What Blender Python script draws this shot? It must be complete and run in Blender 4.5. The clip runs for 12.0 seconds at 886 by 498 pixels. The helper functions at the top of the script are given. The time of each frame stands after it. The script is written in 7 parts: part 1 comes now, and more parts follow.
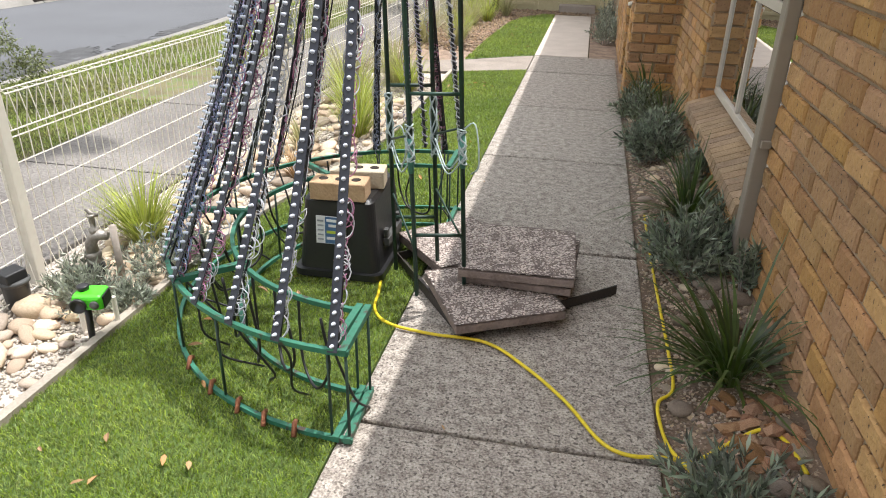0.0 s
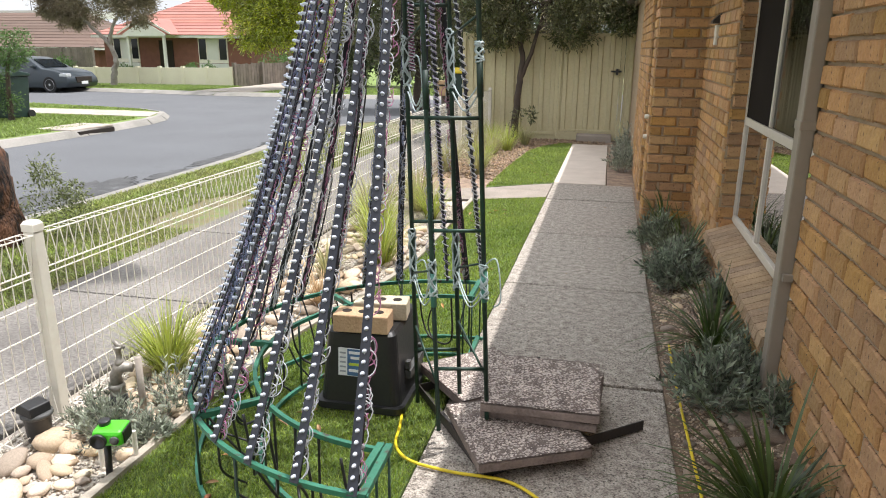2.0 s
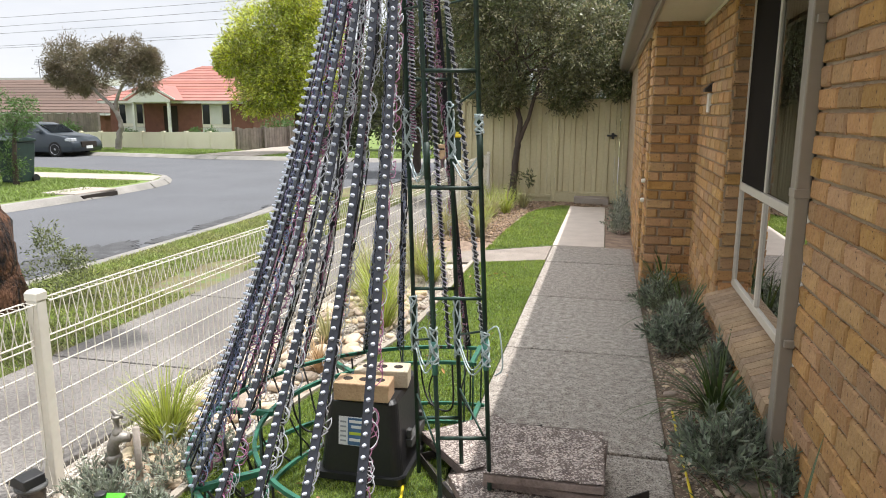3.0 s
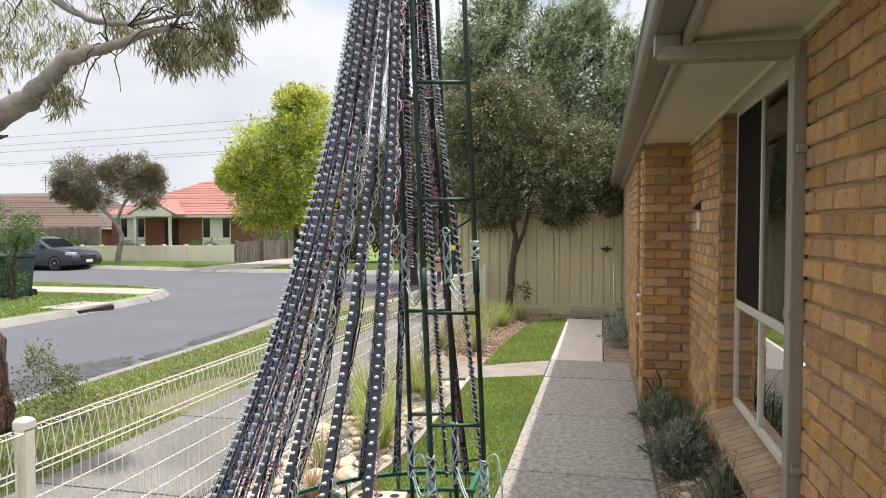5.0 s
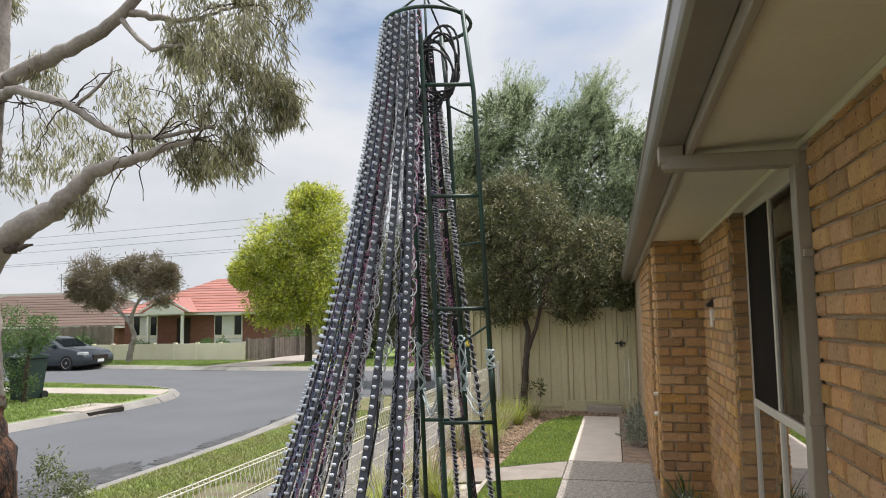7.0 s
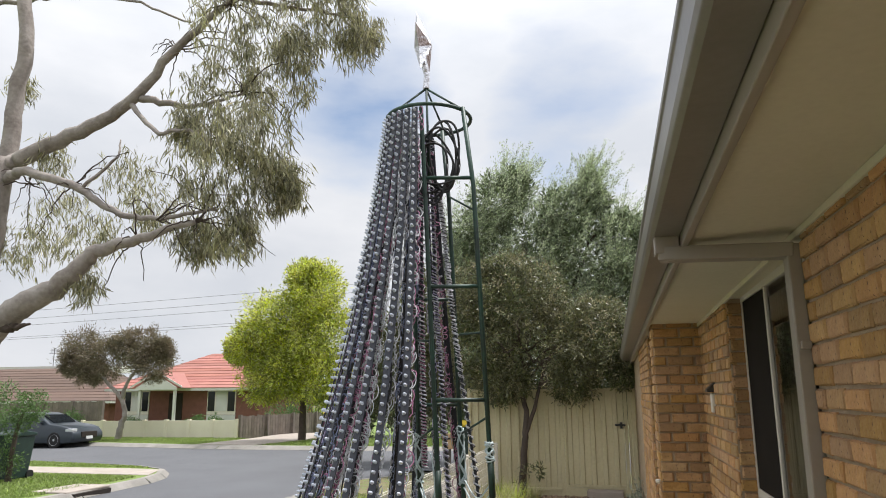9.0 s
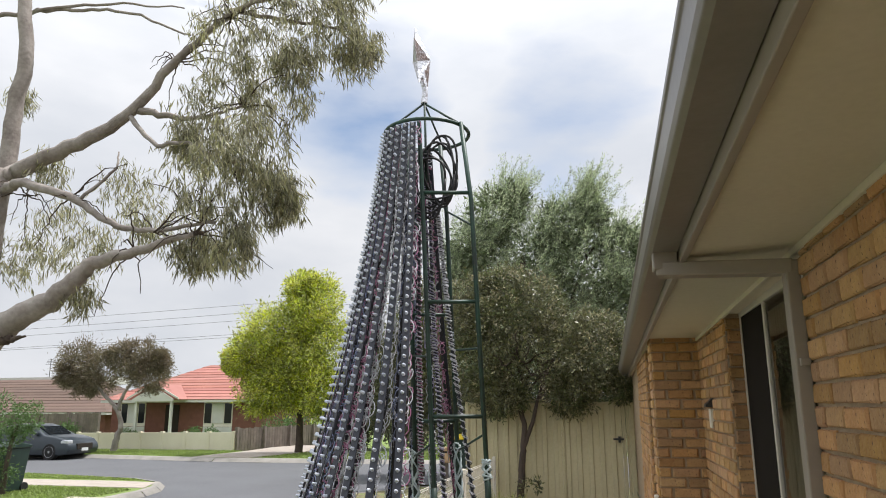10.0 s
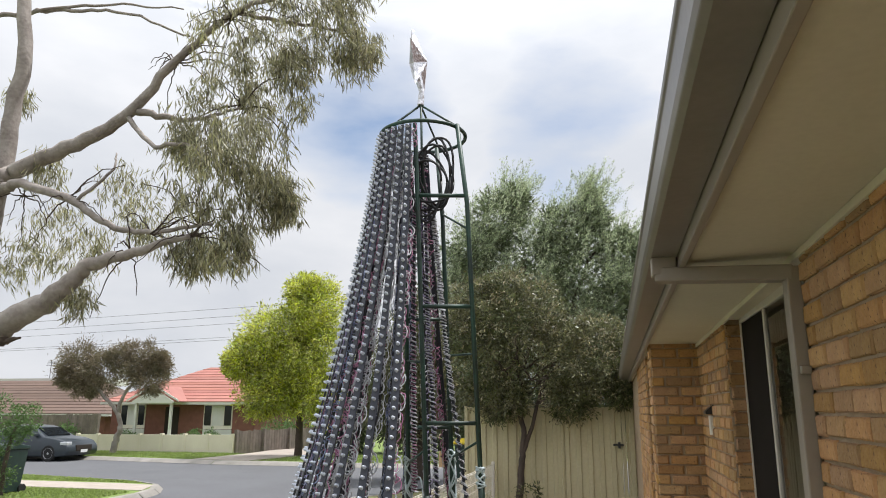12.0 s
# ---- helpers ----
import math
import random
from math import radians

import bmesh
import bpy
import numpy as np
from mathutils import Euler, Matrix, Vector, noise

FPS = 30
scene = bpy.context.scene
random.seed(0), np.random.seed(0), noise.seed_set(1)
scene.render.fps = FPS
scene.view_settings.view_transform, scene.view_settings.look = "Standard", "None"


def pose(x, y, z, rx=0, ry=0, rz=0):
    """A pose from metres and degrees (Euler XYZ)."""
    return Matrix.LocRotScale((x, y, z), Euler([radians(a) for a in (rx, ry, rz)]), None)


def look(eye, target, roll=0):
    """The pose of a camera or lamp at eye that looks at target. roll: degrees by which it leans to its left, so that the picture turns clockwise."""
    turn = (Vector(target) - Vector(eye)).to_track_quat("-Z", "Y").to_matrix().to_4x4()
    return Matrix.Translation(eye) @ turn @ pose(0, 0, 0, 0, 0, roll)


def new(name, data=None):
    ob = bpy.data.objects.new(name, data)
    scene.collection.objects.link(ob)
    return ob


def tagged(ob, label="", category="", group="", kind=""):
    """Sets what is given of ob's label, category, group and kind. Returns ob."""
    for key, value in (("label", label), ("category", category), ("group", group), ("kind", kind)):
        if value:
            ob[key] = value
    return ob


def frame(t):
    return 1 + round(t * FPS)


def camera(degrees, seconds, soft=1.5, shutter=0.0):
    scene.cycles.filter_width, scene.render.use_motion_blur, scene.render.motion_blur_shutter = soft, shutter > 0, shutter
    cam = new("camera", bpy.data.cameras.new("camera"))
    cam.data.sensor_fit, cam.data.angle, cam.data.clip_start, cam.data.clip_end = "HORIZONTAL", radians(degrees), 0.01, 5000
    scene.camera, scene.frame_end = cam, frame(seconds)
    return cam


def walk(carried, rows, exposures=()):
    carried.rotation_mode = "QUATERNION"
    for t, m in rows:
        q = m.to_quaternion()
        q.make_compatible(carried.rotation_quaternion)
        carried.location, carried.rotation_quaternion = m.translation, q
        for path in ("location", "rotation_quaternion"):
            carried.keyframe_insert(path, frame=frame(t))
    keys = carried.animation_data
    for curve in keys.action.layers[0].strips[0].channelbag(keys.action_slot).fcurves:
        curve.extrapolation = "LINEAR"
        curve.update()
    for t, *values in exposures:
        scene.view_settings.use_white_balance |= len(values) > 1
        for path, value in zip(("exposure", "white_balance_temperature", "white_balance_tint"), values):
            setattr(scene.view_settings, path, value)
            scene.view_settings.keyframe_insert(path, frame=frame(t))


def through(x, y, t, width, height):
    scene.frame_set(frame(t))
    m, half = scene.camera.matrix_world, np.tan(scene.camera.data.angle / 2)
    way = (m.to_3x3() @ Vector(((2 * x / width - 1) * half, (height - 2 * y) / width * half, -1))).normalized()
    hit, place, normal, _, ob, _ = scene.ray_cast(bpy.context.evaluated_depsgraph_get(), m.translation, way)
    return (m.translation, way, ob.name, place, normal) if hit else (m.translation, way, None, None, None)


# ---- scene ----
cam = camera(64.6, 12.0, 1.0)
PATH = [
    (0, (0.494, 0.072, 1.422), (0.156, 1.843, 0.556), 1.2),
    (0.5, (0.489, 0.074, 1.436), (0.133, 1.871, 0.632), 0.9),
    (1, (0.488, 0.079, 1.448), (0.119, 1.905, 0.721), 1.2),
    (1.5, (0.49, 0.079, 1.461), (0.095, 1.933, 0.823), 1.2),
    (2, (0.491, 0.071, 1.48), (0.064, 1.945, 0.93), 0.5),
    (2.5, (0.488, 0.066, 1.497), (0.05, 1.961, 1.032), 0.7),
    (3, (0.486, 0.058, 1.511), (0.051, 1.972, 1.128), 0.3),
    (5, (0.489, 0.048, 1.565), (0.054, 1.998, 1.493), 0.0),
    (5.5, (0.493, 0.039, 1.582), (0.054, 1.99, 1.573), -0.0),
    (6, (0.492, 0.029, 1.597), (0.048, 1.978, 1.657), -0.0),
    (6.5, (0.487, 0.01, 1.611), (0.027, 1.952, 1.733), -0.4),
    (7, (0.487, -0.006, 1.622), (0.025, 1.93, 1.815), -0.8),
    (9, (0.488, -0.042, 1.673), (0.042, 1.865, 2.077), -0.4),
    (9.5, (0.489, -0.033, 1.683), (0.048, 1.871, 2.11), -0.4),
    (10, (0.49, -0.034, 1.687), (0.05, 1.867, 2.124), -0.2),
    (10.5, (0.494, -0.038, 1.686), (0.05, 1.863, 2.119), 0.1),
    (11, (0.503, 0.0, 1.7), (0.068, 1.903, 2.135), -0.0),
    (11.5, (0.5, -0.005, 1.692), (0.07, 1.897, 2.137), 0.0),
    (12, (0.505, 0.008, 1.696), (0.061, 1.906, 2.143), 0.2),
]
walk(cam, [(t, look(eye, target, roll)) for t, eye, target, roll in PATH],
     exposures=[(0, 0.62), (2.5, 0.58), (5.5, 0.42), (6.1, 0.40), (6.6, 0.27), (7.0, 0.20), (9.0, 0.25), (12.0, 0.24)])

# ---- light ----
SUN_ELEV, SUN_TURN = radians(70.0), radians(40.0)   # height, and turn from +x towards +y
world = bpy.data.worlds.new("sky")
scene.world = world
world.use_nodes = True
wn, wl = world.node_tree.nodes, world.node_tree.links
wn.clear()
w_out, w_bg = wn.new("ShaderNodeOutputWorld"), wn.new("ShaderNodeBackground")
w_sky = wn.new("ShaderNodeTexSky")
w_sky.sky_type, w_sky.sun_disc = "NISHITA", False
w_sky.sun_elevation, w_sky.sun_rotation = SUN_ELEV, radians(90.0) - SUN_TURN
w_co = wn.new("ShaderNodeTexCoord")
w_map = wn.new("ShaderNodeMapping")
w_map.inputs["Scale"].default_value = (1.0, 1.0, 2.6)
w_map.inputs["Location"].default_value = (0.35, 0.1, 0.0)
w_noise = wn.new("ShaderNodeTexNoise")
w_noise.inputs["Scale"].default_value, w_noise.inputs["Detail"].default_value = 2.6, 7.0
w_noise.inputs["Roughness"].default_value = 0.55
w_ramp = wn.new("ShaderNodeValToRGB")
w_ramp.color_ramp.elements[0].position, w_ramp.color_ramp.elements[1].position = 0.22, 0.34
w_cloud = wn.new("ShaderNodeValToRGB")
w_cloud.color_ramp.elements[0].position, w_cloud.color_ramp.elements[1].position = 0.36, 0.72
w_cloud.color_ramp.elements[0].color = (5.9, 6.15, 6.65, 1)
w_cloud.color_ramp.elements[1].color = (7.35, 7.45, 7.75, 1)
w_noise2 = wn.new("ShaderNodeTexNoise")
w_noise2.inputs["Scale"].default_value, w_noise2.inputs["Detail"].default_value = 4.5, 6.0
w_mix = wn.new("ShaderNodeMix")
w_mix.data_type = "RGBA"
wl.new(w_co.outputs["Generated"], w_map.inputs["Vector"])
wl.new(w_map.outputs["Vector"], w_noise.inputs["Vector"])
wl.new(w_map.outputs["Vector"], w_noise2.inputs["Vector"])
wl.new(w_noise.outputs["Fac"], w_ramp.inputs["Fac"])
wl.new(w_noise2.outputs["Fac"], w_cloud.inputs["Fac"])
# two thin places in the cloud where the blue shows
w_left = w_ramp.outputs["Color"]
for w_way, w_wide in (((-0.31, 0.86, 0.404), 0.9970), ((-0.04, 0.925, 0.385), 0.9964)):
    w_dot = wn.new("ShaderNodeVectorMath")
    w_dot.operation = "DOT_PRODUCT"
    w_dot.inputs[1].default_value = Vector(w_way).normalized()
    wl.new(w_co.outputs["Generated"], w_dot.inputs[0])
    w_rag = wn.new("ShaderNodeMath")
    w_rag.operation = "MULTIPLY_ADD"
    w_rag.inputs[1].default_value = 0.03
    wl.new(w_noise2.outputs["Fac"], w_rag.inputs[0])
    wl.new(w_dot.outputs["Value"], w_rag.inputs[2])
    w_gap = wn.new("ShaderNodeMapRange")
    w_gap.inputs["From Min"].default_value, w_gap.inputs["From Max"].default_value = w_wide + 0.0105, w_wide + 0.0225
    w_gap.inputs["To Min"].default_value, w_gap.inputs["To Max"].default_value = 1.0, 0.1
    wl.new(w_rag.outputs[0], w_gap.inputs["Value"])
    w_both = wn.new("ShaderNodeMath")
    w_both.operation = "MULTIPLY"
    wl.new(w_left, w_both.inputs[0])
    wl.new(w_gap.outputs["Result"], w_both.inputs[1])
    w_left = w_both.outputs[0]
wl.new(w_left, w_mix.inputs["Factor"])
wl.new(w_sky.outputs["Color"], w_mix.inputs["A"])
# an overcast sky is three times as bright overhead as at the horizon
w_sep = wn.new("ShaderNodeSeparateXYZ")
w_grad = wn.new("ShaderNodeMapRange")
w_grad.inputs["To Min"].default_value, w_grad.inputs["To Max"].default_value = 0.80, 2.45
w_pow = wn.new("ShaderNodeMath")
w_pow.operation = "POWER"
w_pow.use_clamp = True
w_pow.inputs[1].default_value = 2.8
w_mul = wn.new("ShaderNodeVectorMath")
w_mul.operation = "MULTIPLY"
wl.new(w_co.outputs["Generated"], w_sep.inputs[0])
wl.new(w_sep.outputs["Z"], w_pow.inputs[0])
wl.new(w_pow.outputs[0], w_grad.inputs["Value"])
wl.new(w_cloud.outputs["Color"], w_mul.inputs[0])
wl.new(w_grad.outputs["Result"], w_mul.inputs[1])
wl.new(w_mul.outputs["Vector"], w_mix.inputs["B"])
wl.new(w_mix.outputs["Result"], w_bg.inputs["Color"])
w_bg.inputs["Strength"].default_value = 0.12
wl.new(w_bg.outputs["Background"], w_out.inputs["Surface"])
sun = new("sun", bpy.data.lights.new("sun", "SUN"))
sun.data.energy, sun.data.angle, sun.data.color = 3.7, radians(0.6), (1.0, 0.972, 0.95)
sun_way = Vector((math.cos(SUN_ELEV) * math.cos(SUN_TURN), math.cos(SUN_ELEV) * math.sin(SUN_TURN), math.sin(SUN_ELEV)))
sun.matrix_world = look(sun_way * 50, (0, 0, 0))
scene.view_settings.exposure = 0.0


# ---- materials ----
def material(name, tint, rough=0.7, other=None, scale=8.0, fine=60.0, bump=0.2, metal=0.0, spot=None, spots=0.0, vary=0.0, island=0.0, spec=0.5, clear=0.0, lo=0.55, hi=1.05, stretch=None, edge=0.58, grain=0.6, deep=0.01):
    """A surface with colour drift at two scales, relief, optional dark or light spots and a change from piece to piece."""
    m = bpy.data.materials.new(name)
    m.use_nodes = True
    n, l = m.node_tree.nodes, m.node_tree.links
    b = n["Principled BSDF"]
    b.inputs["Roughness"].default_value, b.inputs["Metallic"].default_value = rough, metal
    b.inputs["Specular IOR Level"].default_value = spec
    b.inputs["Coat Weight"].default_value = clear
    co = n.new("ShaderNodeTexCoord")
    where = co.outputs["Object"]
    if stretch:
        mp = n.new("ShaderNodeMapping")
        mp.inputs["Scale"].default_value = stretch
        l.new(where, mp.inputs["Vector"])
        where = mp.outputs["Vector"]
    big, small = n.new("ShaderNodeTexNoise"), n.new("ShaderNodeTexNoise")
    for t, s, d in ((big, scale, 4.0), (small, fine, 3.0)):
        t.inputs["Scale"].default_value, t.inputs["Detail"].default_value = s, d
        l.new(where, t.inputs["Vector"])
    other = other or tuple(c * 0.72 for c in tint)
    mix = n.new("ShaderNodeMix")
    mix.data_type = "RGBA"
    mix.inputs["A"].default_value, mix.inputs["B"].default_value = (*other, 1), (*tint, 1)
    add = n.new("ShaderNodeMath")
    add.operation = "MULTIPLY_ADD"
    l.new(small.outputs["Fac"], add.inputs[0])
    add.inputs[1].default_value = grain
    l.new(big.outputs["Fac"], add.inputs[2])
    rng = n.new("ShaderNodeMapRange")
    rng.inputs["From Min"].default_value, rng.inputs["From Max"].default_value = lo, hi
    l.new(add.outputs[0], rng.inputs["Value"])
    l.new(rng.outputs["Result"], mix.inputs["Factor"])
    colour = mix.outputs["Result"]
    if spots:
        vor = n.new("ShaderNodeTexNoise")
        vor.inputs["Scale"].default_value, vor.inputs["Detail"].default_value = spots, 4.0
        l.new(where, vor.inputs["Vector"])
        r = n.new("ShaderNodeMapRange")
        r.inputs["From Min"].default_value, r.inputs["From Max"].default_value = edge, edge + 0.1
        l.new(vor.outputs["Fac"], r.inputs["Value"])
        sm = n.new("ShaderNodeMix")
        sm.data_type = "RGBA"
        l.new(r.outputs["Result"], sm.inputs["Factor"])
        l.new(colour, sm.inputs["A"])
        sm.inputs["B"].default_value = (*spot, 1)
        colour = sm.outputs["Result"]
    if vary or island:
        src = n.new("ShaderNodeObjectInfo").outputs["Random"] if vary else n.new("ShaderNodeNewGeometry").outputs["Random Per Island"]
        a = vary or island
        hsv = n.new("ShaderNodeHueSaturation")
        for key, lo, hi, k in (("Value", 1 - a, 1 + a, 1.0), ("Hue", 0.5 - a * 0.028, 0.5 + a * 0.028, 7.3), ("Saturation", 1 - a * 0.5, 1 + a * 0.3, 3.7)):
            fr = n.new("ShaderNodeMath")
            fr.operation = "MULTIPLY"
            fr.inputs[1].default_value = k
            l.new(src, fr.inputs[0])
            fc = n.new("ShaderNodeMath")
            fc.operation = "FRACT"
            l.new(fr.outputs[0], fc.inputs[0])
            mr = n.new("ShaderNodeMapRange")
            mr.inputs["To Min"].default_value, mr.inputs["To Max"].default_value = lo, hi
            l.new((src if k == 1.0 else fc.outputs[0]), mr.inputs["Value"])
            l.new(mr.outputs["Result"], hsv.inputs[key])
        l.new(colour, hsv.inputs["Color"])
        colour = hsv.outputs["Color"]
    l.new(colour, b.inputs["Base Color"])
    if bump:
        bp = n.new("ShaderNodeBump")
        bp.inputs["Strength"].default_value, bp.inputs["Distance"].default_value = bump, deep
        l.new(small.outputs["Fac"], bp.inputs["Height"])
        l.new(bp.outputs["Normal"], b.inputs["Normal"])
    return m


def leafy(name, tint, other, island=0.25, rough=0.5, through=0.25):
    """Foliage: both sides lit, some light passes."""
    m = material(name, tint, rough, other, scale=1.5, fine=20, bump=0, island=island)
    b = m.node_tree.nodes["Principled BSDF"]
    n, l = m.node_tree.nodes, m.node_tree.links
    tr = n.new("ShaderNodeBsdfTranslucent")
    l.new(b.inputs["Base Color"].links[0].from_socket, tr.inputs["Color"])
    mx = n.new("ShaderNodeMixShader")
    mx.inputs["Fac"].default_value = through
    l.new(b.outputs["BSDF"], mx.inputs[1])
    l.new(tr.outputs["BSDF"], mx.inputs[2])
    l.new(mx.outputs["Shader"], n["Material Output"].inputs["Surface"])
    return m


M = {}
M["path"] = material("worn_concrete", (0.50, 0.45, 0.39), 0.9, (0.19, 0.16, 0.135), scale=24.0, fine=130, bump=0.8, spot=(0.115, 0.097, 0.082), spots=85, edge=0.545, grain=1.4, deep=0.010, vary=0.08)
M["path"].node_tree.nodes["Map Range"].inputs["From Min"].default_value = 0.93
M["path"].node_tree.nodes["Map Range"].inputs["From Max"].default_value = 1.47
M["new_concrete"] = material("pale_concrete", (0.40, 0.345, 0.295), 0.85, (0.29, 0.25, 0.215), scale=4, fine=90, bump=0.3)
M["cross_concrete"] = material("grey_brown_concrete", (0.31, 0.265, 0.225), 0.9, (0.20, 0.168, 0.14), scale=5, fine=90, bump=0.4, spot=(0.13, 0.11, 0.09), spots=60, edge=0.6)
M["strip_concrete"] = material("smooth_pale_concrete", (0.60, 0.52, 0.445), 0.85, (0.50, 0.43, 0.365), scale=4, fine=90, bump=0.3)
M["edging"] = material("edging_board", (0.40, 0.35, 0.285), 0.85, (0.27, 0.235, 0.19), scale=6, fine=90, bump=0.3)
# Broad dark drift puts the gum crown's shade into the concrete's colour.
M["footpath"] = material("footpath_concrete", (0.235, 0.215, 0.195), 0.9, (0.10, 0.09, 0.082), scale=1.1, fine=70, bump=0.5, spot=(0.10, 0.09, 0.08), spots=60, edge=0.54, grain=0.8, lo=0.65, hi=1.1)
M["kerb"] = material("kerb_concrete", (0.29, 0.27, 0.245), 0.9, (0.18, 0.17, 0.15), scale=2, fine=40, bump=0.3)
M["asphalt"] = material("asphalt", (0.110, 0.113, 0.121), 0.9, (0.090, 0.092, 0.098), scale=0.6, fine=90, bump=0.4, spot=(0.075, 0.076, 0.08), spots=2.2, edge=0.66)
M["dark_asphalt"] = material("asphalt_patch", (0.075, 0.075, 0.077), 0.85, (0.036, 0.036, 0.037), scale=5, fine=60, bump=0.3, spot=(0.10, 0.10, 0.105), spots=7, edge=0.58)
M["soil"] = material("soil", (0.20, 0.14, 0.095), 0.95, (0.10, 0.07, 0.05), scale=6, fine=90, bump=0.8, spot=(0.36, 0.28, 0.2), spots=60)
M["mulch"] = material("mulch", (0.34, 0.235, 0.145), 0.95, (0.14, 0.09, 0.055), scale=9, fine=70, bump=0.9, island=0.45)
M["gravel"] = material("gravel", (0.62, 0.555, 0.47), 0.9, (0.40, 0.34, 0.275), scale=12, fine=130, bump=0.9, island=0.25)
M["verge"] = material("verge_soil", (0.20, 0.175, 0.085), 0.95, (0.105, 0.085, 0.045), scale=3.0, fine=60, bump=0.8, spot=(0.12, 0.16, 0.045), spots=9, edge=0.5)
M["turf_back"] = material("turf_backing", (0.11, 0.17, 0.035), 0.9, (0.07, 0.11, 0.025), scale=10, fine=120, bump=0.6)
M["turf"] = leafy("turf_blades", (0.31, 0.385, 0.065), (0.19, 0.27, 0.042), 0.5, 0.45, 0.3)
M["lawn"] = leafy("lawn_blades", (0.26, 0.345, 0.07), (0.30, 0.295, 0.11), 0.5, 0.6, 0.25)
M["far_lawn"] = leafy("far_lawn_blades", (0.25, 0.33, 0.075), (0.19, 0.255, 0.06), 0.3, 0.6, 0.25)
M["lawn_ground"] = material("lawn_ground", (0.15, 0.23, 0.045), 0.95, (0.13, 0.16, 0.045), scale=1.0, fine=30, bump=0.5)
M["brick"] = material("tan_brick", (0.455, 0.26, 0.105), 0.9, (0.30, 0.155, 0.065), scale=9, fine=48, bump=0.9, spot=(0.055, 0.028, 0.014), spots=62, vary=0.24, edge=0.615, deep=0.010)
M["mortar"] = material("mortar", (0.40, 0.30, 0.20), 0.95, (0.28, 0.205, 0.135), scale=12, fine=140, bump=0.6)
M["taupe"] = material("taupe_steel_paint", (0.30, 0.255, 0.205), 0.45, (0.27, 0.23, 0.185), scale=2, fine=30, bump=0.03)
M["gutter"] = material("gutter_paint", (0.20, 0.175, 0.15), 0.35, (0.16, 0.14, 0.12), scale=3, fine=30, bump=0.05)
M["soffit"] = material("cream_soffit", (0.62, 0.56, 0.43), 0.7, (0.55, 0.49, 0.37), scale=1.5, fine=40, bump=0.04)
M["window_frame"] = material("cream_aluminium", (0.60, 0.55, 0.475), 0.45, (0.52, 0.47, 0.40), scale=3, fine=40, bump=0.03)
M["cream_fence"] = material("cream_sheet_steel", (0.60, 0.54, 0.34), 0.5, (0.50, 0.44, 0.27), scale=1.2, fine=25, bump=0.03)
M["white"] = material("off_white_paint", (0.74, 0.70, 0.62), 0.45, (0.66, 0.61, 0.53), scale=6, fine=40, bump=0.05)
M["green_paint"] = material("green_painted_steel", (0.035, 0.17, 0.105), 0.5, (0.02, 0.12, 0.075), scale=9, fine=60, bump=0.15, spot=(0.05, 0.035, 0.025), spots=26)
M["dark_green"] = material("dark_green_steel", (0.022, 0.075, 0.05), 0.5, (0.02, 0.028, 0.024), scale=6, fine=60, bump=0.15)
M["rust"] = material("rusty_steel", (0.30, 0.115, 0.05), 0.9, (0.16, 0.06, 0.03), scale=20, fine=120, bump=0.6)
M["black_steel"] = material("black_steel", (0.02, 0.018, 0.017), 0.6, (0.04, 0.03, 0.025), scale=10, fine=90, bump=0.2)
M["strip"] = material("dark_plastic_strip", (0.034, 0.037, 0.052), 0.5, (0.022, 0.024, 0.033), scale=6, fine=60, bump=0.05)
M["bulb"] = material("milky_bulb", (0.70, 0.735, 0.82), 0.16, (0.50, 0.54, 0.64), scale=30, fine=90, bump=0.02)
for key, c in (("wire_white", (0.62, 0.63, 0.68)), ("wire_pink", (0.48, 0.20, 0.34)), ("wire_blue", (0.27, 0.32, 0.50)), ("wire_violet", (0.42, 0.37, 0.58)), ("wire_black", (0.02, 0.02, 0.022)), ("rope", (0.58, 0.68, 0.70)), ("rope_green", (0.10, 0.30, 0.25)), ("hose", (0.78, 0.60, 0.02))):
    M[key] = material(key, c, 0.5, tuple(x * 0.7 for x in c), scale=15, fine=120, bump=0.15)
M["foil"] = material("crumpled_foil", (0.8, 0.8, 0.82), 0.28, (0.55, 0.55, 0.58), scale=20, fine=60, bump=1.0, metal=1.0)
M["black_plastic"] = material("black_plastic", (0.014, 0.014, 0.016), 0.38, (0.02, 0.02, 0.02), scale=4, fine=70, bump=0.08)
M["lid_grey"] = material("dusty_plastic", (0.09, 0.09, 0.085), 0.6, (0.045, 0.045, 0.045), scale=6, fine=60, bump=0.1)
M["sill_brick"] = material("sill_brick", (0.40, 0.28, 0.17), 0.9, (0.25, 0.165, 0.095), scale=12, fine=100, bump=0.8, vary=0.16)
M["pale_brick"] = material("pale_brick", (0.56, 0.385, 0.235), 0.9, (0.42, 0.27, 0.155), scale=12, fine=100, bump=0.5)
M["cream_brick"] = material("cream_brick", (0.62, 0.54, 0.40), 0.9, (0.5, 0.42, 0.3), scale=12, fine=100, bump=0.5)
M["hole"] = material("dark_hole", (0.03, 0.022, 0.016), 0.95)
M["paper"] = material("white_label", (0.75, 0.76, 0.76), 0.5, (0.68, 0.69, 0.7), scale=9)
M["print_blue"] = material("blue_print", (0.07, 0.16, 0.32), 0.5)
M["print_grey"] = material("grey_print", (0.35, 0.37, 0.4), 0.5)
M["print_yellow"] = material("lime_print", (0.5, 0.6, 0.06), 0.5)
M["paver"] = material("pebbled_paver", (0.56, 0.49, 0.43), 0.9, (0.36, 0.30, 0.265), scale=18, fine=90, bump=0.6, island=0.3)
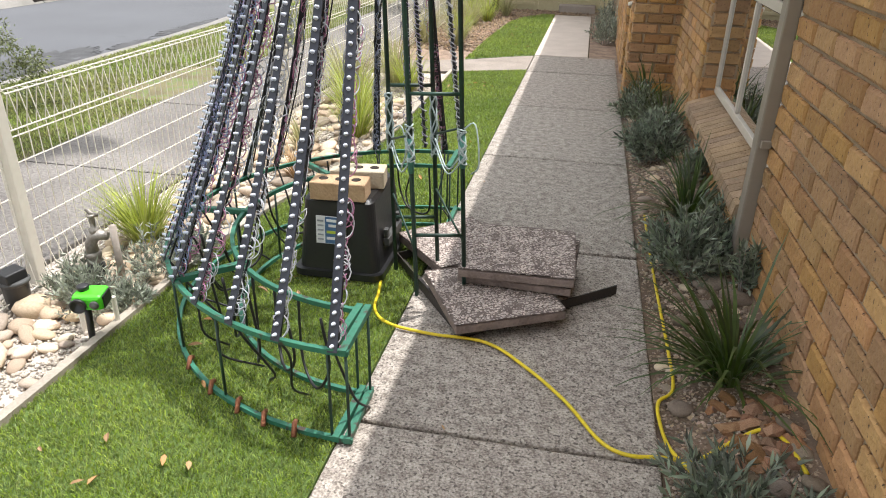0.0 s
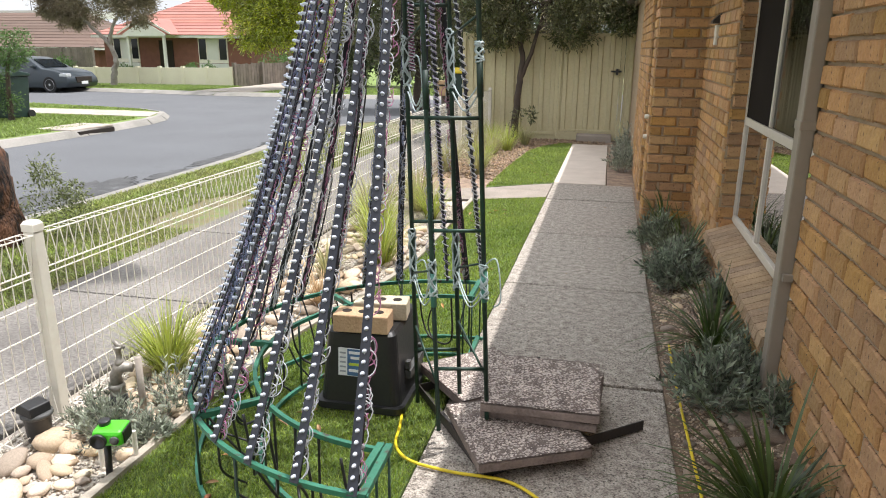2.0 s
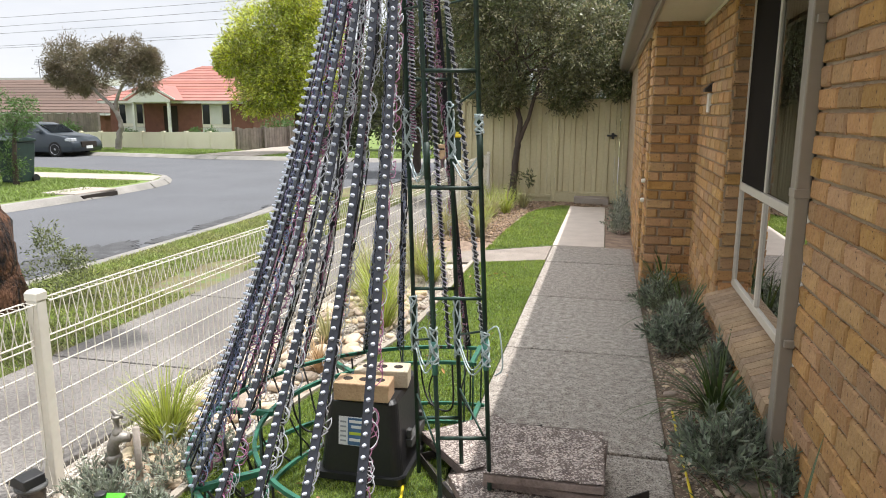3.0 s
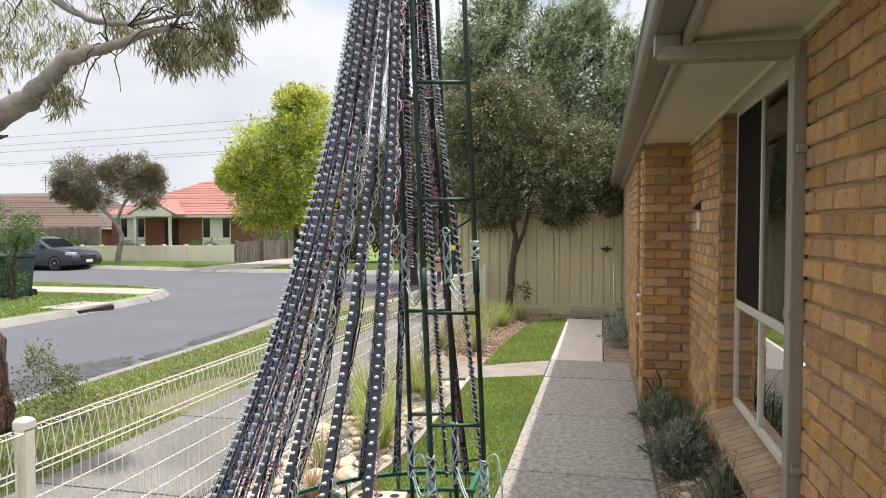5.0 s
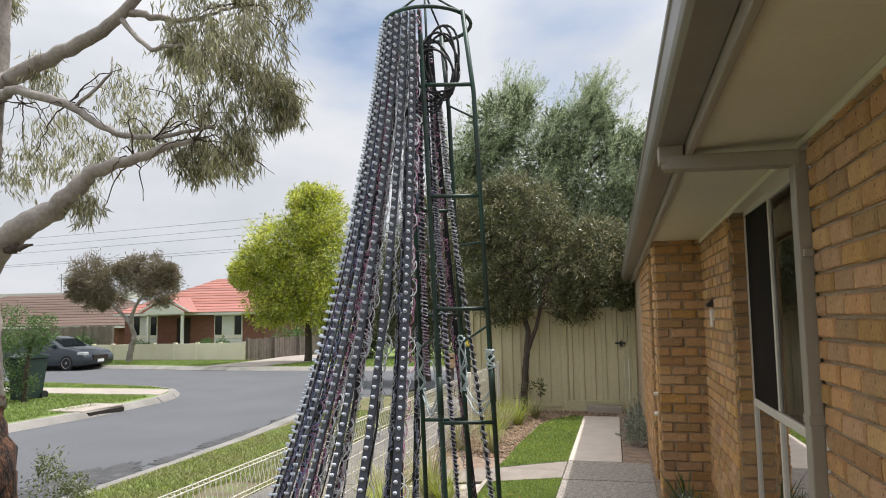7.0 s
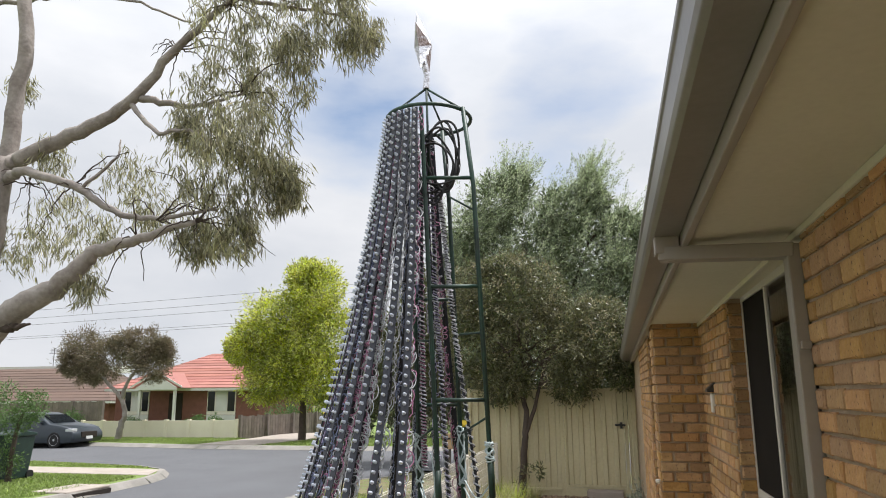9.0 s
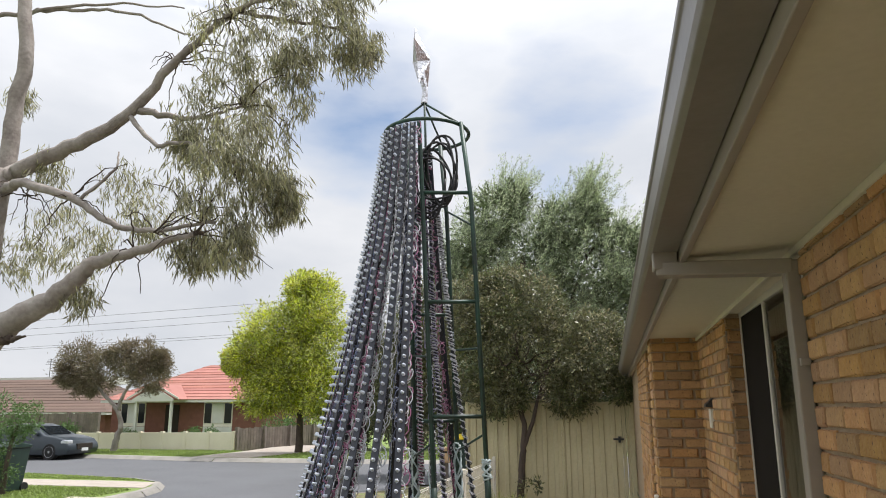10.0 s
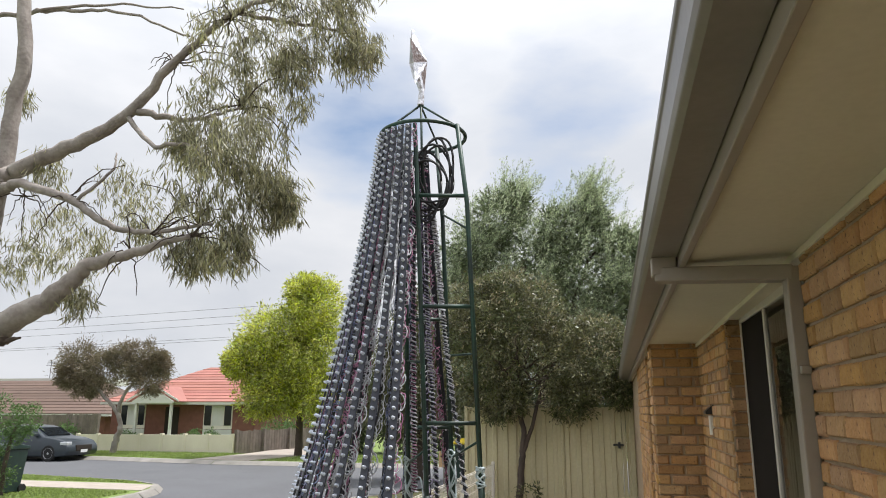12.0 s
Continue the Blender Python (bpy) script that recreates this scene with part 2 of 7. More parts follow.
M["paver_bed"] = material("paver_matrix", (0.22, 0.175, 0.155), 0.95, (0.11, 0.085, 0.075), scale=20, fine=120, bump=0.7)
M["paver_side"] = material("paver_edge", (0.30, 0.235, 0.205), 0.95, (0.15, 0.115, 0.10), scale=12, fine=90, bump=0.5)
M["stone"] = material("river_stone", (0.60, 0.47, 0.335), 0.75, (0.43, 0.33, 0.23), scale=9, fine=60, bump=0.2, vary=0.42)
M["stone_bed"] = material("dull_stone", (0.27, 0.215, 0.16), 0.85, (0.17, 0.135, 0.105), scale=9, fine=60, bump=0.3, vary=0.35)
M["stone_red"] = material("red_rubble", (0.40, 0.225, 0.12), 0.9, (0.25, 0.125, 0.07), scale=12, fine=70, bump=0.5, vary=0.35)
M["lime"] = material("lime_plastic", (0.08, 0.62, 0.02), 0.35, (0.07, 0.55, 0.02), scale=6, fine=40, bump=0.02)
M["metal"] = material("tap_metal", (0.40, 0.37, 0.33), 0.55, (0.22, 0.2, 0.175), scale=25, fine=70, bump=0.3, metal=0.6)
M["bark"] = material("grey_gum_bark", (0.37, 0.335, 0.30), 0.85, (0.19, 0.16, 0.14), scale=5, fine=30, bump=0.6)
M["bark_red"] = material("red_stringy_bark", (0.15, 0.07, 0.038), 0.95, (0.018, 0.014, 0.013), scale=9, fine=40, bump=1.0, lo=0.68, hi=0.92, stretch=(1.0, 1.0, 0.35), deep=0.05)
M["bark_dark"] = material("dark_bark", (0.09, 0.065, 0.05), 0.9, (0.05, 0.038, 0.03), scale=8, fine=50, bump=0.7)
M["gum_leaf"] = leafy("gum_leaves", (0.42, 0.405, 0.21), (0.24, 0.23, 0.145), 0.55, 0.36, 0.4)
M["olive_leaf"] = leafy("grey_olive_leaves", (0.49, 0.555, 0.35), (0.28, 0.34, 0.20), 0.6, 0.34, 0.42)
# Same olive leaves with the crown's inner shade put into the colour.
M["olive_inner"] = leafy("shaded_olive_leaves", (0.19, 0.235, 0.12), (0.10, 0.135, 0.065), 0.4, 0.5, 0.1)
# Darker copy of the bright leaves: shade within the crown as colour.
M["lime_inner"] = leafy("shaded_bright_leaves", (0.42, 0.46, 0.07), (0.27, 0.34, 0.05), 0.5, 0.45, 0.45)
M["dark_leaf"] = leafy("dark_leaves", (0.11, 0.14, 0.05), (0.16, 0.145, 0.07), 0.6, 0.42)
M["tip_leaf"] = leafy("bronze_tip_leaves", (0.40, 0.35, 0.20), (0.24, 0.235, 0.13), 0.6, 0.38)
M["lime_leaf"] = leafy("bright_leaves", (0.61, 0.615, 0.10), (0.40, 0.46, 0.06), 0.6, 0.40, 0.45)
M["far_leaf"] = leafy("dull_leaves", (0.17, 0.155, 0.09), (0.20, 0.15, 0.095), 0.3, 0.6)
M["bush_leaf"] = leafy("bush_leaves", (0.11, 0.19, 0.05), (0.07, 0.13, 0.035), 0.3, 0.5)
M["silver_leaf"] = leafy("silver_leaves", (0.45, 0.475, 0.375), (0.17, 0.20, 0.145), 0.55, 0.6)
M["sapling_leaf"] = leafy("dull_green_leaves", (0.19, 0.215, 0.085), (0.12, 0.145, 0.06), 0.5, 0.5)
M["hedge_leaf"] = leafy("hedge_leaves", (0.075, 0.10, 0.04), (0.05, 0.065, 0.03), 0.4, 0.5)
M["bed_leaf"] = leafy("grey_green_leaves", (0.33, 0.375, 0.275), (0.11, 0.145, 0.095), 0.65, 0.5)
M["bed_gravel"] = material("brown_gravel", (0.42, 0.33, 0.25), 0.9, (0.24, 0.175, 0.125), scale=12, fine=130, bump=0.9, island=0.55)
M["strap_leaf"] = leafy("strap_leaves", (0.085, 0.135, 0.026), (0.04, 0.068, 0.016), 0.45, 0.35)
M["lomandra"] = leafy("lomandra_blades", (0.42, 0.455, 0.075), (0.28, 0.34, 0.055), 0.35, 0.45, 0.35)
M["dry_grass"] = leafy("dry_grass", (0.45, 0.40, 0.22), (0.3, 0.31, 0.12), 0.3, 0.6, 0.3)
M["dead_leaf"] = material("dead_leaf", (0.46, 0.27, 0.11), 0.7, (0.33, 0.18, 0.07), scale=20, vary=0.3)
M["red_tile"] = material("red_roof_tile", (0.37, 0.155, 0.12), 0.85, (0.30, 0.12, 0.095), scale=1.0, fine=20, bump=0.3, island=0.14)
M["brown_tile"] = material("brown_roof_tile", (0.14, 0.09, 0.068), 0.85, (0.115, 0.075, 0.058), scale=1.0, fine=20, bump=0.3, island=0.12)
M["red_brick"] = material("red_brick_wall", (0.21, 0.09, 0.065), 0.9, (0.14, 0.06, 0.045), scale=3, fine=30, bump=0.3)
M["grey_timber"] = material("grey_timber", (0.20, 0.165, 0.14), 0.9, (0.12, 0.1, 0.085), scale=4, fine=40, bump=0.4, island=0.2)
M["house_white"] = material("pale_blind", (0.62, 0.62, 0.58), 0.7, (0.55, 0.55, 0.51), scale=2)
M["cream_wall"] = material("cream_render", (0.76, 0.70, 0.58), 0.8, (0.67, 0.61, 0.49), scale=1.0, fine=20, bump=0.15)
M["car_paint"] = material("slate_car_paint", (0.030, 0.040, 0.050), 0.35, (0.026, 0.036, 0.045), scale=2, bump=0, metal=0.2, clear=0.3)
M["tyre"] = material("tyre_rubber", (0.018, 0.018, 0.018), 0.85)
M["alloy"] = material("alloy_rim", (0.5, 0.5, 0.52), 0.35, metal=0.9, bump=0)
M["dark_glass"] = material("tinted_glass", (0.012, 0.015, 0.018), 0.06, (0.012, 0.015, 0.018), bump=0, spec=0.35)
M["lamp_glass"] = material("lamp_glass", (0.6, 0.62, 0.65), 0.12, bump=0, clear=1.0)
M["bin_green"] = material("dark_green_bin", (0.02, 0.045, 0.04), 0.5, bump=0.05)
M["bin_yellow"] = material("yellow_bin_lid", (0.70, 0.52, 0.02), 0.5, bump=0.05)
M["screen"] = material("fly_screen", (0.020, 0.016, 0.013), 0.9, (0.014, 0.011, 0.009), scale=3, fine=200, bump=0.1, spec=0.08)
M["curtain"] = material("sheer_curtain", (0.17, 0.14, 0.11), 0.8, (0.11, 0.09, 0.07), scale=4, fine=40, bump=0.2)
M["inside"] = material("room_plaster", (0.30, 0.27, 0.23), 0.9, scale=1)


def pane_material():
    m = bpy.data.materials.new("window_glass")
    m.use_nodes = True
    n, l = m.node_tree.nodes, m.node_tree.links
    n.clear()
    out, mx = n.new("ShaderNodeOutputMaterial"), n.new("ShaderNodeMixShader")
    tr, gl, fr = n.new("ShaderNodeBsdfTransparent"), n.new("ShaderNodeBsdfGlossy"), n.new("ShaderNodeFresnel")
    fr.inputs["IOR"].default_value, gl.inputs["Roughness"].default_value = 1.7, 0.01
    tr.inputs["Color"].default_value = (0.8, 0.82, 0.8, 1)
    l.new(fr.outputs[0], mx.inputs["Fac"])
    l.new(tr.outputs[0], mx.inputs[1])
    l.new(gl.outputs[0], mx.inputs[2])
    l.new(mx.outputs[0], out.inputs["Surface"])
    return m


M["pane"] = pane_material()


# ---- mesh tools ----
rnd = random.Random(7)


class Geo:
    """Collects vertices and faces of one mesh."""

    def __init__(self):
        self.v, self.f = [], []

    def add(self, verts, faces):
        k = len(self.v)
        self.v += [tuple(p) for p in verts]
        self.f += [tuple(i + k for i in f) for f in faces]
        return self

    def box(self, a, b, m=None):
        p = [Vector((x, y, z)) for z in (a[2], b[2]) for y in (a[1], b[1]) for x in (a[0], b[0])]
        if m is not None:
            p = [m @ q for q in p]
        return self.add(p, [(0, 2, 3, 1), (4, 5, 7, 6), (0, 1, 5, 4), (2, 6, 7, 3), (0, 4, 6, 2), (1, 3, 7, 5)])

    def tube(self, pts, r, n=6, caps=True):
        pts = [Vector(p) for p in pts]
        rs = r if isinstance(r, (list, tuple)) else [r] * len(pts)
        verts, faces, side = [], [], None
        for i, p in enumerate(pts):
            d = (pts[min(i + 1, len(pts) - 1)] - pts[max(i - 1, 0)])
            d = d.normalized() if d.length > 1e-9 else Vector((0, 0, 1))
            if side is None:
                side = d.orthogonal().normalized()
            side = (side - d * side.dot(d))
            side = side.normalized() if side.length > 1e-6 else d.orthogonal().normalized()
            up = d.cross(side)
            verts += [p + (side * math.cos(2 * math.pi * k / n) + up * math.sin(2 * math.pi * k / n)) * rs[i] for k in range(n)]
        for i in range(len(pts) - 1):
            faces += [(i * n + k, i * n + (k + 1) % n, (i + 1) * n + (k + 1) % n, (i + 1) * n + k) for k in range(n)]
        if caps:
            faces += [tuple(reversed(range(n))), tuple(range((len(pts) - 1) * n, len(pts) * n))]
        return self.add(verts, faces)

    def lathe(self, profile, n=12, m=None):
        verts, faces = [], []
        for r, z in profile:
            verts += [Vector((r * math.cos(2 * math.pi * k / n), r * math.sin(2 * math.pi * k / n), z)) for k in range(n)]
        for i in range(len(profile) - 1):
            faces += [(i * n + k, i * n + (k + 1) % n, (i + 1) * n + (k + 1) % n, (i + 1) * n + k) for k in range(n)]
        faces += [tuple(reversed(range(n))), tuple(range((len(profile) - 1) * n, len(profile) * n))]
        if m is not None:
            verts = [m @ q for q in verts]
        return self.add(verts, faces)

    def prism(self, outline, a, b, axis="z"):
        """An outline drawn out from a to b along an axis."""
        put = {"z": lambda p, h: (p[0], p[1], h), "y": lambda p, h: (p[0], h, p[1]), "x": lambda p, h: (h, p[0], p[1])}[axis]
        n = len(outline)
        verts = [put(p, a) for p in outline] + [put(p, b) for p in outline]
        faces = [(k, (k + 1) % n, n + (k + 1) % n, n + k) for k in range(n)] + [tuple(reversed(range(n))), tuple(range(n, 2 * n))]
        return self.add(verts, faces)

    def mesh(self, name, mat, smooth=False, shift=None):
        me = bpy.data.meshes.new(name)
        vs = self.v if shift is None else [(p[0] - shift[0], p[1] - shift[1], p[2] - shift[2]) for p in self.v]
        me.from_pydata(vs, [], self.f)
        bm = bmesh.new()
        bm.from_mesh(me)
        if len(self.f) < 60000:
            bmesh.ops.recalc_face_normals(bm, faces=bm.faces)
        bm.to_mesh(me)
        bm.free()
        if smooth:
            me.polygons.foreach_set("use_smooth", [True] * len(me.polygons))
        me.materials.append(mat)
        return me


ORIGIN = {}


def thing(name, at, label, category, group="", kind=""):
    ob = new(name)
    ob.empty_display_size = 0.1
    ob.location = at
    ORIGIN[ob.name] = Vector(at)
    return tagged(ob, label, category, group, kind)


def soften(ob, width):
    if width:
        mod = ob.modifiers.new("bevel", "BEVEL")
        mod.width, mod.segments, mod.limit_method = width, 2, "ANGLE"
    return ob


def part(name, geo, mat, parent, label="", smooth=False, bevel=0.0):
    """One mesh under a thing or a part; the geometry is given in world metres."""
    shift = ORIGIN[parent.name]
    ob = new(name, geo.mesh(name, mat, smooth, shift))
    ob.parent = parent
    ORIGIN[ob.name] = shift
    if label:
        ob["label"] = label
    return soften(ob, bevel)


def solo(name, geo, mat, label, category, at=(0, 0, 0), kind="", group="", smooth=False, bevel=0.0):
    """A thing that is one mesh."""
    ob = new(name, geo.mesh(name, mat, smooth, at))
    ob.location = at
    ORIGIN[ob.name] = Vector(at)
    soften(ob, bevel)
    return tagged(ob, label, category, group, kind)


def tri_mesh(name, verts, faces, mat):
    """A large mesh from arrays; faces all of one size."""
    verts, faces = np.asarray(verts, dtype=np.float32), np.asarray(faces, dtype=np.int32)
    me = bpy.data.meshes.new(name)
    me.vertices.add(len(verts))
    me.vertices.foreach_set("co", verts.ravel())
    k = faces.shape[1]
    me.loops.add(faces.size)
    me.loops.foreach_set("vertex_index", faces.ravel())
    me.polygons.add(len(faces))
    me.polygons.foreach_set("loop_start", np.arange(0, faces.size, k, dtype=np.int32))
    me.update(calc_edges=True)
    me.materials.append(mat)
    return me


def blades(points, height, width, lean, seed):
    """Upright bent blades at the points: two triangles and a tip each."""
    g = np.random.default_rng(seed)
    n = len(points)
    a, b = g.uniform(0, 2 * np.pi, n), g.uniform(0, 2 * np.pi, n)
    h, w = height * g.uniform(0.6, 1.25, n), width * g.uniform(0.7, 1.3, n)
    side = np.stack([np.cos(a), np.sin(a), np.zeros(n)], 1) * w[:, None] * 0.5
    bend = np.stack([np.cos(b), np.sin(b), np.zeros(n)], 1) * (lean * h * g.uniform(0.2, 1.0, n))[:, None]
    up = np.stack([np.zeros(n), np.zeros(n), h], 1)
    p = np.asarray(points)
    v = np.stack([p - side, p + side, p + up * 0.6 + bend * 0.35 + side * 0.8, p + up * 0.6 + bend * 0.35 - side * 0.8, p + up + bend], 1).reshape(-1, 3)
    k = np.arange(n)[:, None] * 5
    f = np.concatenate([k + [0, 1, 2], k + [0, 2, 3], k + [3, 2, 4]], 0)
    return v, f


def leaves(points, dirs, length, width, seed, jitter=0.5):
    """Lens-shaped leaves at the points, along dirs with jitter; four corners and a fold."""
    g = np.random.default_rng(seed)
    n = len(points)
    d = np.asarray(dirs, dtype=float) + g.normal(0, jitter, (n, 3))
    d /= np.linalg.norm(d, axis=1)[:, None] + 1e-9
    s = np.cross(d, g.normal(0, 1, (n, 3)))
    s /= np.linalg.norm(s, axis=1)[:, None] + 1e-9
    ln, w = length * g.uniform(0.6, 1.3, n), width * g.uniform(0.7, 1.3, n)
    p = np.asarray(points)
    mid = p + d * (ln * 0.45)[:, None]
    v = np.stack([p, mid + s * (w * 0.5)[:, None], p + d * ln[:, None], mid - s * (w * 0.5)[:, None]], 1).reshape(-1, 3)
    k = np.arange(n)[:, None] * 4
    return v, k + [0, 1, 2, 3]


def leaf_part(name, v, f, mat, parent, label=""):
    shift = np.array(ORIGIN[parent.name])
    ob = new(name, tri_mesh(name, v - shift, f, mat))
    ob.parent = parent
    ORIGIN[ob.name] = ORIGIN[parent.name]
    if label:
        ob["label"] = label
    return ob


def smooth_line(pts, n=8):
    """Catmull-Rom through the points."""
    p = [Vector(q) for q in pts]
    p = [p[0] * 2 - p[1]] + p + [p[-1] * 2 - p[-2]]
    out = []
    for i in range(1, len(p) - 2):
        for k in range(n):
            t = k / n
            out.append(0.5 * ((2 * p[i]) + (p[i + 1] - p[i - 1]) * t + (2 * p[i - 1] - 5 * p[i] + 4 * p[i + 1] - p[i + 2]) * t * t + (3 * p[i] - p[i - 1] - 3 * p[i + 1] + p[i + 2]) * t ** 3))
    return out + [p[-2]]


# ---- ground, path, road ----
def gz(x):
    """Height of the land: level in the yard, falling gently across the street."""
    return -0.0145 * min(max(0.0, -x - 1.7), 60.0)


def land(name, outline, lift, mat, label, category, thick=0.1, kind="structure", grid=None):
    """A sheet with thickness that follows the land."""
    g = Geo()
    n = len(outline)
    verts = [(x, y, gz(x) + lift) for x, y in outline] + [(x, y, gz(x) + lift - thick) for x, y in outline]
    g.add(verts, [tuple(range(n)), tuple(reversed(range(n, 2 * n)))] + [(k, n + k, n + (k + 1) % n, (k + 1) % n) for k in range(n)])
    return solo(name, g, mat, label, category, kind=kind)


gg = Geo()
xs = [-4000, -400, -61.7, -40, -25, -15, -8, -4.6, -1.7, 0.86, 60, 4000]
ys = [-4000, -60, 0, 15, 40, 200, 4000]
gg.add([(x, y, gz(x) - 0.16) for y in ys for x in xs], [(j * len(xs) + i, j * len(xs) + i + 1, (j + 1) * len(xs) + i + 1, (j + 1) * len(xs) + i) for j in range(len(ys) - 1) for i in range(len(xs) - 1)])
solo("ground", gg, M["verge"], "dry patchy soil and grass reaching the horizon", "ground", kind="structure")
g = Geo()
for x0, x1, y0, y1 in ((-13.5, -4.4, -40.0, 17.0), (-60.0, 25.0, 17.0, 27.5)):
    cuts = [x for x in (x0, -25.0, -15.0, -1.7, x1) if x0 <= x <= x1]
    for a, b in zip(cuts, cuts[1:]):
        g.add([(a, y0, gz(a) - 0.115), (b, y0, gz(b) - 0.115), (b, y1, gz(b) - 0.115), (a, y1, gz(a) - 0.115)], [(0, 1, 2, 3)])
solo("road", g, M["asphalt"], "grey asphalt street and side street at a junction", "road", kind="structure")
def blotch(cx, cy, w, h, n, seed, turn=0.0):
    pts = []
    for k in range(n):
        a = 2 * math.pi * k / n
        q = 0.9 + 0.4 * noise.noise(Vector((2 * math.cos(a), 2 * math.sin(a), seed * 7.7))) + 0.3 * noise.noise(Vector((7 * math.cos(a), 7 * math.sin(a), seed * 3.1))) + 0.22 * noise.noise(Vector((19 * math.cos(a), 19 * math.sin(a), seed * 5.3)))
        x, y = w * q * math.cos(a), h * q * math.sin(a)
        pts.append((cx + x * math.cos(turn) - y * math.sin(turn), cy + x * math.sin(turn) + y * math.cos(turn)))
    return pts
# Ragged darker sheets laid just above the road along the kerb.
for k, (cx, cy, w, h) in enumerate(((-5.42, 7.0, 0.50, 1.05), (-5.15, 9.8, 0.24, 0.95), (-5.5, 5.4, 0.62, 0.75), (-5.12, 8.3, 0.20, 0.5), (-5.25, 11.9, 0.22, 0.8))):
    land("road_patch", blotch(cx, cy, w, h, 160, k), -0.109, M["dark_asphalt"], "dark ragged patch on the asphalt by the kerb", "road patch", thick=0.004)
# near verge and kerb
near = [(-4.52, -12.0), (-4.52, 8.0), (-4.6, 10.0), (-4.9, 12.5), (-4.6, 14.2), (-3.6, 15.4), (-2.2, 15.8), (-2.2, 13.0), (-2.85, 12.0), (-2.85, -12.0)]
land("verge", near, -0.005, M["verge"], "patchy dry grass nature strip beside the road", "verge", 0.14)
g = Geo()
edge = near[:7]
for (x0, y0), (x1, y1) in zip(edge, edge[1:]):
    d = Vector((x1 - x0, y1 - y0, 0)).normalized()
    o = Vector((-d.y, d.x, 0)) * 0.19
    g.add([(x0, y0, gz(x0) + 0.01), (x1, y1, gz(x1) + 0.01), (x1 + o.x, y1 + o.y, gz(x1) - 0.01), (x0 + o.x, y0 + o.y, gz(x0) - 0.01),
           (x0, y0, gz(x0) - 0.15), (x1, y1, gz(x1) - 0.15), (x1 + o.x, y1 + o.y, gz(x1) - 0.15), (x0 + o.x, y0 + o.y, gz(x0) - 0.15)],
          [(0, 1, 2, 3), (2, 6, 7, 3), (0, 3, 7, 4), (1, 5, 6, 2), (0, 4, 5, 1)])
    q0, q1 = o * 2.6, o * 1.0
    g.add([(x0 + q1.x, y0 + q1.y, gz(x0) - 0.104), (x1 + q1.x, y1 + q1.y, gz(x1) - 0.104), (x1 + q0.x, y1 + q0.y, gz(x1) - 0.111), (x0 + q0.x, y0 + q0.y, gz(x0) - 0.111)], [(0, 1, 2, 3)])
solo("kerb", g, M["kerb"], "pale concrete kerb and channel", "kerb", kind="structure", bevel=0.015)
# street footpath in bays
fp = thing("footpath", (-2.2, 4.0, 0), "weathered grey concrete street footpath behind the fence, tree shade painted in as dark patches", "footpath", kind="structure")
for k in range(12):
    y0 = -4.0 + k * 1.52
    part("bay", Geo().box((-2.83, y0, -0.12), (-1.74, y0 + 1.505, gz(-2.3) + 0.012)), M["footpath"], fp, bevel=0.006)

# garden path: six old slabs, then a newer strip
def path_left(y):
    """The path's lawn side, which runs a little askew."""
    return -0.11 + 0.0095 * (y - 1.5)


path = thing("path", (0.38, 3.0, 0), "weathered rough grey concrete garden path in slabs", "path", kind="structure")
JOINTS = [-2.4, -1.0, 0.36, 1.72, 3.09, 4.45, 5.82, 7.24, 8.14]
for y0, y1 in zip(JOINTS, JOINTS[1:]):
    ya, yb, zt = y0 + 0.009, y1 - 0.009, rnd.uniform(-0.002, 0.003)
    part("slab", Geo().prism([(path_left(ya), ya), (0.83, ya), (0.83, yb), (path_left(yb), yb)], -0.12, zt), M["path"], path, bevel=0.008)
part("joint_bed", Geo().box((-0.04, -2.4, -0.13), (0.82, 8.1, -0.018)), M["soil"], path)
solo("path_strip", Geo().prism([(path_left(8.15), 8.15), (0.54, 8.15), (0.545, 11.7), (path_left(11.7), 11.7)], -0.1, 0.004), M["strip_concrete"], "smooth pale concrete strip leading to the gate", "path", kind="structure", bevel=0.006)
solo("step", Geo().box((0.02, 12.12, -0.05), (0.6, 12.42, 0.10)), M["new_concrete"], "low pale concrete step at the gate", "step", kind="structure", bevel=0.01)
cross_out = [(-0.062, 7.30), (-0.054, 8.10), (-0.33, 7.94), (-0.74, 7.66), (-1.5, 7.36), (-1.5, 6.78), (-0.64, 7.05)]
land("cross_path", cross_out, 0.0, M["cross_concrete"], "pale concrete cross path between two lawns", "path", 0.1)


# artificial turf: a front lawn with a curving edge, and a small one beyond the cross path
def turf_left(y):
    if y < 2.6:
        return -1.11 + 0.02 * (y - 1.5)
    if y < 4.9:
        t = (y - 2.6) / 2.3
        return -1.09 + 0.33 * t * t * (3 - 2 * t)
    return -0.76
front = [(path_left(-2.4) - 0.005, -2.4), (path_left(7.28) - 0.005, 7.28), (-0.64, 7.03)] + [(turf_left(y), y) for y in [6.94, 6.2, 5.4, 4.9, 4.6, 4.3, 4.0, 3.7, 3.4, 3.1, 2.8, 2.4, 1.6, 0.5, -2.4]]
back = [(path_left(8.14) - 0.005, 8.14), (path_left(11.7) - 0.005, 11.7), (-0.2, 11.68), (-0.45, 11.25), (-0.588, 10.8), (-0.65, 10.2), (-0.72, 8.9), (-0.765, 7.70), (-0.34, 7.97)]
lawn_a = land("artificial_lawn", front, -0.004, M["turf_back"], "green artificial turf lawn beside the path", "lawn", 0.05)
lawn_b = land("artificial_lawn", back, -0.004, M["turf_back"], "small green artificial turf lawn beyond the cross path", "lawn", 0.05)


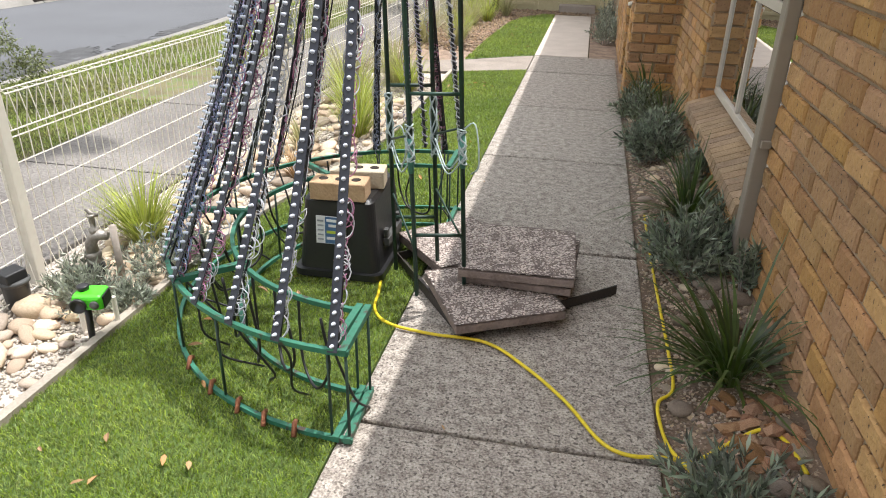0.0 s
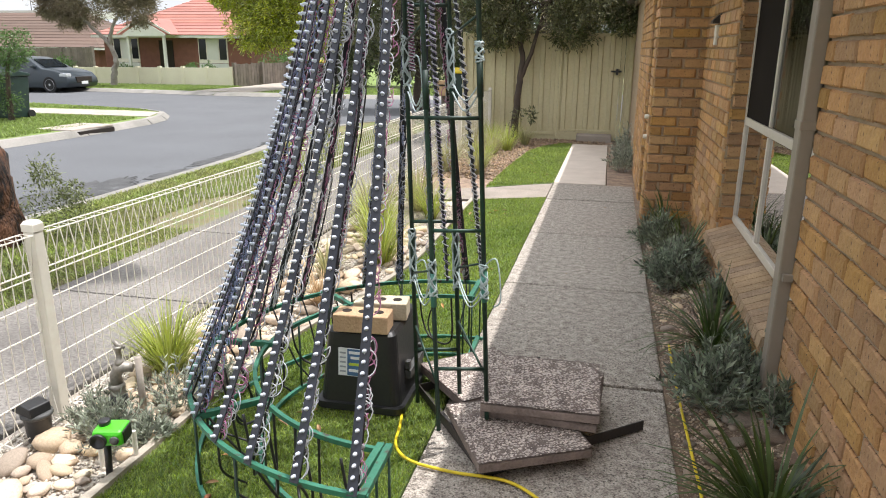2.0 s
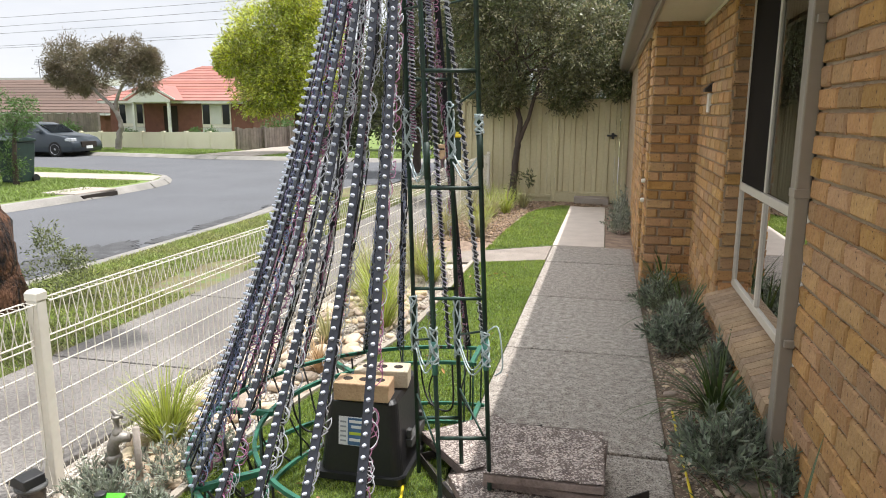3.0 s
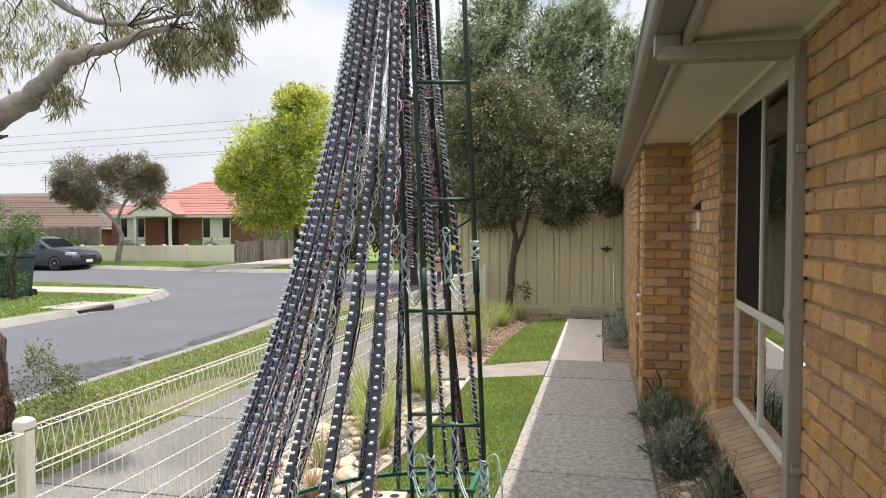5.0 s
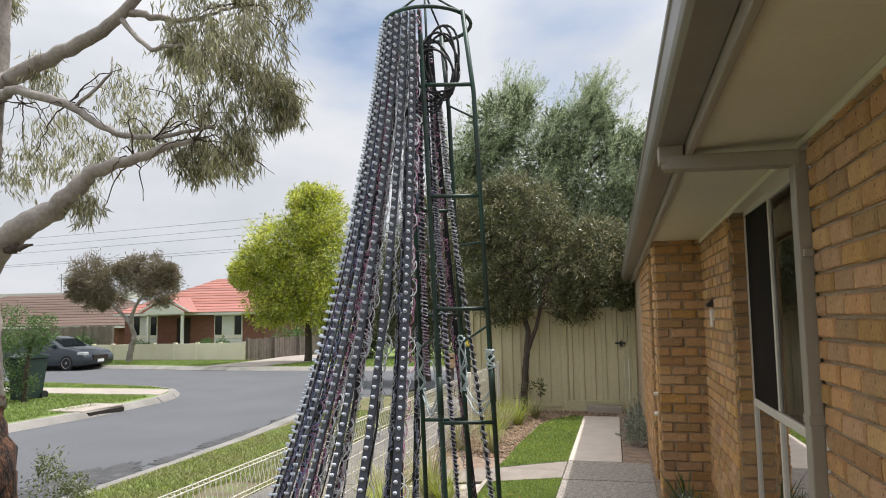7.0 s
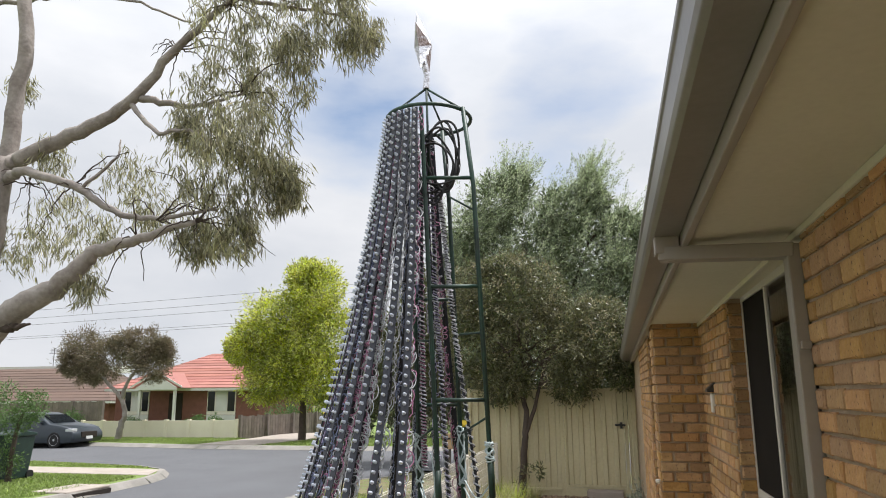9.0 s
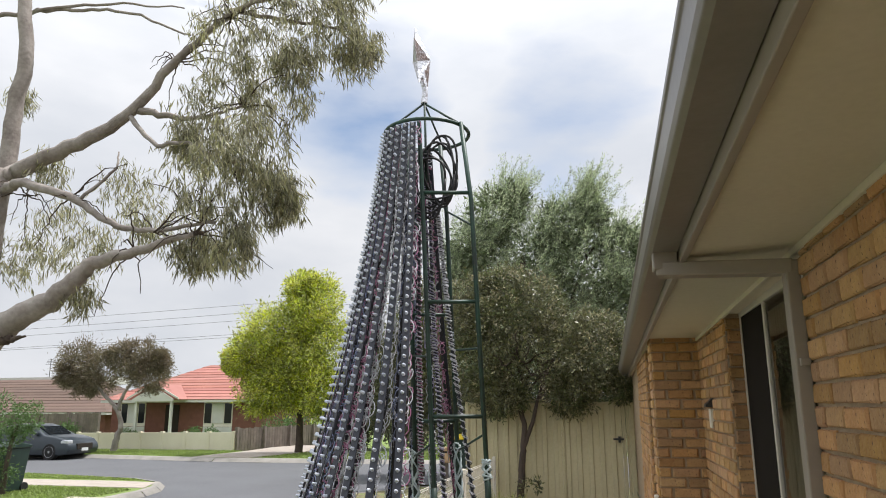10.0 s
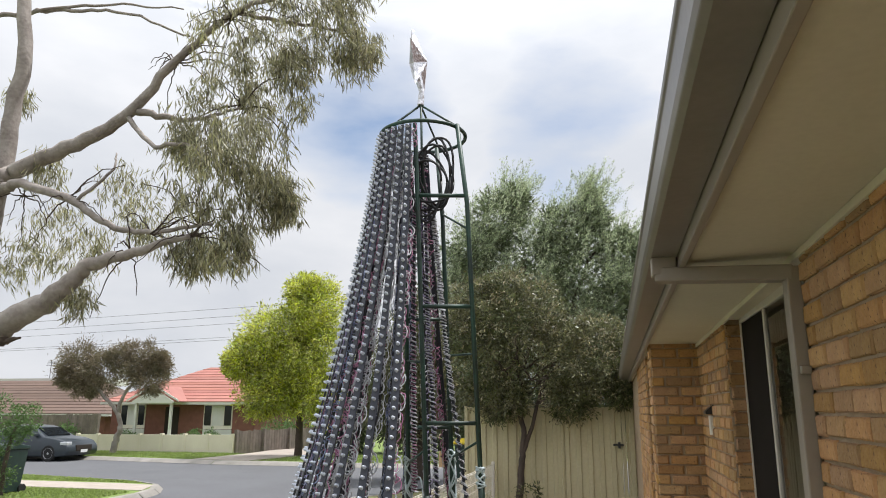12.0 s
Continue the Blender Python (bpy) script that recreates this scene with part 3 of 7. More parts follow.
def inside(poly, pts):
    """Which points lie within a polygon."""
    x, y = pts[:, 0], pts[:, 1]
    hit = np.zeros(len(pts), bool)
    for (x0, y0), (x1, y1) in zip(poly, poly[1:] + poly[:1]):
        c = ((y0 > y) != (y1 > y)) & (x < (x1 - x0) * (y - y0) / ((y1 - y0) + 1e-12) + x0)
        hit ^= c
    return hit


def scatter(poly, density, seed, z=0.0):
    g = np.random.default_rng(seed)
    p = np.asarray(poly)
    lo, hi = p.min(0), p.max(0)
    n = int(density * (hi[0] - lo[0]) * (hi[1] - lo[1]))
    q = g.uniform(lo, hi, (n, 2))
    q = q[inside(list(map(tuple, poly)), q)]
    return np.concatenate([q, np.full((len(q), 1), z)], 1)


def stuff(name, v, f, mat, label, category):
    return tagged(new(name, tri_mesh(name, v, f, mat)), label, category, kind="stuff")


fa = [(path_left(0.6) - 0.002, 0.6), (path_left(3.4) - 0.002, 3.4)] + [(turf_left(y), y) for y in (3.4, 3.0, 2.6, 2.0, 1.4, 0.6)]
fb = [(path_left(3.4) - 0.002, 3.4), (path_left(7.26) - 0.002, 7.26), (-0.64, 7.02)] + [(turf_left(y), y) for y in (6.94, 6.0, 5.0, 4.6, 4.2, 3.8, 3.4)]
v, f = blades(scatter(fa, 40000, 1), 0.0135, 0.0032, 1.2, 11)
stuff("turf_blades", v, f, M["turf"], "short green artificial turf blades", "grass")
v, f = blades(scatter(fb, 16000, 2), 0.017, 0.0048, 1.1, 12)
stuff("turf_blades", v, f, M["turf"], "short green artificial turf blades", "grass")
v, f = blades(scatter(back, 9000, 3), 0.022, 0.0065, 1.1, 13)
stuff("turf_blades", v, f, M["turf"], "short green artificial turf blades", "grass")
vp = scatter([(-4.45, -1.0), (-4.45, 12.0), (-2.86, 12.0), (-2.86, -1.0)], 5200, 4)
vp = vp[[noise.noise(Vector((x * 1.1, y * 0.8, 3.0))) > -0.42 for x, y, z in vp]]
vp[:, 2] = -0.03
v, f = blades(vp, 0.038, 0.008, 1.2, 14)
stuff("verge_grass", v, f, M["lawn"], "patchy half-dry grass on the nature strip", "grass")

# garden bed of gravel between lawn and fence, with a pale edging
bed = [(turf_left(y) - 0.002, y) for y in (-2.4, 0.5, 1.6, 2.4, 2.8, 3.1, 3.4, 3.7, 4.0, 4.3, 4.6, 4.9, 5.4, 6.2, 6.94)] + [(-1.5, 6.77), (-1.72, 6.77), (-1.74, -2.4)]
land("gravel_bed", bed, -0.012, M["gravel"], "pale gravel garden bed along the fence", "garden bed", 0.1)
bed_b = [(-0.77, 7.69), (-0.725, 8.9), (-0.655, 10.2), (-0.593, 10.8), (-0.455, 11.25), (-0.205, 11.69), (path_left(11.7) - 0.005, 11.71), (0.55, 11.71), (0.55, 12.35), (-1.9, 12.35), (-1.74, 7.2), (-1.5, 7.37)]
land("mulch_bed", bed_b, -0.012, M["mulch"], "brown mulch garden bed before the fence", "garden bed", 0.1)
g = Geo()
for a, b in zip([-2.4, 0.5, 1.6, 2.4, 2.8, 3.1, 3.4, 3.7, 4.0, 4.3, 4.6, 4.9, 5.4, 6.2], [0.5, 1.6, 2.4, 2.8, 3.1, 3.4, 3.7, 4.0, 4.3, 4.6, 4.9, 5.4, 6.2, 6.98]):
    xa, xb = turf_left(a), turf_left(b)
    g.add([(xa, a, -0.04), (xb, b, -0.04), (xb, b, 0.022), (xa, a, 0.022), (xa - 0.035, a, -0.04), (xb - 0.035, b, -0.04), (xb - 0.035, b, 0.022), (xa - 0.035, a, 0.022)],
          [(0, 1, 2, 3), (3, 2, 6, 7), (4, 7, 6, 5), (0, 3, 7, 4), (1, 5, 6, 2)])
solo("edging", g, M["edging"], "low pale edging board between lawn and gravel", "edging", kind="structure")


# ---- house ----
WX, SOF = 1.25, 2.345      # outer face of the wall, underside of the eave
BL, BH, GAP = 0.2050, 0.0685, 0.0195
BRICKS = {}


def brick_mesh(length, height):
    key = (round(length, 3), round(height, 3), rnd.randrange(5))
    if key not in BRICKS:
        r = random.Random(str(key))
        g = Geo()
        L, H, D, c = length, height, 0.05, 0.006
        j = lambda: r.uniform(-0.003, 0.003)
        back_ = [(0, 0.0, 0), (L, 0.0, 0), (L, 0.0, H), (0, 0.0, H)]
        rim = [(x + j(), -D + 0.0075, z + j()) for x, _, z in back_]
        face = [(x + (c if x == 0 else -c) + j(), -D + j(), z + (c if z == 0 else -c) + j()) for x, _, z in back_]
        face = [(x + (0.003 if x < L / 2 else -0.003), y, z) for x, y, z in face]
        vs = back_ + rim + face
        fs = []
        for k in range(4):
            n = (k + 1) % 4
            fs += [(k, n, 4 + n, 4 + k), (4 + k, 4 + n, 8 + n, 8 + k)]
        fs.append((8, 9, 10, 11))
        BRICKS[key] = Geo().add(vs, fs).mesh("brick", M["brick"])
    return BRICKS[key]


def lay(parent, corner, turn, width, z0, z1, proud=0.0135, start=0.0, bl=BL, bh=BH, joint=0.0105):
    """Bricks in running bond on a wall face. Along local x from the corner; the face looks to local -y."""
    base = Matrix.Translation(corner) @ Matrix.Rotation(radians(turn), 4, "Z")
    shift = Matrix.Translation(-ORIGIN[parent.name])
    row, z = 0, z0
    while z + bh <= z1 + 0.03:
        x = -((bl + GAP) / 2 if row % 2 else 0.0) - start
        while x < width - 0.01:
            a, b = max(x, 0.0), min(x + bl, width)
            if b - a > 0.03:
                ob = new("brick", brick_mesh(b - a, bh))
                ob.parent = parent
                ob.matrix_basis = shift @ base @ pose(a, 0.05 - proud + rnd.uniform(-0.002, 0.002), z, 0, 0, 0)
            x += bl + GAP
        z += bh + joint
        row += 1


YN, YW0, YW1, YP = 2.90, 2.92, 4.85, 6.3     # near wall end, window, pier face
GX = 1.36                                    # window plane
wall_near = thing("wall_near", (WX, 1.0, 0), "tan clinker brick wall of the house with raked joints", "wall", kind="structure")
part("mortar", Geo().box((WX, -3.0, -0.1), (WX + 0.11, YN, SOF + 0.1)), M["mortar"], wall_near)
wall_far = thing("wall_far", (WX, 5.8, 0), "tan brick wall between window and porch pier", "wall", kind="structure")
part("mortar", Geo().box((WX, YW1, -0.1), (WX + 0.2, YP + 0.6, SOF + 0.1)), M["mortar"], wall_far)
wall_low = thing("wall_sill", (WX, 4.0, 0), "tan brick wall under the window", "wall", kind="structure")
part("mortar", Geo().box((WX, YN, -0.1), (WX + 0.2, YW1, 0.27)), M["mortar"], wall_low)
pier = thing("wall_pier", (0.88, 6.6, 0), "tan brick porch pier standing out from the house", "wall", kind="structure")
part("mortar", Geo().box((0.862, YP, -0.1), (WX, YP + 0.35, SOF + 0.02)), M["mortar"], pier)
pier_b = thing("wall_porch", (0.89, 8.0, 0), "tan brick wall on the far side of the porch", "wall", kind="structure")
part("mortar", Geo().box((0.872, 7.42, -0.1), (1.6, 12.3, SOF + 0.02)), M["mortar"], pier_b)
solo("wall_back", Geo().box((1.5, 6.65, -0.1), (1.62, 7.42, SOF - 0.1)), M["inside"], "shaded wall inside the porch", "wall", kind="structure")
solo("wall_house", Geo().box((5.0, -3.0, -0.1), (5.2, 12.3, 4.0)).box((1.4, -3.2, -0.1), (5.2, -3.0, SOF)), M["mortar"], "plain outer walls closing the house", "wall", kind="structure")
# sill of sloping bricks
sill = thing("window_sill", (1.24, 4.0, 0.3), "sloping sill of tan bricks on edge under the window", "sill", kind="structure")
g = Geo()
slope = [(1.175, 0.285), (1.185, 0.335), (GX + 0.01, 0.405), (GX + 0.01, 0.25)]
part("mortar", Geo().prism([(x + 0.006, z - 0.008) for x, z in slope], YN + 0.1, YW1, "y"), M["mortar"], sill)
y = YN + 0.103
while y < YW1 - 0.05:
    part("brick", Geo().prism(slope, y, y + 0.074, "y"), M["sill_brick"], sill)
    y += 0.0805
# eave: soffit, fascia, gutter, roof; it falls a little towards the far end
EAVE = []
EAVE.append(solo("ceiling_soffit", Geo().box((0.83, -3.0, SOF), (WX + 0.3, 12.3, SOF + 0.012)), M["soffit"], "cream painted eave soffit", "soffit", kind="structure"))
EAVE.append(solo("trim_soffit", Geo().box((WX - 0.022, -3.0, SOF - 0.03), (WX - 0.003, YW1, SOF - 0.002)).box((WX - 0.022, YW1 + 0.002, SOF - 0.03), (WX - 0.003, YP, SOF - 0.002)), M["soffit"], "cream timber bead where soffit meets brick", "trim", kind="structure", bevel=0.003))
EAVE.append(solo("fascia", Geo().box((0.806, -3.0, SOF - 0.03), (0.834, 12.3, SOF + 0.16)), M["taupe"], "taupe fascia board along the eave", "fascia", kind="structure", bevel=0.004))
gut = [(0.803, SOF + 0.02), (0.70, SOF + 0.02), (0.683, SOF + 0.027), (0.675, SOF + 0.045), (0.668, SOF + 0.105), (0.661, SOF + 0.112), (0.659, SOF + 0.125), (0.664, SOF + 0.137), (0.674, SOF + 0.138), (0.682, SOF + 0.125), (0.692, SOF + 0.045), (0.79, SOF + 0.035), (0.79, SOF + 0.14), (0.803, SOF + 0.14)]
EAVE.append(solo("gutter", Geo().prism(gut, -3.0, 12.3, "y"), M["gutter"], "dark taupe metal roof gutter", "gutter", kind="structure", bevel=0.003))
# Roof slab is unseen; added to keep the sun off wall and path.
EAVE.append(solo("roof", Geo().prism([(0.70, SOF + 0.15), (3.2, SOF + 1.2), (5.4, SOF + 0.3), (5.4, SOF + 0.2), (3.2, SOF + 1.12), (0.83, SOF + 0.13)], -3.2, 12.4, "y"), M["brown_tile"], "tiled roof above the eave", "roof", kind="structure"))
for ob in EAVE:
    ob.rotation_euler.x = -0.0155
# downpipe with its offset under the eave
dp = thing("downpipe", (1.23, 3.02, 0), "taupe square metal downpipe with an offset under the eave", "downpipe", kind="structure")
PX0, PX1, PY0, PY1 = 1.19, 1.243, 2.90, 2.98
part("pipe", Geo().box((PX0, PY0, 0.05), (PX1, PY1, SOF - 0.10)), M["taupe"], dp, bevel=0.006)
part("outlet", Geo().box((0.70, PY0 + 0.1, SOF - 0.10), (0.80, PY1 + 0.1, SOF + 0.03)), M["taupe"], dp, bevel=0.006)
g = Geo()
a, b = Vector((0.72, PY0 + 0.15, SOF - 0.095)), Vector((1.225, PY0 + 0.04, SOF - 0.125))
d = (b - a).normalized()
s = d.cross(Vector((0, 0, 1))).normalized()
u = s.cross(d)
g.add([p + s * i + u * j for p in (a, b) for i, j in ((-0.045, -0.03), (0.045, -0.03), (0.045, 0.03), (-0.045, 0.03))], [(0, 1, 2, 3), (7, 6, 5, 4), (0, 4, 5, 1), (1, 5, 6, 2), (2, 6, 7, 3), (3, 7, 4, 0)])
part("offset", g, M["taupe"], dp, bevel=0.006)
for z in (0.62, 1.83):
    part("strap", Geo().box((PX0 + 0.012, PY0 - 0.024, z), (WX - 0.012, PY0 - 0.001, z + 0.030)), M["taupe"], dp, bevel=0.003)
part("collar", Geo().box((PX0 - 0.003, PY0 - 0.003, 1.2), (PX1 + 0.003, PY1 + 0.003, 1.235)), M["taupe"], dp, bevel=0.003)
# window
win = thing("window_1", (GX, 4.0, 0.4), "cream aluminium window with four panes and a dark fly screen", "window", kind="structure")
WZ0, WZ1, WZM, WYM = 0.41, SOF - 0.05, 1.06, 4.13
bar = lambda y0, y1, z0, z1, d=0.02: Geo().box((GX - 0.02, y0, z0), (GX - 0.02 + d, y1, z1))
part("frame", bar(YW0, YW1, WZ0, WZ0 + 0.045, 0.03).box((GX - 0.02, YW0, WZ1 - 0.05), (GX + 0.01, YW1, WZ1)).box((GX - 0.02, YW0, WZ0 + 0.045), (GX + 0.01, YW0 + 0.045, WZ1 - 0.05)).box((GX - 0.02, YW1 - 0.04, WZ0 + 0.045), (GX + 0.01, YW1, WZ1 - 0.05)), M["window_frame"], win, bevel=0.004)
part("transom", bar(YW0 + 0.046, YW1 - 0.041, WZM - 0.022, WZM + 0.026, 0.024), M["window_frame"], win, bevel=0.004)
part("mullion", bar(WYM - 0.015, WYM + 0.015, WZM + 0.031, WZ1 - 0.051), M["window_frame"], win, bevel=0.004)
part("mullion", bar(WYM - 0.016, WYM + 0.016, WZ0 + 0.046, WZM - 0.026), M["window_frame"], win, bevel=0.004)
for y0, y1, z0, z1 in ((YW0 + 0.05, WYM, WZ0 + 0.05, WZM - 0.03), (WYM, YW1 - 0.045, WZ0 + 0.05, WZM - 0.03), (YW0 + 0.05, WYM, WZM + 0.035, WZ1 - 0.055), (WYM, YW1 - 0.045, WZM + 0.035, WZ1 - 0.055)):
    p = part("pane", Geo().add([(GX - 0.006, y0, z0), (GX - 0.006, y1, z0), (GX - 0.006, y1, z1), (GX - 0.006, y0, z1)], [(0, 1, 2, 3)]), M["pane"], win)
    p.visible_shadow = False
part("fly_screen", Geo().box((GX - 0.014, WYM + 0.018, WZM + 0.028), (GX - 0.010, YW1 - 0.045, WZ1 - 0.055)), M["screen"], win, "dark mesh fly screen")
solo("wall_room", Geo().box((4.2, 2.0, 0.0), (4.3, 6.4, 2.5)).box((1.5, 1.9, 0.0), (4.3, 2.0, 2.5)).box((1.5, 6.4, 0.0), (4.3, 6.5, 2.5)).box((1.5, 2.0, 0.0), (4.2, 6.4, 0.05)).box((1.5, 2.0, 2.5), (4.2, 6.4, 2.55)), M["inside"], "dim plain walls of the room behind the window", "wall", kind="structure")
cg = Geo()
ys_ = [WYM - 0.1 + 0.012 * k for k in range(60)]
cg.add([(GX + 0.12 + 0.015 * math.sin(k * 1.3), y, z) for k, y in enumerate(ys_) for z in (0.35, 2.25)], [(2 * k, 2 * k + 2, 2 * k + 3, 2 * k + 1) for k in range(59)])
solo("curtain", cg, M["curtain"], "brown sheer curtain hanging inside the window", "curtain", smooth=True)
# meter box and porch lamp
mb = thing("wall_vent", (WX, 5.65, 1.6), "small white and dark fitting on the brick wall", "wall fitting")
part("plate", Geo().box((WX - 0.03, 5.66, 1.52), (WX - 0.003, 5.75, 1.66)), M["white"], mb, bevel=0.004)
part("hood", Geo().prism([(WX - 0.003, 1.74), (WX - 0.06, 1.69), (WX - 0.06, 1.67), (WX - 0.003, 1.67)], 5.64, 5.77, "y"), M["black_plastic"], mb, "dark hood")
for z, y in ((0.93, 6.4), (0.76, 6.42)):
    tp = thing("wall_lamp", (0.855, 6.45, z), "small white round fitting on the porch pier", "wall fitting")
    part("body", Geo().lathe([(0.015, 0), (0.019, 0.01), (0.019, 0.03), (0.012, 0.04)], 10, pose(0.855, 6.45, z, 0, -90, 0)), M["white"], tp, smooth=True)

# side fence and gate of ribbed sheet
def ribbed(x0, x1, y, z0, z1, pitch=0.19):
    pts = []
    x = x0
    while x < x1 - 1e-6:
        for dx, dy in ((0, 0), (0.045, 0), (0.06, -0.02), (pitch * 0.65, -0.02), (pitch * 0.65 + 0.015, 0)):
            if x + dx < x1:
                pts.append((x + dx, y + dy))
        x += pitch
    pts.append((x1, y))
    n = len(pts)
    outline = pts + [(px, py + 0.004) for px, py in reversed(pts)]
    g = Geo()
    m = len(outline)
    g.add([(px, py, z0) for px, py in outline] + [(px, py, z1) for px, py in outline], [(k, (k + 1) % m, m + (k + 1) % m, m + k) for k in range(m)])
    return g
FY = 12.5
sf = thing("side_fence", (-0.6, FY, 0), "cream ribbed sheet steel fence", "fence", kind="structure")
for x0, x1 in ((-1.95, -1.12), (-1.10, -0.36), (0.74, 1.6)):
    part("panel", ribbed(x0, x1, FY, 0.09, 1.70), M["cream_fence"], sf)
for x in (-1.98, -1.13, -0.37, 0.70):
    part("post", Geo().box((x - 0.03, FY - 0.035, -0.05), (x + 0.03, FY + 0.03, 1.76)), M["cream_fence"], sf, bevel=0.004)
for x0, x1 in ((-1.95, -0.40), (0.75, 1.6)):
    part("top_rail", Geo().box((x0, FY - 0.04, 1.69), (x1, FY + 0.02, 1.74)), M["cream_fence"], sf, bevel=0.004)
    part("bottom_rail", Geo().box((x0, FY - 0.04, 0.05), (x1, FY + 0.02, 0.10)), M["cream_fence"], sf, bevel=0.004)
gate = thing("gate", (0.2, FY, 0), "cream ribbed sheet steel gate with a dark latch, shut", "gate", kind="structure")
part("panel", ribbed(-0.33, 0.66, FY - 0.02, 0.16, 1.70), M["cream_fence"], gate)
part("frame", Geo().box((-0.335, FY - 0.05, 0.12), (0.665, FY - 0.012, 0.16)).box((-0.335, FY - 0.05, 1.70), (0.665, FY - 0.012, 1.75)).box((-0.335, FY - 0.05, 0.16), (-0.30, FY - 0.012, 1.70)).box((0.63, FY - 0.05, 0.16), (0.665, FY - 0.012, 1.70)), M["cream_fence"], gate, bevel=0.003)
part("latch", Geo().box((0.52, FY - 0.085, 1.12), (0.69, FY - 0.05, 1.15)).box((0.6, FY - 0.10, 1.08), (0.64, FY - 0.05, 1.18)), M["black_plastic"], gate, "black latch")
solo("gate_plinth", Geo().box((-1.95, FY - 0.02, -0.1), (1.6, FY + 0.016, 0.05)).box((-0.335, FY - 0.044, -0.1), (0.665, FY - 0.022, 0.117)), M["cream_fence"], "cream board under the fence and gate", "plinth", kind="structure")

# garden bed at the house: raised soil
g = Geo()
bx = [0.832, 0.9, 1.02, 1.15, 1.30]
bys = [-2.4 + 0.12 * k for k in range(76)]
top = lambda x, y: -0.015 + 0.13 * ((x - 0.832) / 0.45) ** 1.2 + 0.02 * noise.noise(Vector((x * 5, y * 5, 0)))
g.add([(x, y, top(x, y)) for y in bys for x in bx], [(j * 5 + i, j * 5 + i + 1, j * 5 + i + 6, j * 5 + i + 5) for j in range(75) for i in range(4)])
solo("house_bed", g, M["soil"], "raised soil bed between path and house", "garden bed", kind="structure", smooth=True)
solo("end_bed", Geo().box((0.55, 6.6, -0.1), (1.6, 12.4, -0.01)), M["mulch"], "bare mulch bed beside the far path", "garden bed", kind="structure")


# ---- front fence ----
def fence_x(y):
    return -1.605 + 0.012 * (y - 2.25)
posts = [-0.3, 2.24, 4.78, 7.32, 9.86, 12.3]
fence = thing("front_fence", (-1.6, 5.0, 0), "off-white welded wire front fence with square posts", "fence", kind="structure")
for y in posts:
    p = part("post", Geo().box((fence_x(y) - 0.025, y - 0.025, -0.1), (fence_x(y) + 0.025, y + 0.025, 0.80)), M["white"], fence, bevel=0.005)
    part("post_cap", Geo().add([(fence_x(y) + sx * 0.027, y + sy * 0.027, z) for z in (0.80, 0.828) for sx, sy in ((-1, -1), (1, -1), (1, 1), (-1, 1))] + [(fence_x(y) + sx * 0.019, y + sy * 0.019, 0.84) for sx, sy in ((-1, -1), (1, -1), (1, 1), (-1, 1))],
         [(0, 3, 2, 1)] + [(a, (a + 1) % 4, 4 + (a + 1) % 4, 4 + a) for a in range(4)] + [(4 + a, 4 + (a + 1) % 4, 8 + (a + 1) % 4, 8 + a) for a in range(4)] + [(8, 9, 10, 11)]), M["white"], p)
ZT, ZL = 0.79, 0.645
for ya, yb in zip(posts, posts[1:]):
    a, b = ya + 0.032, yb - 0.032
    panel = part("wire_panel", Geo().tube([(fence_x(a), a, ZL), (fence_x(b), b, ZL)], 0.0035, 5), M["white"], fence)
    g = Geo()
    for z in (0.165, 0.28, 0.40, 0.52, ZL - 0.025):
        g.tube([(fence_x(a), a, z), (fence_x(b), b, z)], 0.003, 5)
    for dx, z in ((0.028, ZT), (-0.028, ZT), (0.028, 0.028), (-0.028, 0.028)):
        g.tube([(fence_x(a) + dx, a, z), (fence_x(b) + dx, b, z)], 0.003, 5)
    part("rail_wires", g, M["white"], panel)
    g = Geo()
    n = int((b - a) / 0.05)
    for k in range(n + 1):
        y = a + (b - a) * k / n
        x = fence_x(y)
        g.tube([(x, y, 0.165), (x, y, ZL)], 0.0022, 4)
        y2 = min(y + 0.025, b)
        g.tube([(x, y, ZL), (x + 0.028, y2 - 0.012, ZT + 0.003), (x - 0.028, y2, ZT + 0.003), (x, y2, ZL)], 0.0022, 4, caps=False)
        g.tube([(x, y, 0.165), (x + 0.028, y2 - 0.012, 0.03), (x - 0.028, y2, 0.03), (x, y2, 0.165)], 0.0022, 4, caps=False)
    part("upright_wires", g, M["white"], panel)


# ---- light tree: mast, ring frames, light strips ----
BASE, TOP = Vector((-0.027, 2.56, 0.05)), Vector((-0.178, 2.57, 2.765))
RC, RZ0, RZ1, RO, RI = Vector((-0.085, 2.525, 0)), 0.02, 0.315, 0.925, 0.70
TR = 0.170
# uprights of the mast: depth, and the place across at the foot, at the last rung and at the crown
UPRIGHTS = {(-1, -1): (2.44, -0.060, -0.162, -0.177), (1, -1): (2.483, 0.124, 0.018, -0.020), (-1, 1): (2.637, -0.197, -0.268, -0.275), (1, 1): (2.68, -0.025, -0.122, -0.150)}
tree = thing("light_tree", (BASE.x, BASE.y, 0), "tall half-cone light tree of bulb strips on a green frame", "light tree")


def mast_at(i, j, z):
    """A point on the mast: i, j from -0.5 to 0.5 across its plan, at height z."""
    p = Vector((0, 0, z))
    for (u, v), (y, x0, x1, x2) in UPRIGHTS.items():
        w = (0.5 + u * i) * (0.5 + v * j)
        t = (z - 0.05) / 2.40
        p.x += w * (x0 + (x1 - x0) * t if t < 1 else x1 + (x2 - x1) * (z - 2.45) / 0.32)
        p.y += w * y
    return p


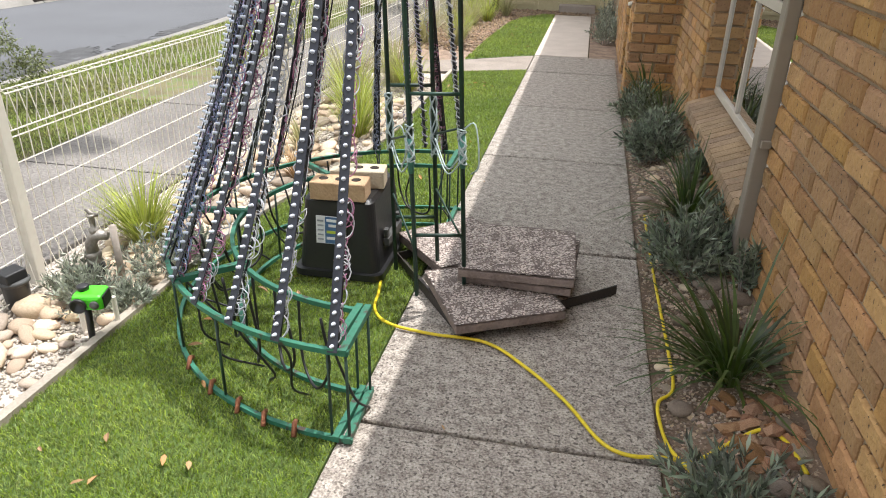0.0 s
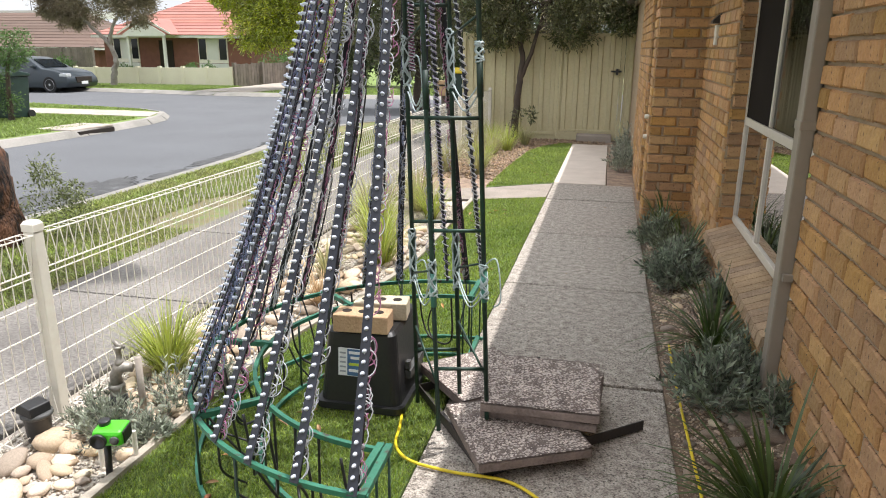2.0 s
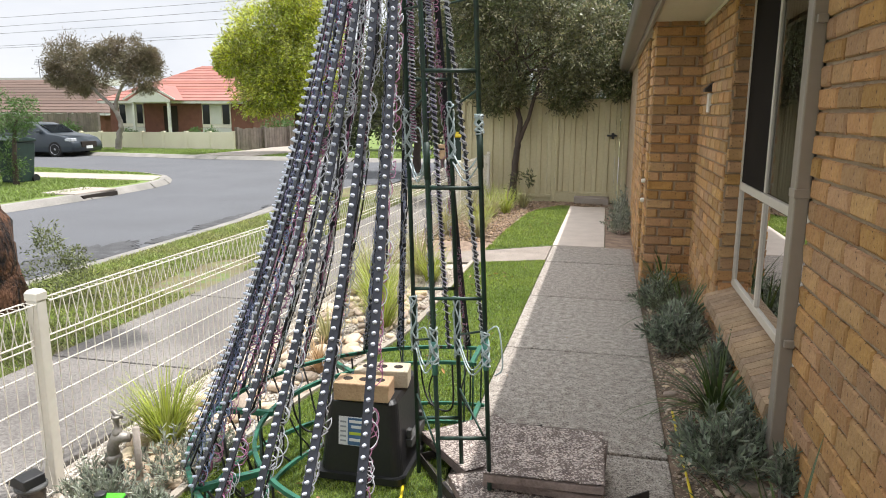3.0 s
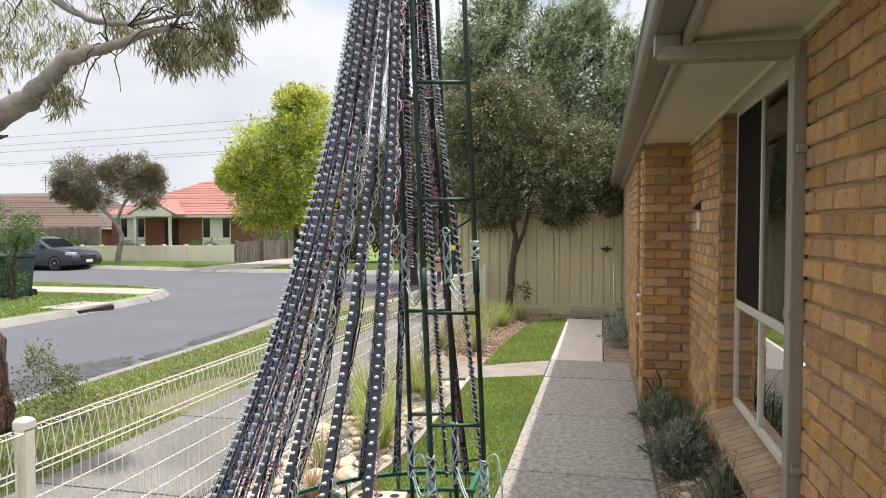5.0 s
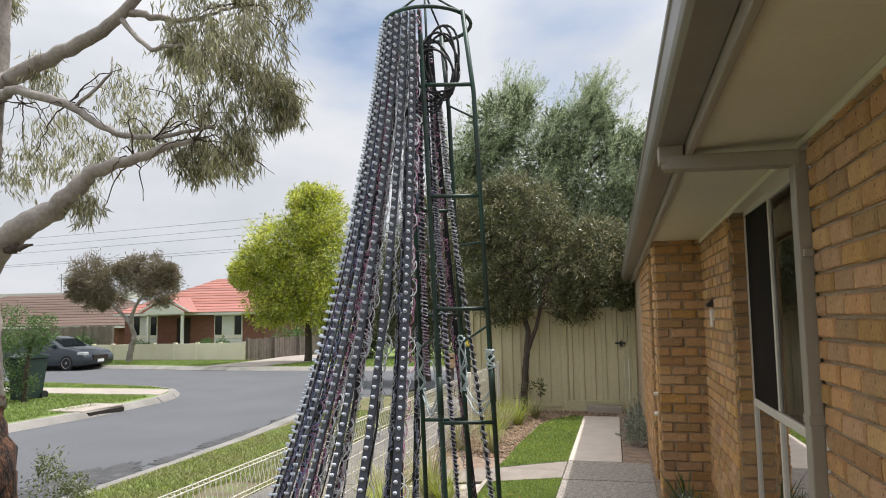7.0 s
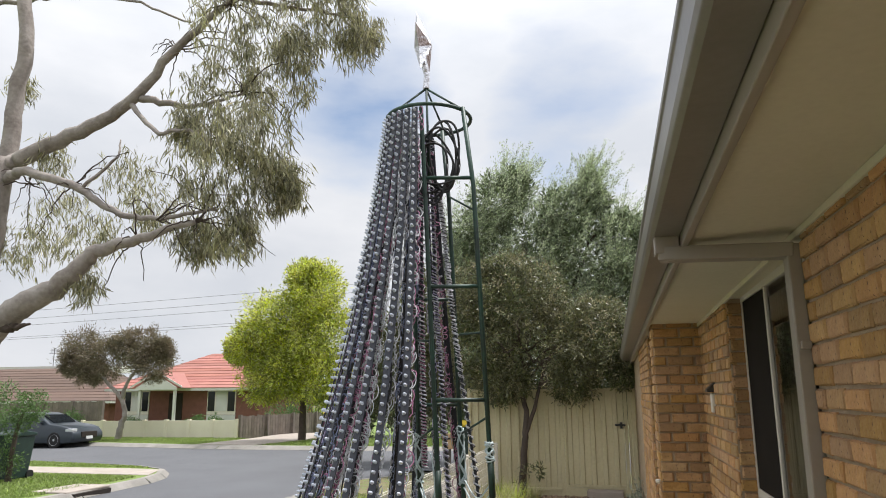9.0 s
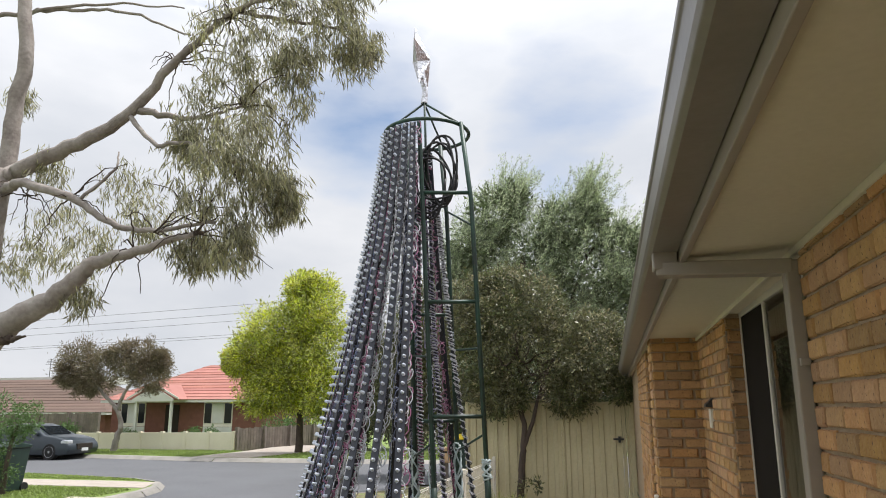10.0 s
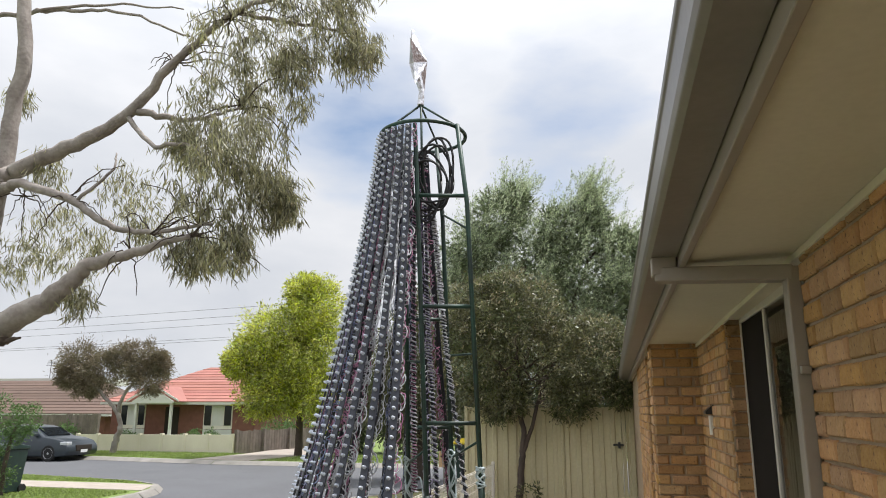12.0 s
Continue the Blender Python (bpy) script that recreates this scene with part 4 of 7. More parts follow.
CORNERS = {"a": (-0.5, -0.5), "d": (0.5, -0.5), "b": (-0.5, 0.5), "c": (0.5, 0.5)}
mast = part("mast", Geo().tube([mast_at(-0.5, -0.5, 0.05), mast_at(-0.5, -0.5, 2.45), mast_at(-0.5, -0.5, 2.77)], 0.0088, 8), M["dark_green"], tree, "dark green square ladder mast")
for key in "dbc":
    i, j = CORNERS[key]
    part("upright", Geo().tube([mast_at(i, j, 0.05 if key != "d" else 0.10), mast_at(i, j, 2.45), mast_at(i, j, 2.77)], 0.0088, 8), M["dark_green"], mast, smooth=True)
for z in (0.31, 0.85, 1.25, 1.65, 2.06, 2.48):
    part("rung", Geo().tube([mast_at(-0.5, -0.5, z), mast_at(0.5, -0.5, z)], 0.0075, 6), M["dark_green"], mast, smooth=True)
    if z < 2.3:
        part("rung", Geo().tube([mast_at(-0.5, 0.5, z - 0.02), mast_at(0.5, 0.5, z - 0.02)], 0.0075, 6), M["dark_green"], mast, smooth=True)
for z0, z1 in ((0.25, 0.40), (0.70, 0.62), (1.56, 1.50), (1.86, 1.88), (2.32, 2.45)):
    part("side_rung", Geo().tube([mast_at(-0.5, -0.5, z0), mast_at(-0.5, 0.5, z1)], 0.0045, 5), M["dark_green"], mast, smooth=True)
    part("side_rung", Geo().tube([mast_at(0.5, -0.5, z0 + 0.03), mast_at(0.5, 0.5, z1 + 0.02)], 0.0045, 5), M["dark_green"], mast, smooth=True)
for i, j, z in ((-0.5, -0.5, 0.56), (0.5, -0.5, 0.58), (-0.5, -0.5, 1.28), (0.5, -0.5, 1.32)):
    part("sleeve", Geo().tube([mast_at(i, j, z), mast_at(i, j, z + 0.13)], 0.0115, 8), M["rope_green"] if z < 1 else M["dark_green"], mast, "taped sleeve at a joint", smooth=True)


def arc(r, z, a0=-88.3, a1=-271.7, n=40):
    return [(RC.x + r * math.cos(radians(a0 + (a1 - a0) * k / n)), RC.y + r * math.sin(radians(a0 + (a1 - a0) * k / n)), z) for k in range(n + 1)]


def band(geo, r, z, w=0.015, h=0.016):
    """A square bar bent along the half circle."""
    n = 44
    vs, fs = [], []
    for (xo, yo, _), (xi, yi, _) in zip(arc(r, 0, n=n), arc(r - w, 0, n=n)):
        vs += [(xo, yo, z), (xi, yi, z), (xi, yi, z + h), (xo, yo, z + h)]
    for k in range(n):
        q = 4 * k
        fs += [(q, q + 1, q + 5, q + 4), (q + 1, q + 2, q + 6, q + 5), (q + 2, q + 3, q + 7, q + 6), (q + 3, q, q + 4, q + 7)]
    fs += [(0, 3, 2, 1), (4 * n, 4 * n + 1, 4 * n + 2, 4 * n + 3)]
    return geo.add(vs, fs)


ring = part("ring_frame", band(Geo(), RO, RZ1), M["green_paint"], tree, "green painted steel half-ring frame standing on the lawn")
part("inner_rail", band(Geo(), RI, RZ1), M["green_paint"], ring)
part("ground_rail", band(Geo(), RO, RZ0 - 0.012), M["green_paint"], ring)
part("ground_rail", band(Geo(), RI, RZ0 - 0.012), M["green_paint"], ring)
for z in (RZ1, RZ0 - 0.012):
    for ang in (-89.2, -91.4, -270.0, -135.0, -175.0, -220.0):
        if ang in (-135.0, -175.0, -220.0) and z < 0.2:
            continue
        d = Vector((math.cos(radians(ang)), math.sin(radians(ang)), 0))
        s = Vector((-d.y, d.x, 0)) * 0.011
        p0, p1 = RC + d * (RI - 0.03), RC + d * (RO + 0.004)
        part("tie_bar", Geo().add([q + o + Vector((0, 0, h)) for h in (z + 0.001, z + 0.023) for q, o in ((p0, -s), (p1, -s), (p1, s), (p0, s))], [(0, 3, 2, 1), (4, 5, 6, 7), (0, 1, 5, 4), (1, 2, 6, 5), (2, 3, 7, 6), (3, 0, 4, 7)]), M["green_paint"], ring, bevel=0.002)
for ang in (-88.9, -92.3, -118.0, -140.0, -165.0, -195.0, -220.0, -245.0, -267.0, -270.5):
    for r in (RO - 0.011, RI - 0.011):
        d = Vector((math.cos(radians(ang)), math.sin(radians(ang)), 0)) * r + RC
        part("strut", Geo().tube([(d.x, d.y, RZ0), (d.x, d.y, RZ1 + 0.01)], 0.0048, 6), M["dark_green"], ring, smooth=True)
for ang in (-100.0, -107.0, -114.0, -123.0, -134.0):
    d = Vector((math.cos(radians(ang)), math.sin(radians(ang)), 0)) * (RO - 0.01) + RC
    part("clamp", Geo().tube([d * 1.0 + Vector((0.01, -0.035, 0.012)), d + Vector((0, 0.0, 0.035)), d + Vector((-0.012, 0.035, 0.012))], 0.008, 6), M["rust"], ring, "rusty wire clamp", smooth=True)

# crown ring, its stays and the foil star
crown = part("crown_ring", Geo().tube([(TOP.x + TR * math.cos(2 * math.pi * k / 36), TOP.y + TR * math.sin(2 * math.pi * k / 36), TOP.z) for k in range(37)], 0.0075, 8), M["dark_green"], tree, smooth=True)
APEX = TOP + Vector((-0.012, 0.0, 0.14))
for ang in (200.0, -15.0, 80.0):
    part("stay", Geo().tube([APEX, TOP + Vector((TR * math.cos(radians(ang)), TR * math.sin(radians(ang)), 0.005))], 0.0045, 6), M["dark_green"], crown, smooth=True)
part("spike", Geo().tube([APEX + Vector((0, 0, 0.05)), TOP + Vector((0.0, 0, -0.25))], 0.0055, 6), M["dark_green"], crown, smooth=True)
star = thing("foil_star", tuple(APEX), "crumpled silver foil star on top of the light tree", "star")
g = Geo()
rs = random.Random(4)
pts = []
for k in range(10):
    a = math.pi / 2 + 2 * math.pi * k / 10 + 0.12
    r = 0.155 if k % 2 == 0 else 0.068
    pts.append((r * math.cos(a), r * math.sin(a)))
way_x, way_z = Vector((-0.13, 0.99, 0.0)).normalized(), Vector((-0.10, 0.0, 1.0)).normalized()
mid = APEX + Vector((-0.02, 0.0, 0.19))
nrm = way_x.cross(way_z)
ring_v = [mid + way_x * x + way_z * y + nrm * rs.uniform(-0.008, 0.008) for x, y in pts]
front_v, back_v = mid + nrm * 0.045, mid - nrm * 0.03
g.add(ring_v + [front_v, back_v], [(k, (k + 1) % 10, 10) for k in range(10)] + [((k + 1) % 10, k, 11) for k in range(10)])
part("star_body", g, M["foil"], star)
part("stem", Geo().tube([APEX, APEX + Vector((0.004, 0, 0.06)), mid - way_z * 0.05], [0.014, 0.012, 0.016], 7), M["foil"], star)

# strips
N_STRIPS = 17
BULB = Geo().lathe([(0.0058, 0.0), (0.0060, 0.0015), (0.0060, 0.0035), (0.0047, 0.0045), (0.0050, 0.0085), (0.0046, 0.0118), (0.0030, 0.0146), (0.0010, 0.0156)], 9)
BULB_MESH = BULB.mesh("bulb", M["bulb"], True)
WIRES = ["wire_white", "wire_pink", "wire_violet", "wire_white", "wire_blue", "wire_pink", "wire_white", "wire_blue"]
for k in range(N_STRIPS):
    ang = -91.0 - k * (175.0 / (N_STRIPS - 1))
    d = Vector((math.cos(radians(ang)), math.sin(radians(ang)), 0))
    t_ang = -94.0 - k * (165.0 / (N_STRIPS - 1))
    e = Vector((math.cos(radians(t_ang)), math.sin(radians(t_ang)), 0))
    low = RC + d * (RO + 0.006) + Vector((0, 0, RZ1 + 0.012))
    high = TOP + e * (TR + 0.004) - Vector((0, 0, 0.012))
    run = high - low
    L = run.length
    run.normalize()
    side = Vector((0, 0, 1)).cross(d).normalized()
    side = (side - run * side.dot(run)).normalized()
    out = side.cross(run).normalized()
    if out.dot(d) < 0:
        out = -out
    rk = random.Random(100 + k)
    sag = rk.uniform(0.100, 0.111)
    steps = 18

    def on(t, low=low, run=run, out=out, side=side, L=L, sag=sag):
        return low + run * (t * L) - out * (sag * 4 * t * (1 - t))
    g = Geo()
    vs, fs = [], []
    w = 0.0148
    for i in range(steps + 1):
        p = on(i / steps)
        tw = 0.05 * math.sin(i * 0.9 + k)
        s2 = side * math.cos(tw) + out * math.sin(tw)
        ww = w * (1.0 - 0.22 * i / steps)
        vs += [p - s2 * ww - out * 0.003, p + s2 * ww - out * 0.003, p + s2 * ww, p - s2 * ww]
    for i in range(steps):
        q = 4 * i
        fs += [(q, q + 1, q + 5, q + 4), (q + 1, q + 2, q + 6, q + 5), (q + 2, q + 3, q + 7, q + 6), (q + 3, q, q + 4, q + 7)]
    fs += [(0, 3, 2, 1), (4 * steps, 4 * steps + 1, 4 * steps + 2, 4 * steps + 3)]
    g.add(vs, fs)
    strip = part("light_strip", g, M["strip"], tree, "dark plastic strip set with milky bulbs")
    n = 84
    frame_m = Matrix((side, out.cross(side), out)).transposed().to_4x4()
    joined = Geo()
    wire = Geo()
    wire_pts, wire_two = [], []
    drift = rk.uniform(-0.002, 0.014)
    for i in range(n):
        t = (i + 0.6) / n
        p = on(t)
        m = Matrix.Translation(p) @ frame_m
        if k < 3:
            ob = new("bulb", BULB_MESH)
            ob.parent = strip
            ob.matrix_basis = Matrix.Translation(-ORIGIN[tree.name]) @ m
        else:
            for_vs = [m @ Vector(q) for q in BULB.v]
            joined.add(for_vs, BULB.f)
        # a curl of wire behind the strip, from bulb to bulb
        if i % 5 < 4:
            big = (1.2 - 0.5 * t)
            for store, lift in ((wire_pts, 0.010), (wire_two, 0.018)):
                loop_r = rk.choice((0.006, 0.009, 0.012, 0.014, 0.019)) * big
                tilt_a = rk.uniform(-1.2, 1.2)
                flat = side * math.cos(tilt_a) - out * abs(math.sin(tilt_a))
                c = p + side * (rk.uniform(-0.010, 0.010) + drift) - out * (lift + 0.5 * loop_r)
                a0 = rk.uniform(0, 6.28)
                turns = rk.choice((0.9, 1.4, 1.9))
                for q in range(13):
                    a = a0 + turns * 2 * math.pi * q / 12
                    store.append(c + run * (loop_r * math.sin(a) + L / n * 2 * q / 15) + flat * loop_r * math.cos(a))
    if k >= 3:
        tagged(part("bulb_string", joined, M["bulb"], strip, "row of milky bulbs", smooth=True), kind="stuff")
    wire.tube(wire_pts, 0.0019, 4)
    part("looped_wire", wire, M[WIRES[(k * 3) % 8] if k < 13 else "wire_white"], strip, "looped wire behind the strip", smooth=True)
    part("looped_wire", Geo().tube(wire_two, 0.0018, 4), M[WIRES[(k * 3 + 5) % 8]], strip, "looped wire behind the strip", smooth=True)
    part("feed_cable", Geo().tube([on(q / 12) - out * 0.02 + side * rk.uniform(-0.02, 0.02) for q in range(13)], 0.0035, 5), M["wire_black"], strip, smooth=True)
    # tail of cable hanging to the frame
    lo = on(0.0) - out * 0.02
    part("cable_tail", Geo().tube(smooth_line([lo, lo - out * 0.05 + Vector((0, 0, -0.08)), lo - out * rk.uniform(0.05, 0.12) + Vector((rk.uniform(-0.05, 0.05), 0, -0.2)), lo - out * 0.16 + Vector((rk.uniform(-0.06, 0.06), 0.02, -0.27)), lo - out * 0.2 + Vector((0, 0.02, -0.305))], 5), 0.0042, 6), M["wire_black"], strip, smooth=True)


# ---- plants ----
def tuft(at, n, length, width, tilt, curl, mat, label, category, seed, group="", name="grass_tuft"):
    """A clump of arching blades growing from one base."""
    g = np.random.default_rng(seed)
    th = thing(name, at, label, category, group)
    az = g.uniform(0, 2 * np.pi, n)
    ln = length * g.uniform(0.45, 1.15, n)
    a0 = np.radians(tilt) * g.uniform(0.1, 1.0, n)
    cu = np.radians(curl) * g.uniform(0.3, 1.2, n)
    w = width * g.uniform(0.7, 1.2, n)
    p = np.array(at)[None] + np.stack([np.cos(az), np.sin(az), np.zeros(n)], 1) * (0.12 * length * g.uniform(0, 1, n))[:, None]
    p[:, 2] -= 0.01
    side = np.stack([-np.sin(az), np.cos(az), np.zeros(n)], 1)
    rows, seg = [], 5
    for k in range(seg + 1):
        t = k / seg
        taper = (1 - t ** 2.2) * 0.5 + 0.02
        rows += [p - side * (w * taper)[:, None], p + side * (w * taper)[:, None]]
        ang = a0 + cu * t ** 1.3
        p = p + np.stack([np.cos(az) * np.sin(ang), np.sin(az) * np.sin(ang), np.cos(ang)], 1) * (ln / seg)[:, None]
    v = np.stack(rows, 1).reshape(-1, 3)
    m = 2 * (seg + 1)
    b = np.arange(n)[:, None] * m
    f = np.concatenate([b + [2 * k, 2 * k + 1, 2 * k + 3, 2 * k + 2] for k in range(seg)], 0)
    v[:, 2] = np.maximum(v[:, 2], at[2] - 0.01)
    tagged(leaf_part("foliage", v, f, mat, th), kind="stuff")
    return th


def shrub(at, r, h, n_stem, per, leaf, mat, label, category, seed, group="", wide=0.22):
    """A low bush: many stems with small leaves all along them."""
    g = np.random.default_rng(seed)
    th = thing("silver_shrub", at, label, category, group)
    stems, pts, dirs = Geo(), [], []
    for k in range(n_stem):
        az, q = g.uniform(0, 2 * np.pi), np.sqrt(g.uniform(0, 1))
        tip = Vector((at[0] + r * q * np.cos(az) * g.uniform(0.8, 1.15), at[1] + r * q * np.sin(az) * g.uniform(0.8, 1.15), at[2] + h * (1.05 - 0.65 * q * q) * g.uniform(0.6, 1.15)))
        foot = Vector((at[0] + 0.25 * r * q * np.cos(az), at[1] + 0.25 * r * q * np.sin(az), at[2] - 0.01))
        mid = foot.lerp(tip, 0.55) + Vector((0, 0, -0.05 * h + 0.1 * h * g.uniform(0, 1)))
        if k % 2 == 0:
            stems.tube([foot, mid, tip], [0.003, 0.002, 0.001], 3, caps=False)
        for i in range(per):
            t = g.uniform(0.3, 1.0)
            c = foot.lerp(mid, t / 0.6) if t < 0.6 else mid.lerp(tip, (t - 0.6) / 0.4)
            pts.append(c)
            d = (tip - mid).normalized()
            dirs.append((d.x + g.normal(0, 0.6), d.y + g.normal(0, 0.6), d.z + g.normal(0.1, 0.5)))
    tagged(part("stem", stems, M["bark"], th), kind="stuff")
    v, f = leaves(np.array(pts), np.array(dirs), leaf, leaf * wide, seed + 1, 0.15)
    leaf_part("foliage", v, f, mat, th)
    return th


SILVER = "grey-green silvery low shrub in the house bed"
STRAP = "dark green strappy clump with long arching leaves"
bed_g, strap_g = "silvery shrubs along the house", "strappy clumps along the house"
for k, (x, y, r, h, n) in enumerate(((1.0, 1.50, 0.26, 0.15, 100), (1.02, 2.92, 0.23, 0.26, 190), (1.15, 3.05, 0.12, 0.26, 70), (0.97, 4.52, 0.23, 0.30, 190), (0.93, 5.55, 0.19, 0.28, 110), (1.17, 4.02, 0.10, 0.22, 50), (1.20, 2.68, 0.06, 0.24, 30), (1.02, 4.85, 0.15, 0.26, 80))):
    shrub((x, y, top(x, y)), r, h, int(n * 0.62), 24, 0.050, M["bed_leaf"], SILVER, "shrub", 20 + k, bed_g)
for k, (x, y, n, ln, w) in enumerate(((1.08, 2.14, 125, 0.47, 0.013), (1.09, 3.52, 130, 0.50, 0.012), (1.10, 5.02, 120, 0.50, 0.012), (1.02, 5.95, 110, 0.44, 0.014), (0.98, 5.7, 60, 0.36, 0.012))):
    tuft((x, y, top(x, y)), n, ln, w, 70, 102, M["strap_leaf"], STRAP, "strappy plant", 40 + k, strap_g, "strappy_plant")
for k, (x, y, r, h) in enumerate(((0.74, 9.2, 0.24, 0.34), (0.78, 10.0, 0.24, 0.34), (0.82, 10.9, 0.25, 0.42))):
    shrub((x, y, -0.01), r, h, 60, 18, 0.05, M["silver_leaf"], "grey-green shrub beside the far path", "shrub", 60 + k, "shrubs by the far path")
for k, (x, y, r, h) in enumerate(((-1.20, 2.44, 0.20, 0.21), (-1.30, 2.14, 0.17, 0.18), (-1.14, 2.66, 0.12, 0.15), (-1.42, 2.22, 0.13, 0.17), (-1.17, 2.2, 0.09, 0.1))):
    shrub((x, y, -0.01), r, h, 60, 22, 0.032, M["silver_leaf"], "small silvery shrub in the gravel", "shrub", 66 + k, "small shrubs in the gravel")
for k, (x, y, n, ln, mat, lab) in enumerate(((-1.42, 2.72, 330, 0.38, "lomandra", "bright yellow-green grassy clump by the fence"), (-1.0, 4.65, 260, 0.48, "lomandra", "bright green grassy clump at the lawn edge"),
        (-1.18, 5.1, 240, 0.55, "lomandra", "tall green grassy clump by the fence"), (-1.38, 5.6, 260, 0.62, "dry_grass", "tall straw-coloured grass clump by the fence"), (-1.2, 6.4, 240, 0.60, "dry_grass", "tall straw-coloured grass clump by the fence"),
        (-1.0, 6.1, 180, 0.42, "lomandra", "green grassy clump at the lawn edge"), (-1.1, 3.75, 90, 0.26, "dead_leaf", "small rusty orange grass clump"), (-1.25, 4.25, 130, 0.30, "dry_grass", "small straw-coloured grass clump"),
        (-1.05, 9.1, 200, 0.45, "lomandra", "green grassy clump in the mulch"), (-1.3, 9.9, 200, 0.55, "dry_grass", "straw-coloured grass clump in the mulch"), (-0.95, 10.7, 200, 0.5, "lomandra", "green grassy clump in the mulch"), (-1.4, 8.6, 200, 0.6, "dry_grass", "straw-coloured grass clump in the mulch"), (-0.75, 11.4, 160, 0.35, "dry_grass", "low dry grass clump before the fence"), (-1.0, 8.5, 180, 0.4, "dry_grass", "straw-coloured grass clump in the mulch"), (-1.1, 10.3, 190, 0.42, "dry_grass", "straw-coloured grass clump in the mulch"), (-1.25, 11.2, 190, 0.45, "lomandra", "green grassy clump in the mulch"), (-1.5, 11.6, 190, 0.45, "dry_grass", "straw-coloured grass clump in the mulch"))):
    tuft((x, y, -0.012), n, ln, 0.008, 38, 55, M[mat], lab, "grass clump", 80 + k, "grass clumps along the fence")

# ---- stones ----
def stone_mesh(seed, mat, rough=0.12, fine=2):
    r = random.Random(seed)
    bm = bmesh.new()
    bmesh.ops.create_icosphere(bm, subdivisions=fine, radius=1.0)
    o = Vector((r.uniform(-9, 9), r.uniform(-9, 9), r.uniform(-9, 9)))
    for q in bm.verts:
        q.co *= 1.0 + rough * 2.0 * noise.noise(q.co * 0.9 + o) + rough * noise.noise(q.co * 2.3 + o)
        q.co.z *= 0.62
    me = bpy.data.meshes.new("stone")
    bm.to_mesh(me)
    bm.free()
    me.polygons.foreach_set("use_smooth", [fine > 1] * len(me.polygons))
    me.materials.append(mat)
    return me


PEBBLE = [stone_mesh(k, M["stone"]) for k in range(6)]
DULL = [stone_mesh(40 + k, M["stone_bed"], 0.16) for k in range(4)]
RUBBLE = [stone_mesh(20 + k, M["stone_red"], 0.42, 1) for k in range(4)]


def put_stone(x, y, z, size, meshes, label, category, group):
    ob = new("river_stone" if meshes is PEBBLE and x < 0 else "rubble_stone" if meshes is RUBBLE else "garden_stone", rnd.choice(meshes))
    ob.matrix_basis = pose(x, y, z, rnd.uniform(-18, 18), rnd.uniform(-18, 18), rnd.uniform(0, 360)) @ Matrix.Diagonal((size * rnd.uniform(0.9, 1.5), size * rnd.uniform(0.75, 1.0), size * rnd.uniform(0.7, 1.0), 1))
    tagged(ob, label, category, group)


taken = []
tries = 0
while len(taken) < 290 and tries < 9000:
    tries += 1
    y = rnd.uniform(1.2, 5.6)
    x = rnd.uniform(-1.55, turf_left(y) - 0.06)
    s = rnd.uniform(0.022, 0.052) if rnd.random() < 0.8 else rnd.uniform(0.05, 0.075)
    if any((x - a) ** 2 + (y - b) ** 2 < (0.70 * (s + c)) ** 2 for a, b, c in taken) or (turf_left(y) - x < 0.16 and rnd.random() < 0.75):
        continue
    taken.append((x, y, s))
    put_stone(x, y, s * 0.35 - 0.008, s, PEBBLE, "smooth tan river stone in the gravel bed", "stone", "river stones by the fence")
for x, y, s in ((1.10, 2.78, 0.07), (1.18, 2.62, 0.065), (0.90, 2.66, 0.03), (0.97, 2.52, 0.045), (1.13, 2.45, 0.05), (0.91, 1.98, 0.045), (0.89, 2.25, 0.03), (0.93, 3.2, 0.05), (1.12, 3.75, 0.06), (1.0, 3.3, 0.04), (0.9, 3.75, 0.03), (1.19, 2.3, 0.04), (0.98, 2.72, 0.035), (0.87, 2.45, 0.022), (0.88, 2.1, 0.02), (1.06, 2.62, 0.05), (1.2, 1.62, 0.04), (1.2, 1.75, 0.035), (1.19, 1.85, 0.04), (1.05, 1.66, 0.035), (1.12, 1.62, 0.04)):
    put_stone(x, y, top(x, y) + s * 0.2, s * 0.85, DULL, "smooth grey-brown stone in the house bed", "stone", "stones in the house bed")
for k in range(70):
    x, y = rnd.uniform(0.87, 1.2), rnd.uniform(2.1, 5.6)
    s = rnd.uniform(0.012, 0.034)
    put_stone(x, y, top(x, y) + s * 0.2, s, PEBBLE, "small tan stone in the house bed", "stone", "stones in the house bed")
for k in range(60):
    x, y = rnd.uniform(0.98, 1.22), rnd.uniform(1.70, 2.02)
    s = rnd.uniform(0.012, 0.036)
    put_stone(x, y, top(x, y) + s * 0.3, s, RUBBLE, "broken reddish-brown rubble stone in the house bed", "stone", "rubble in the house bed")


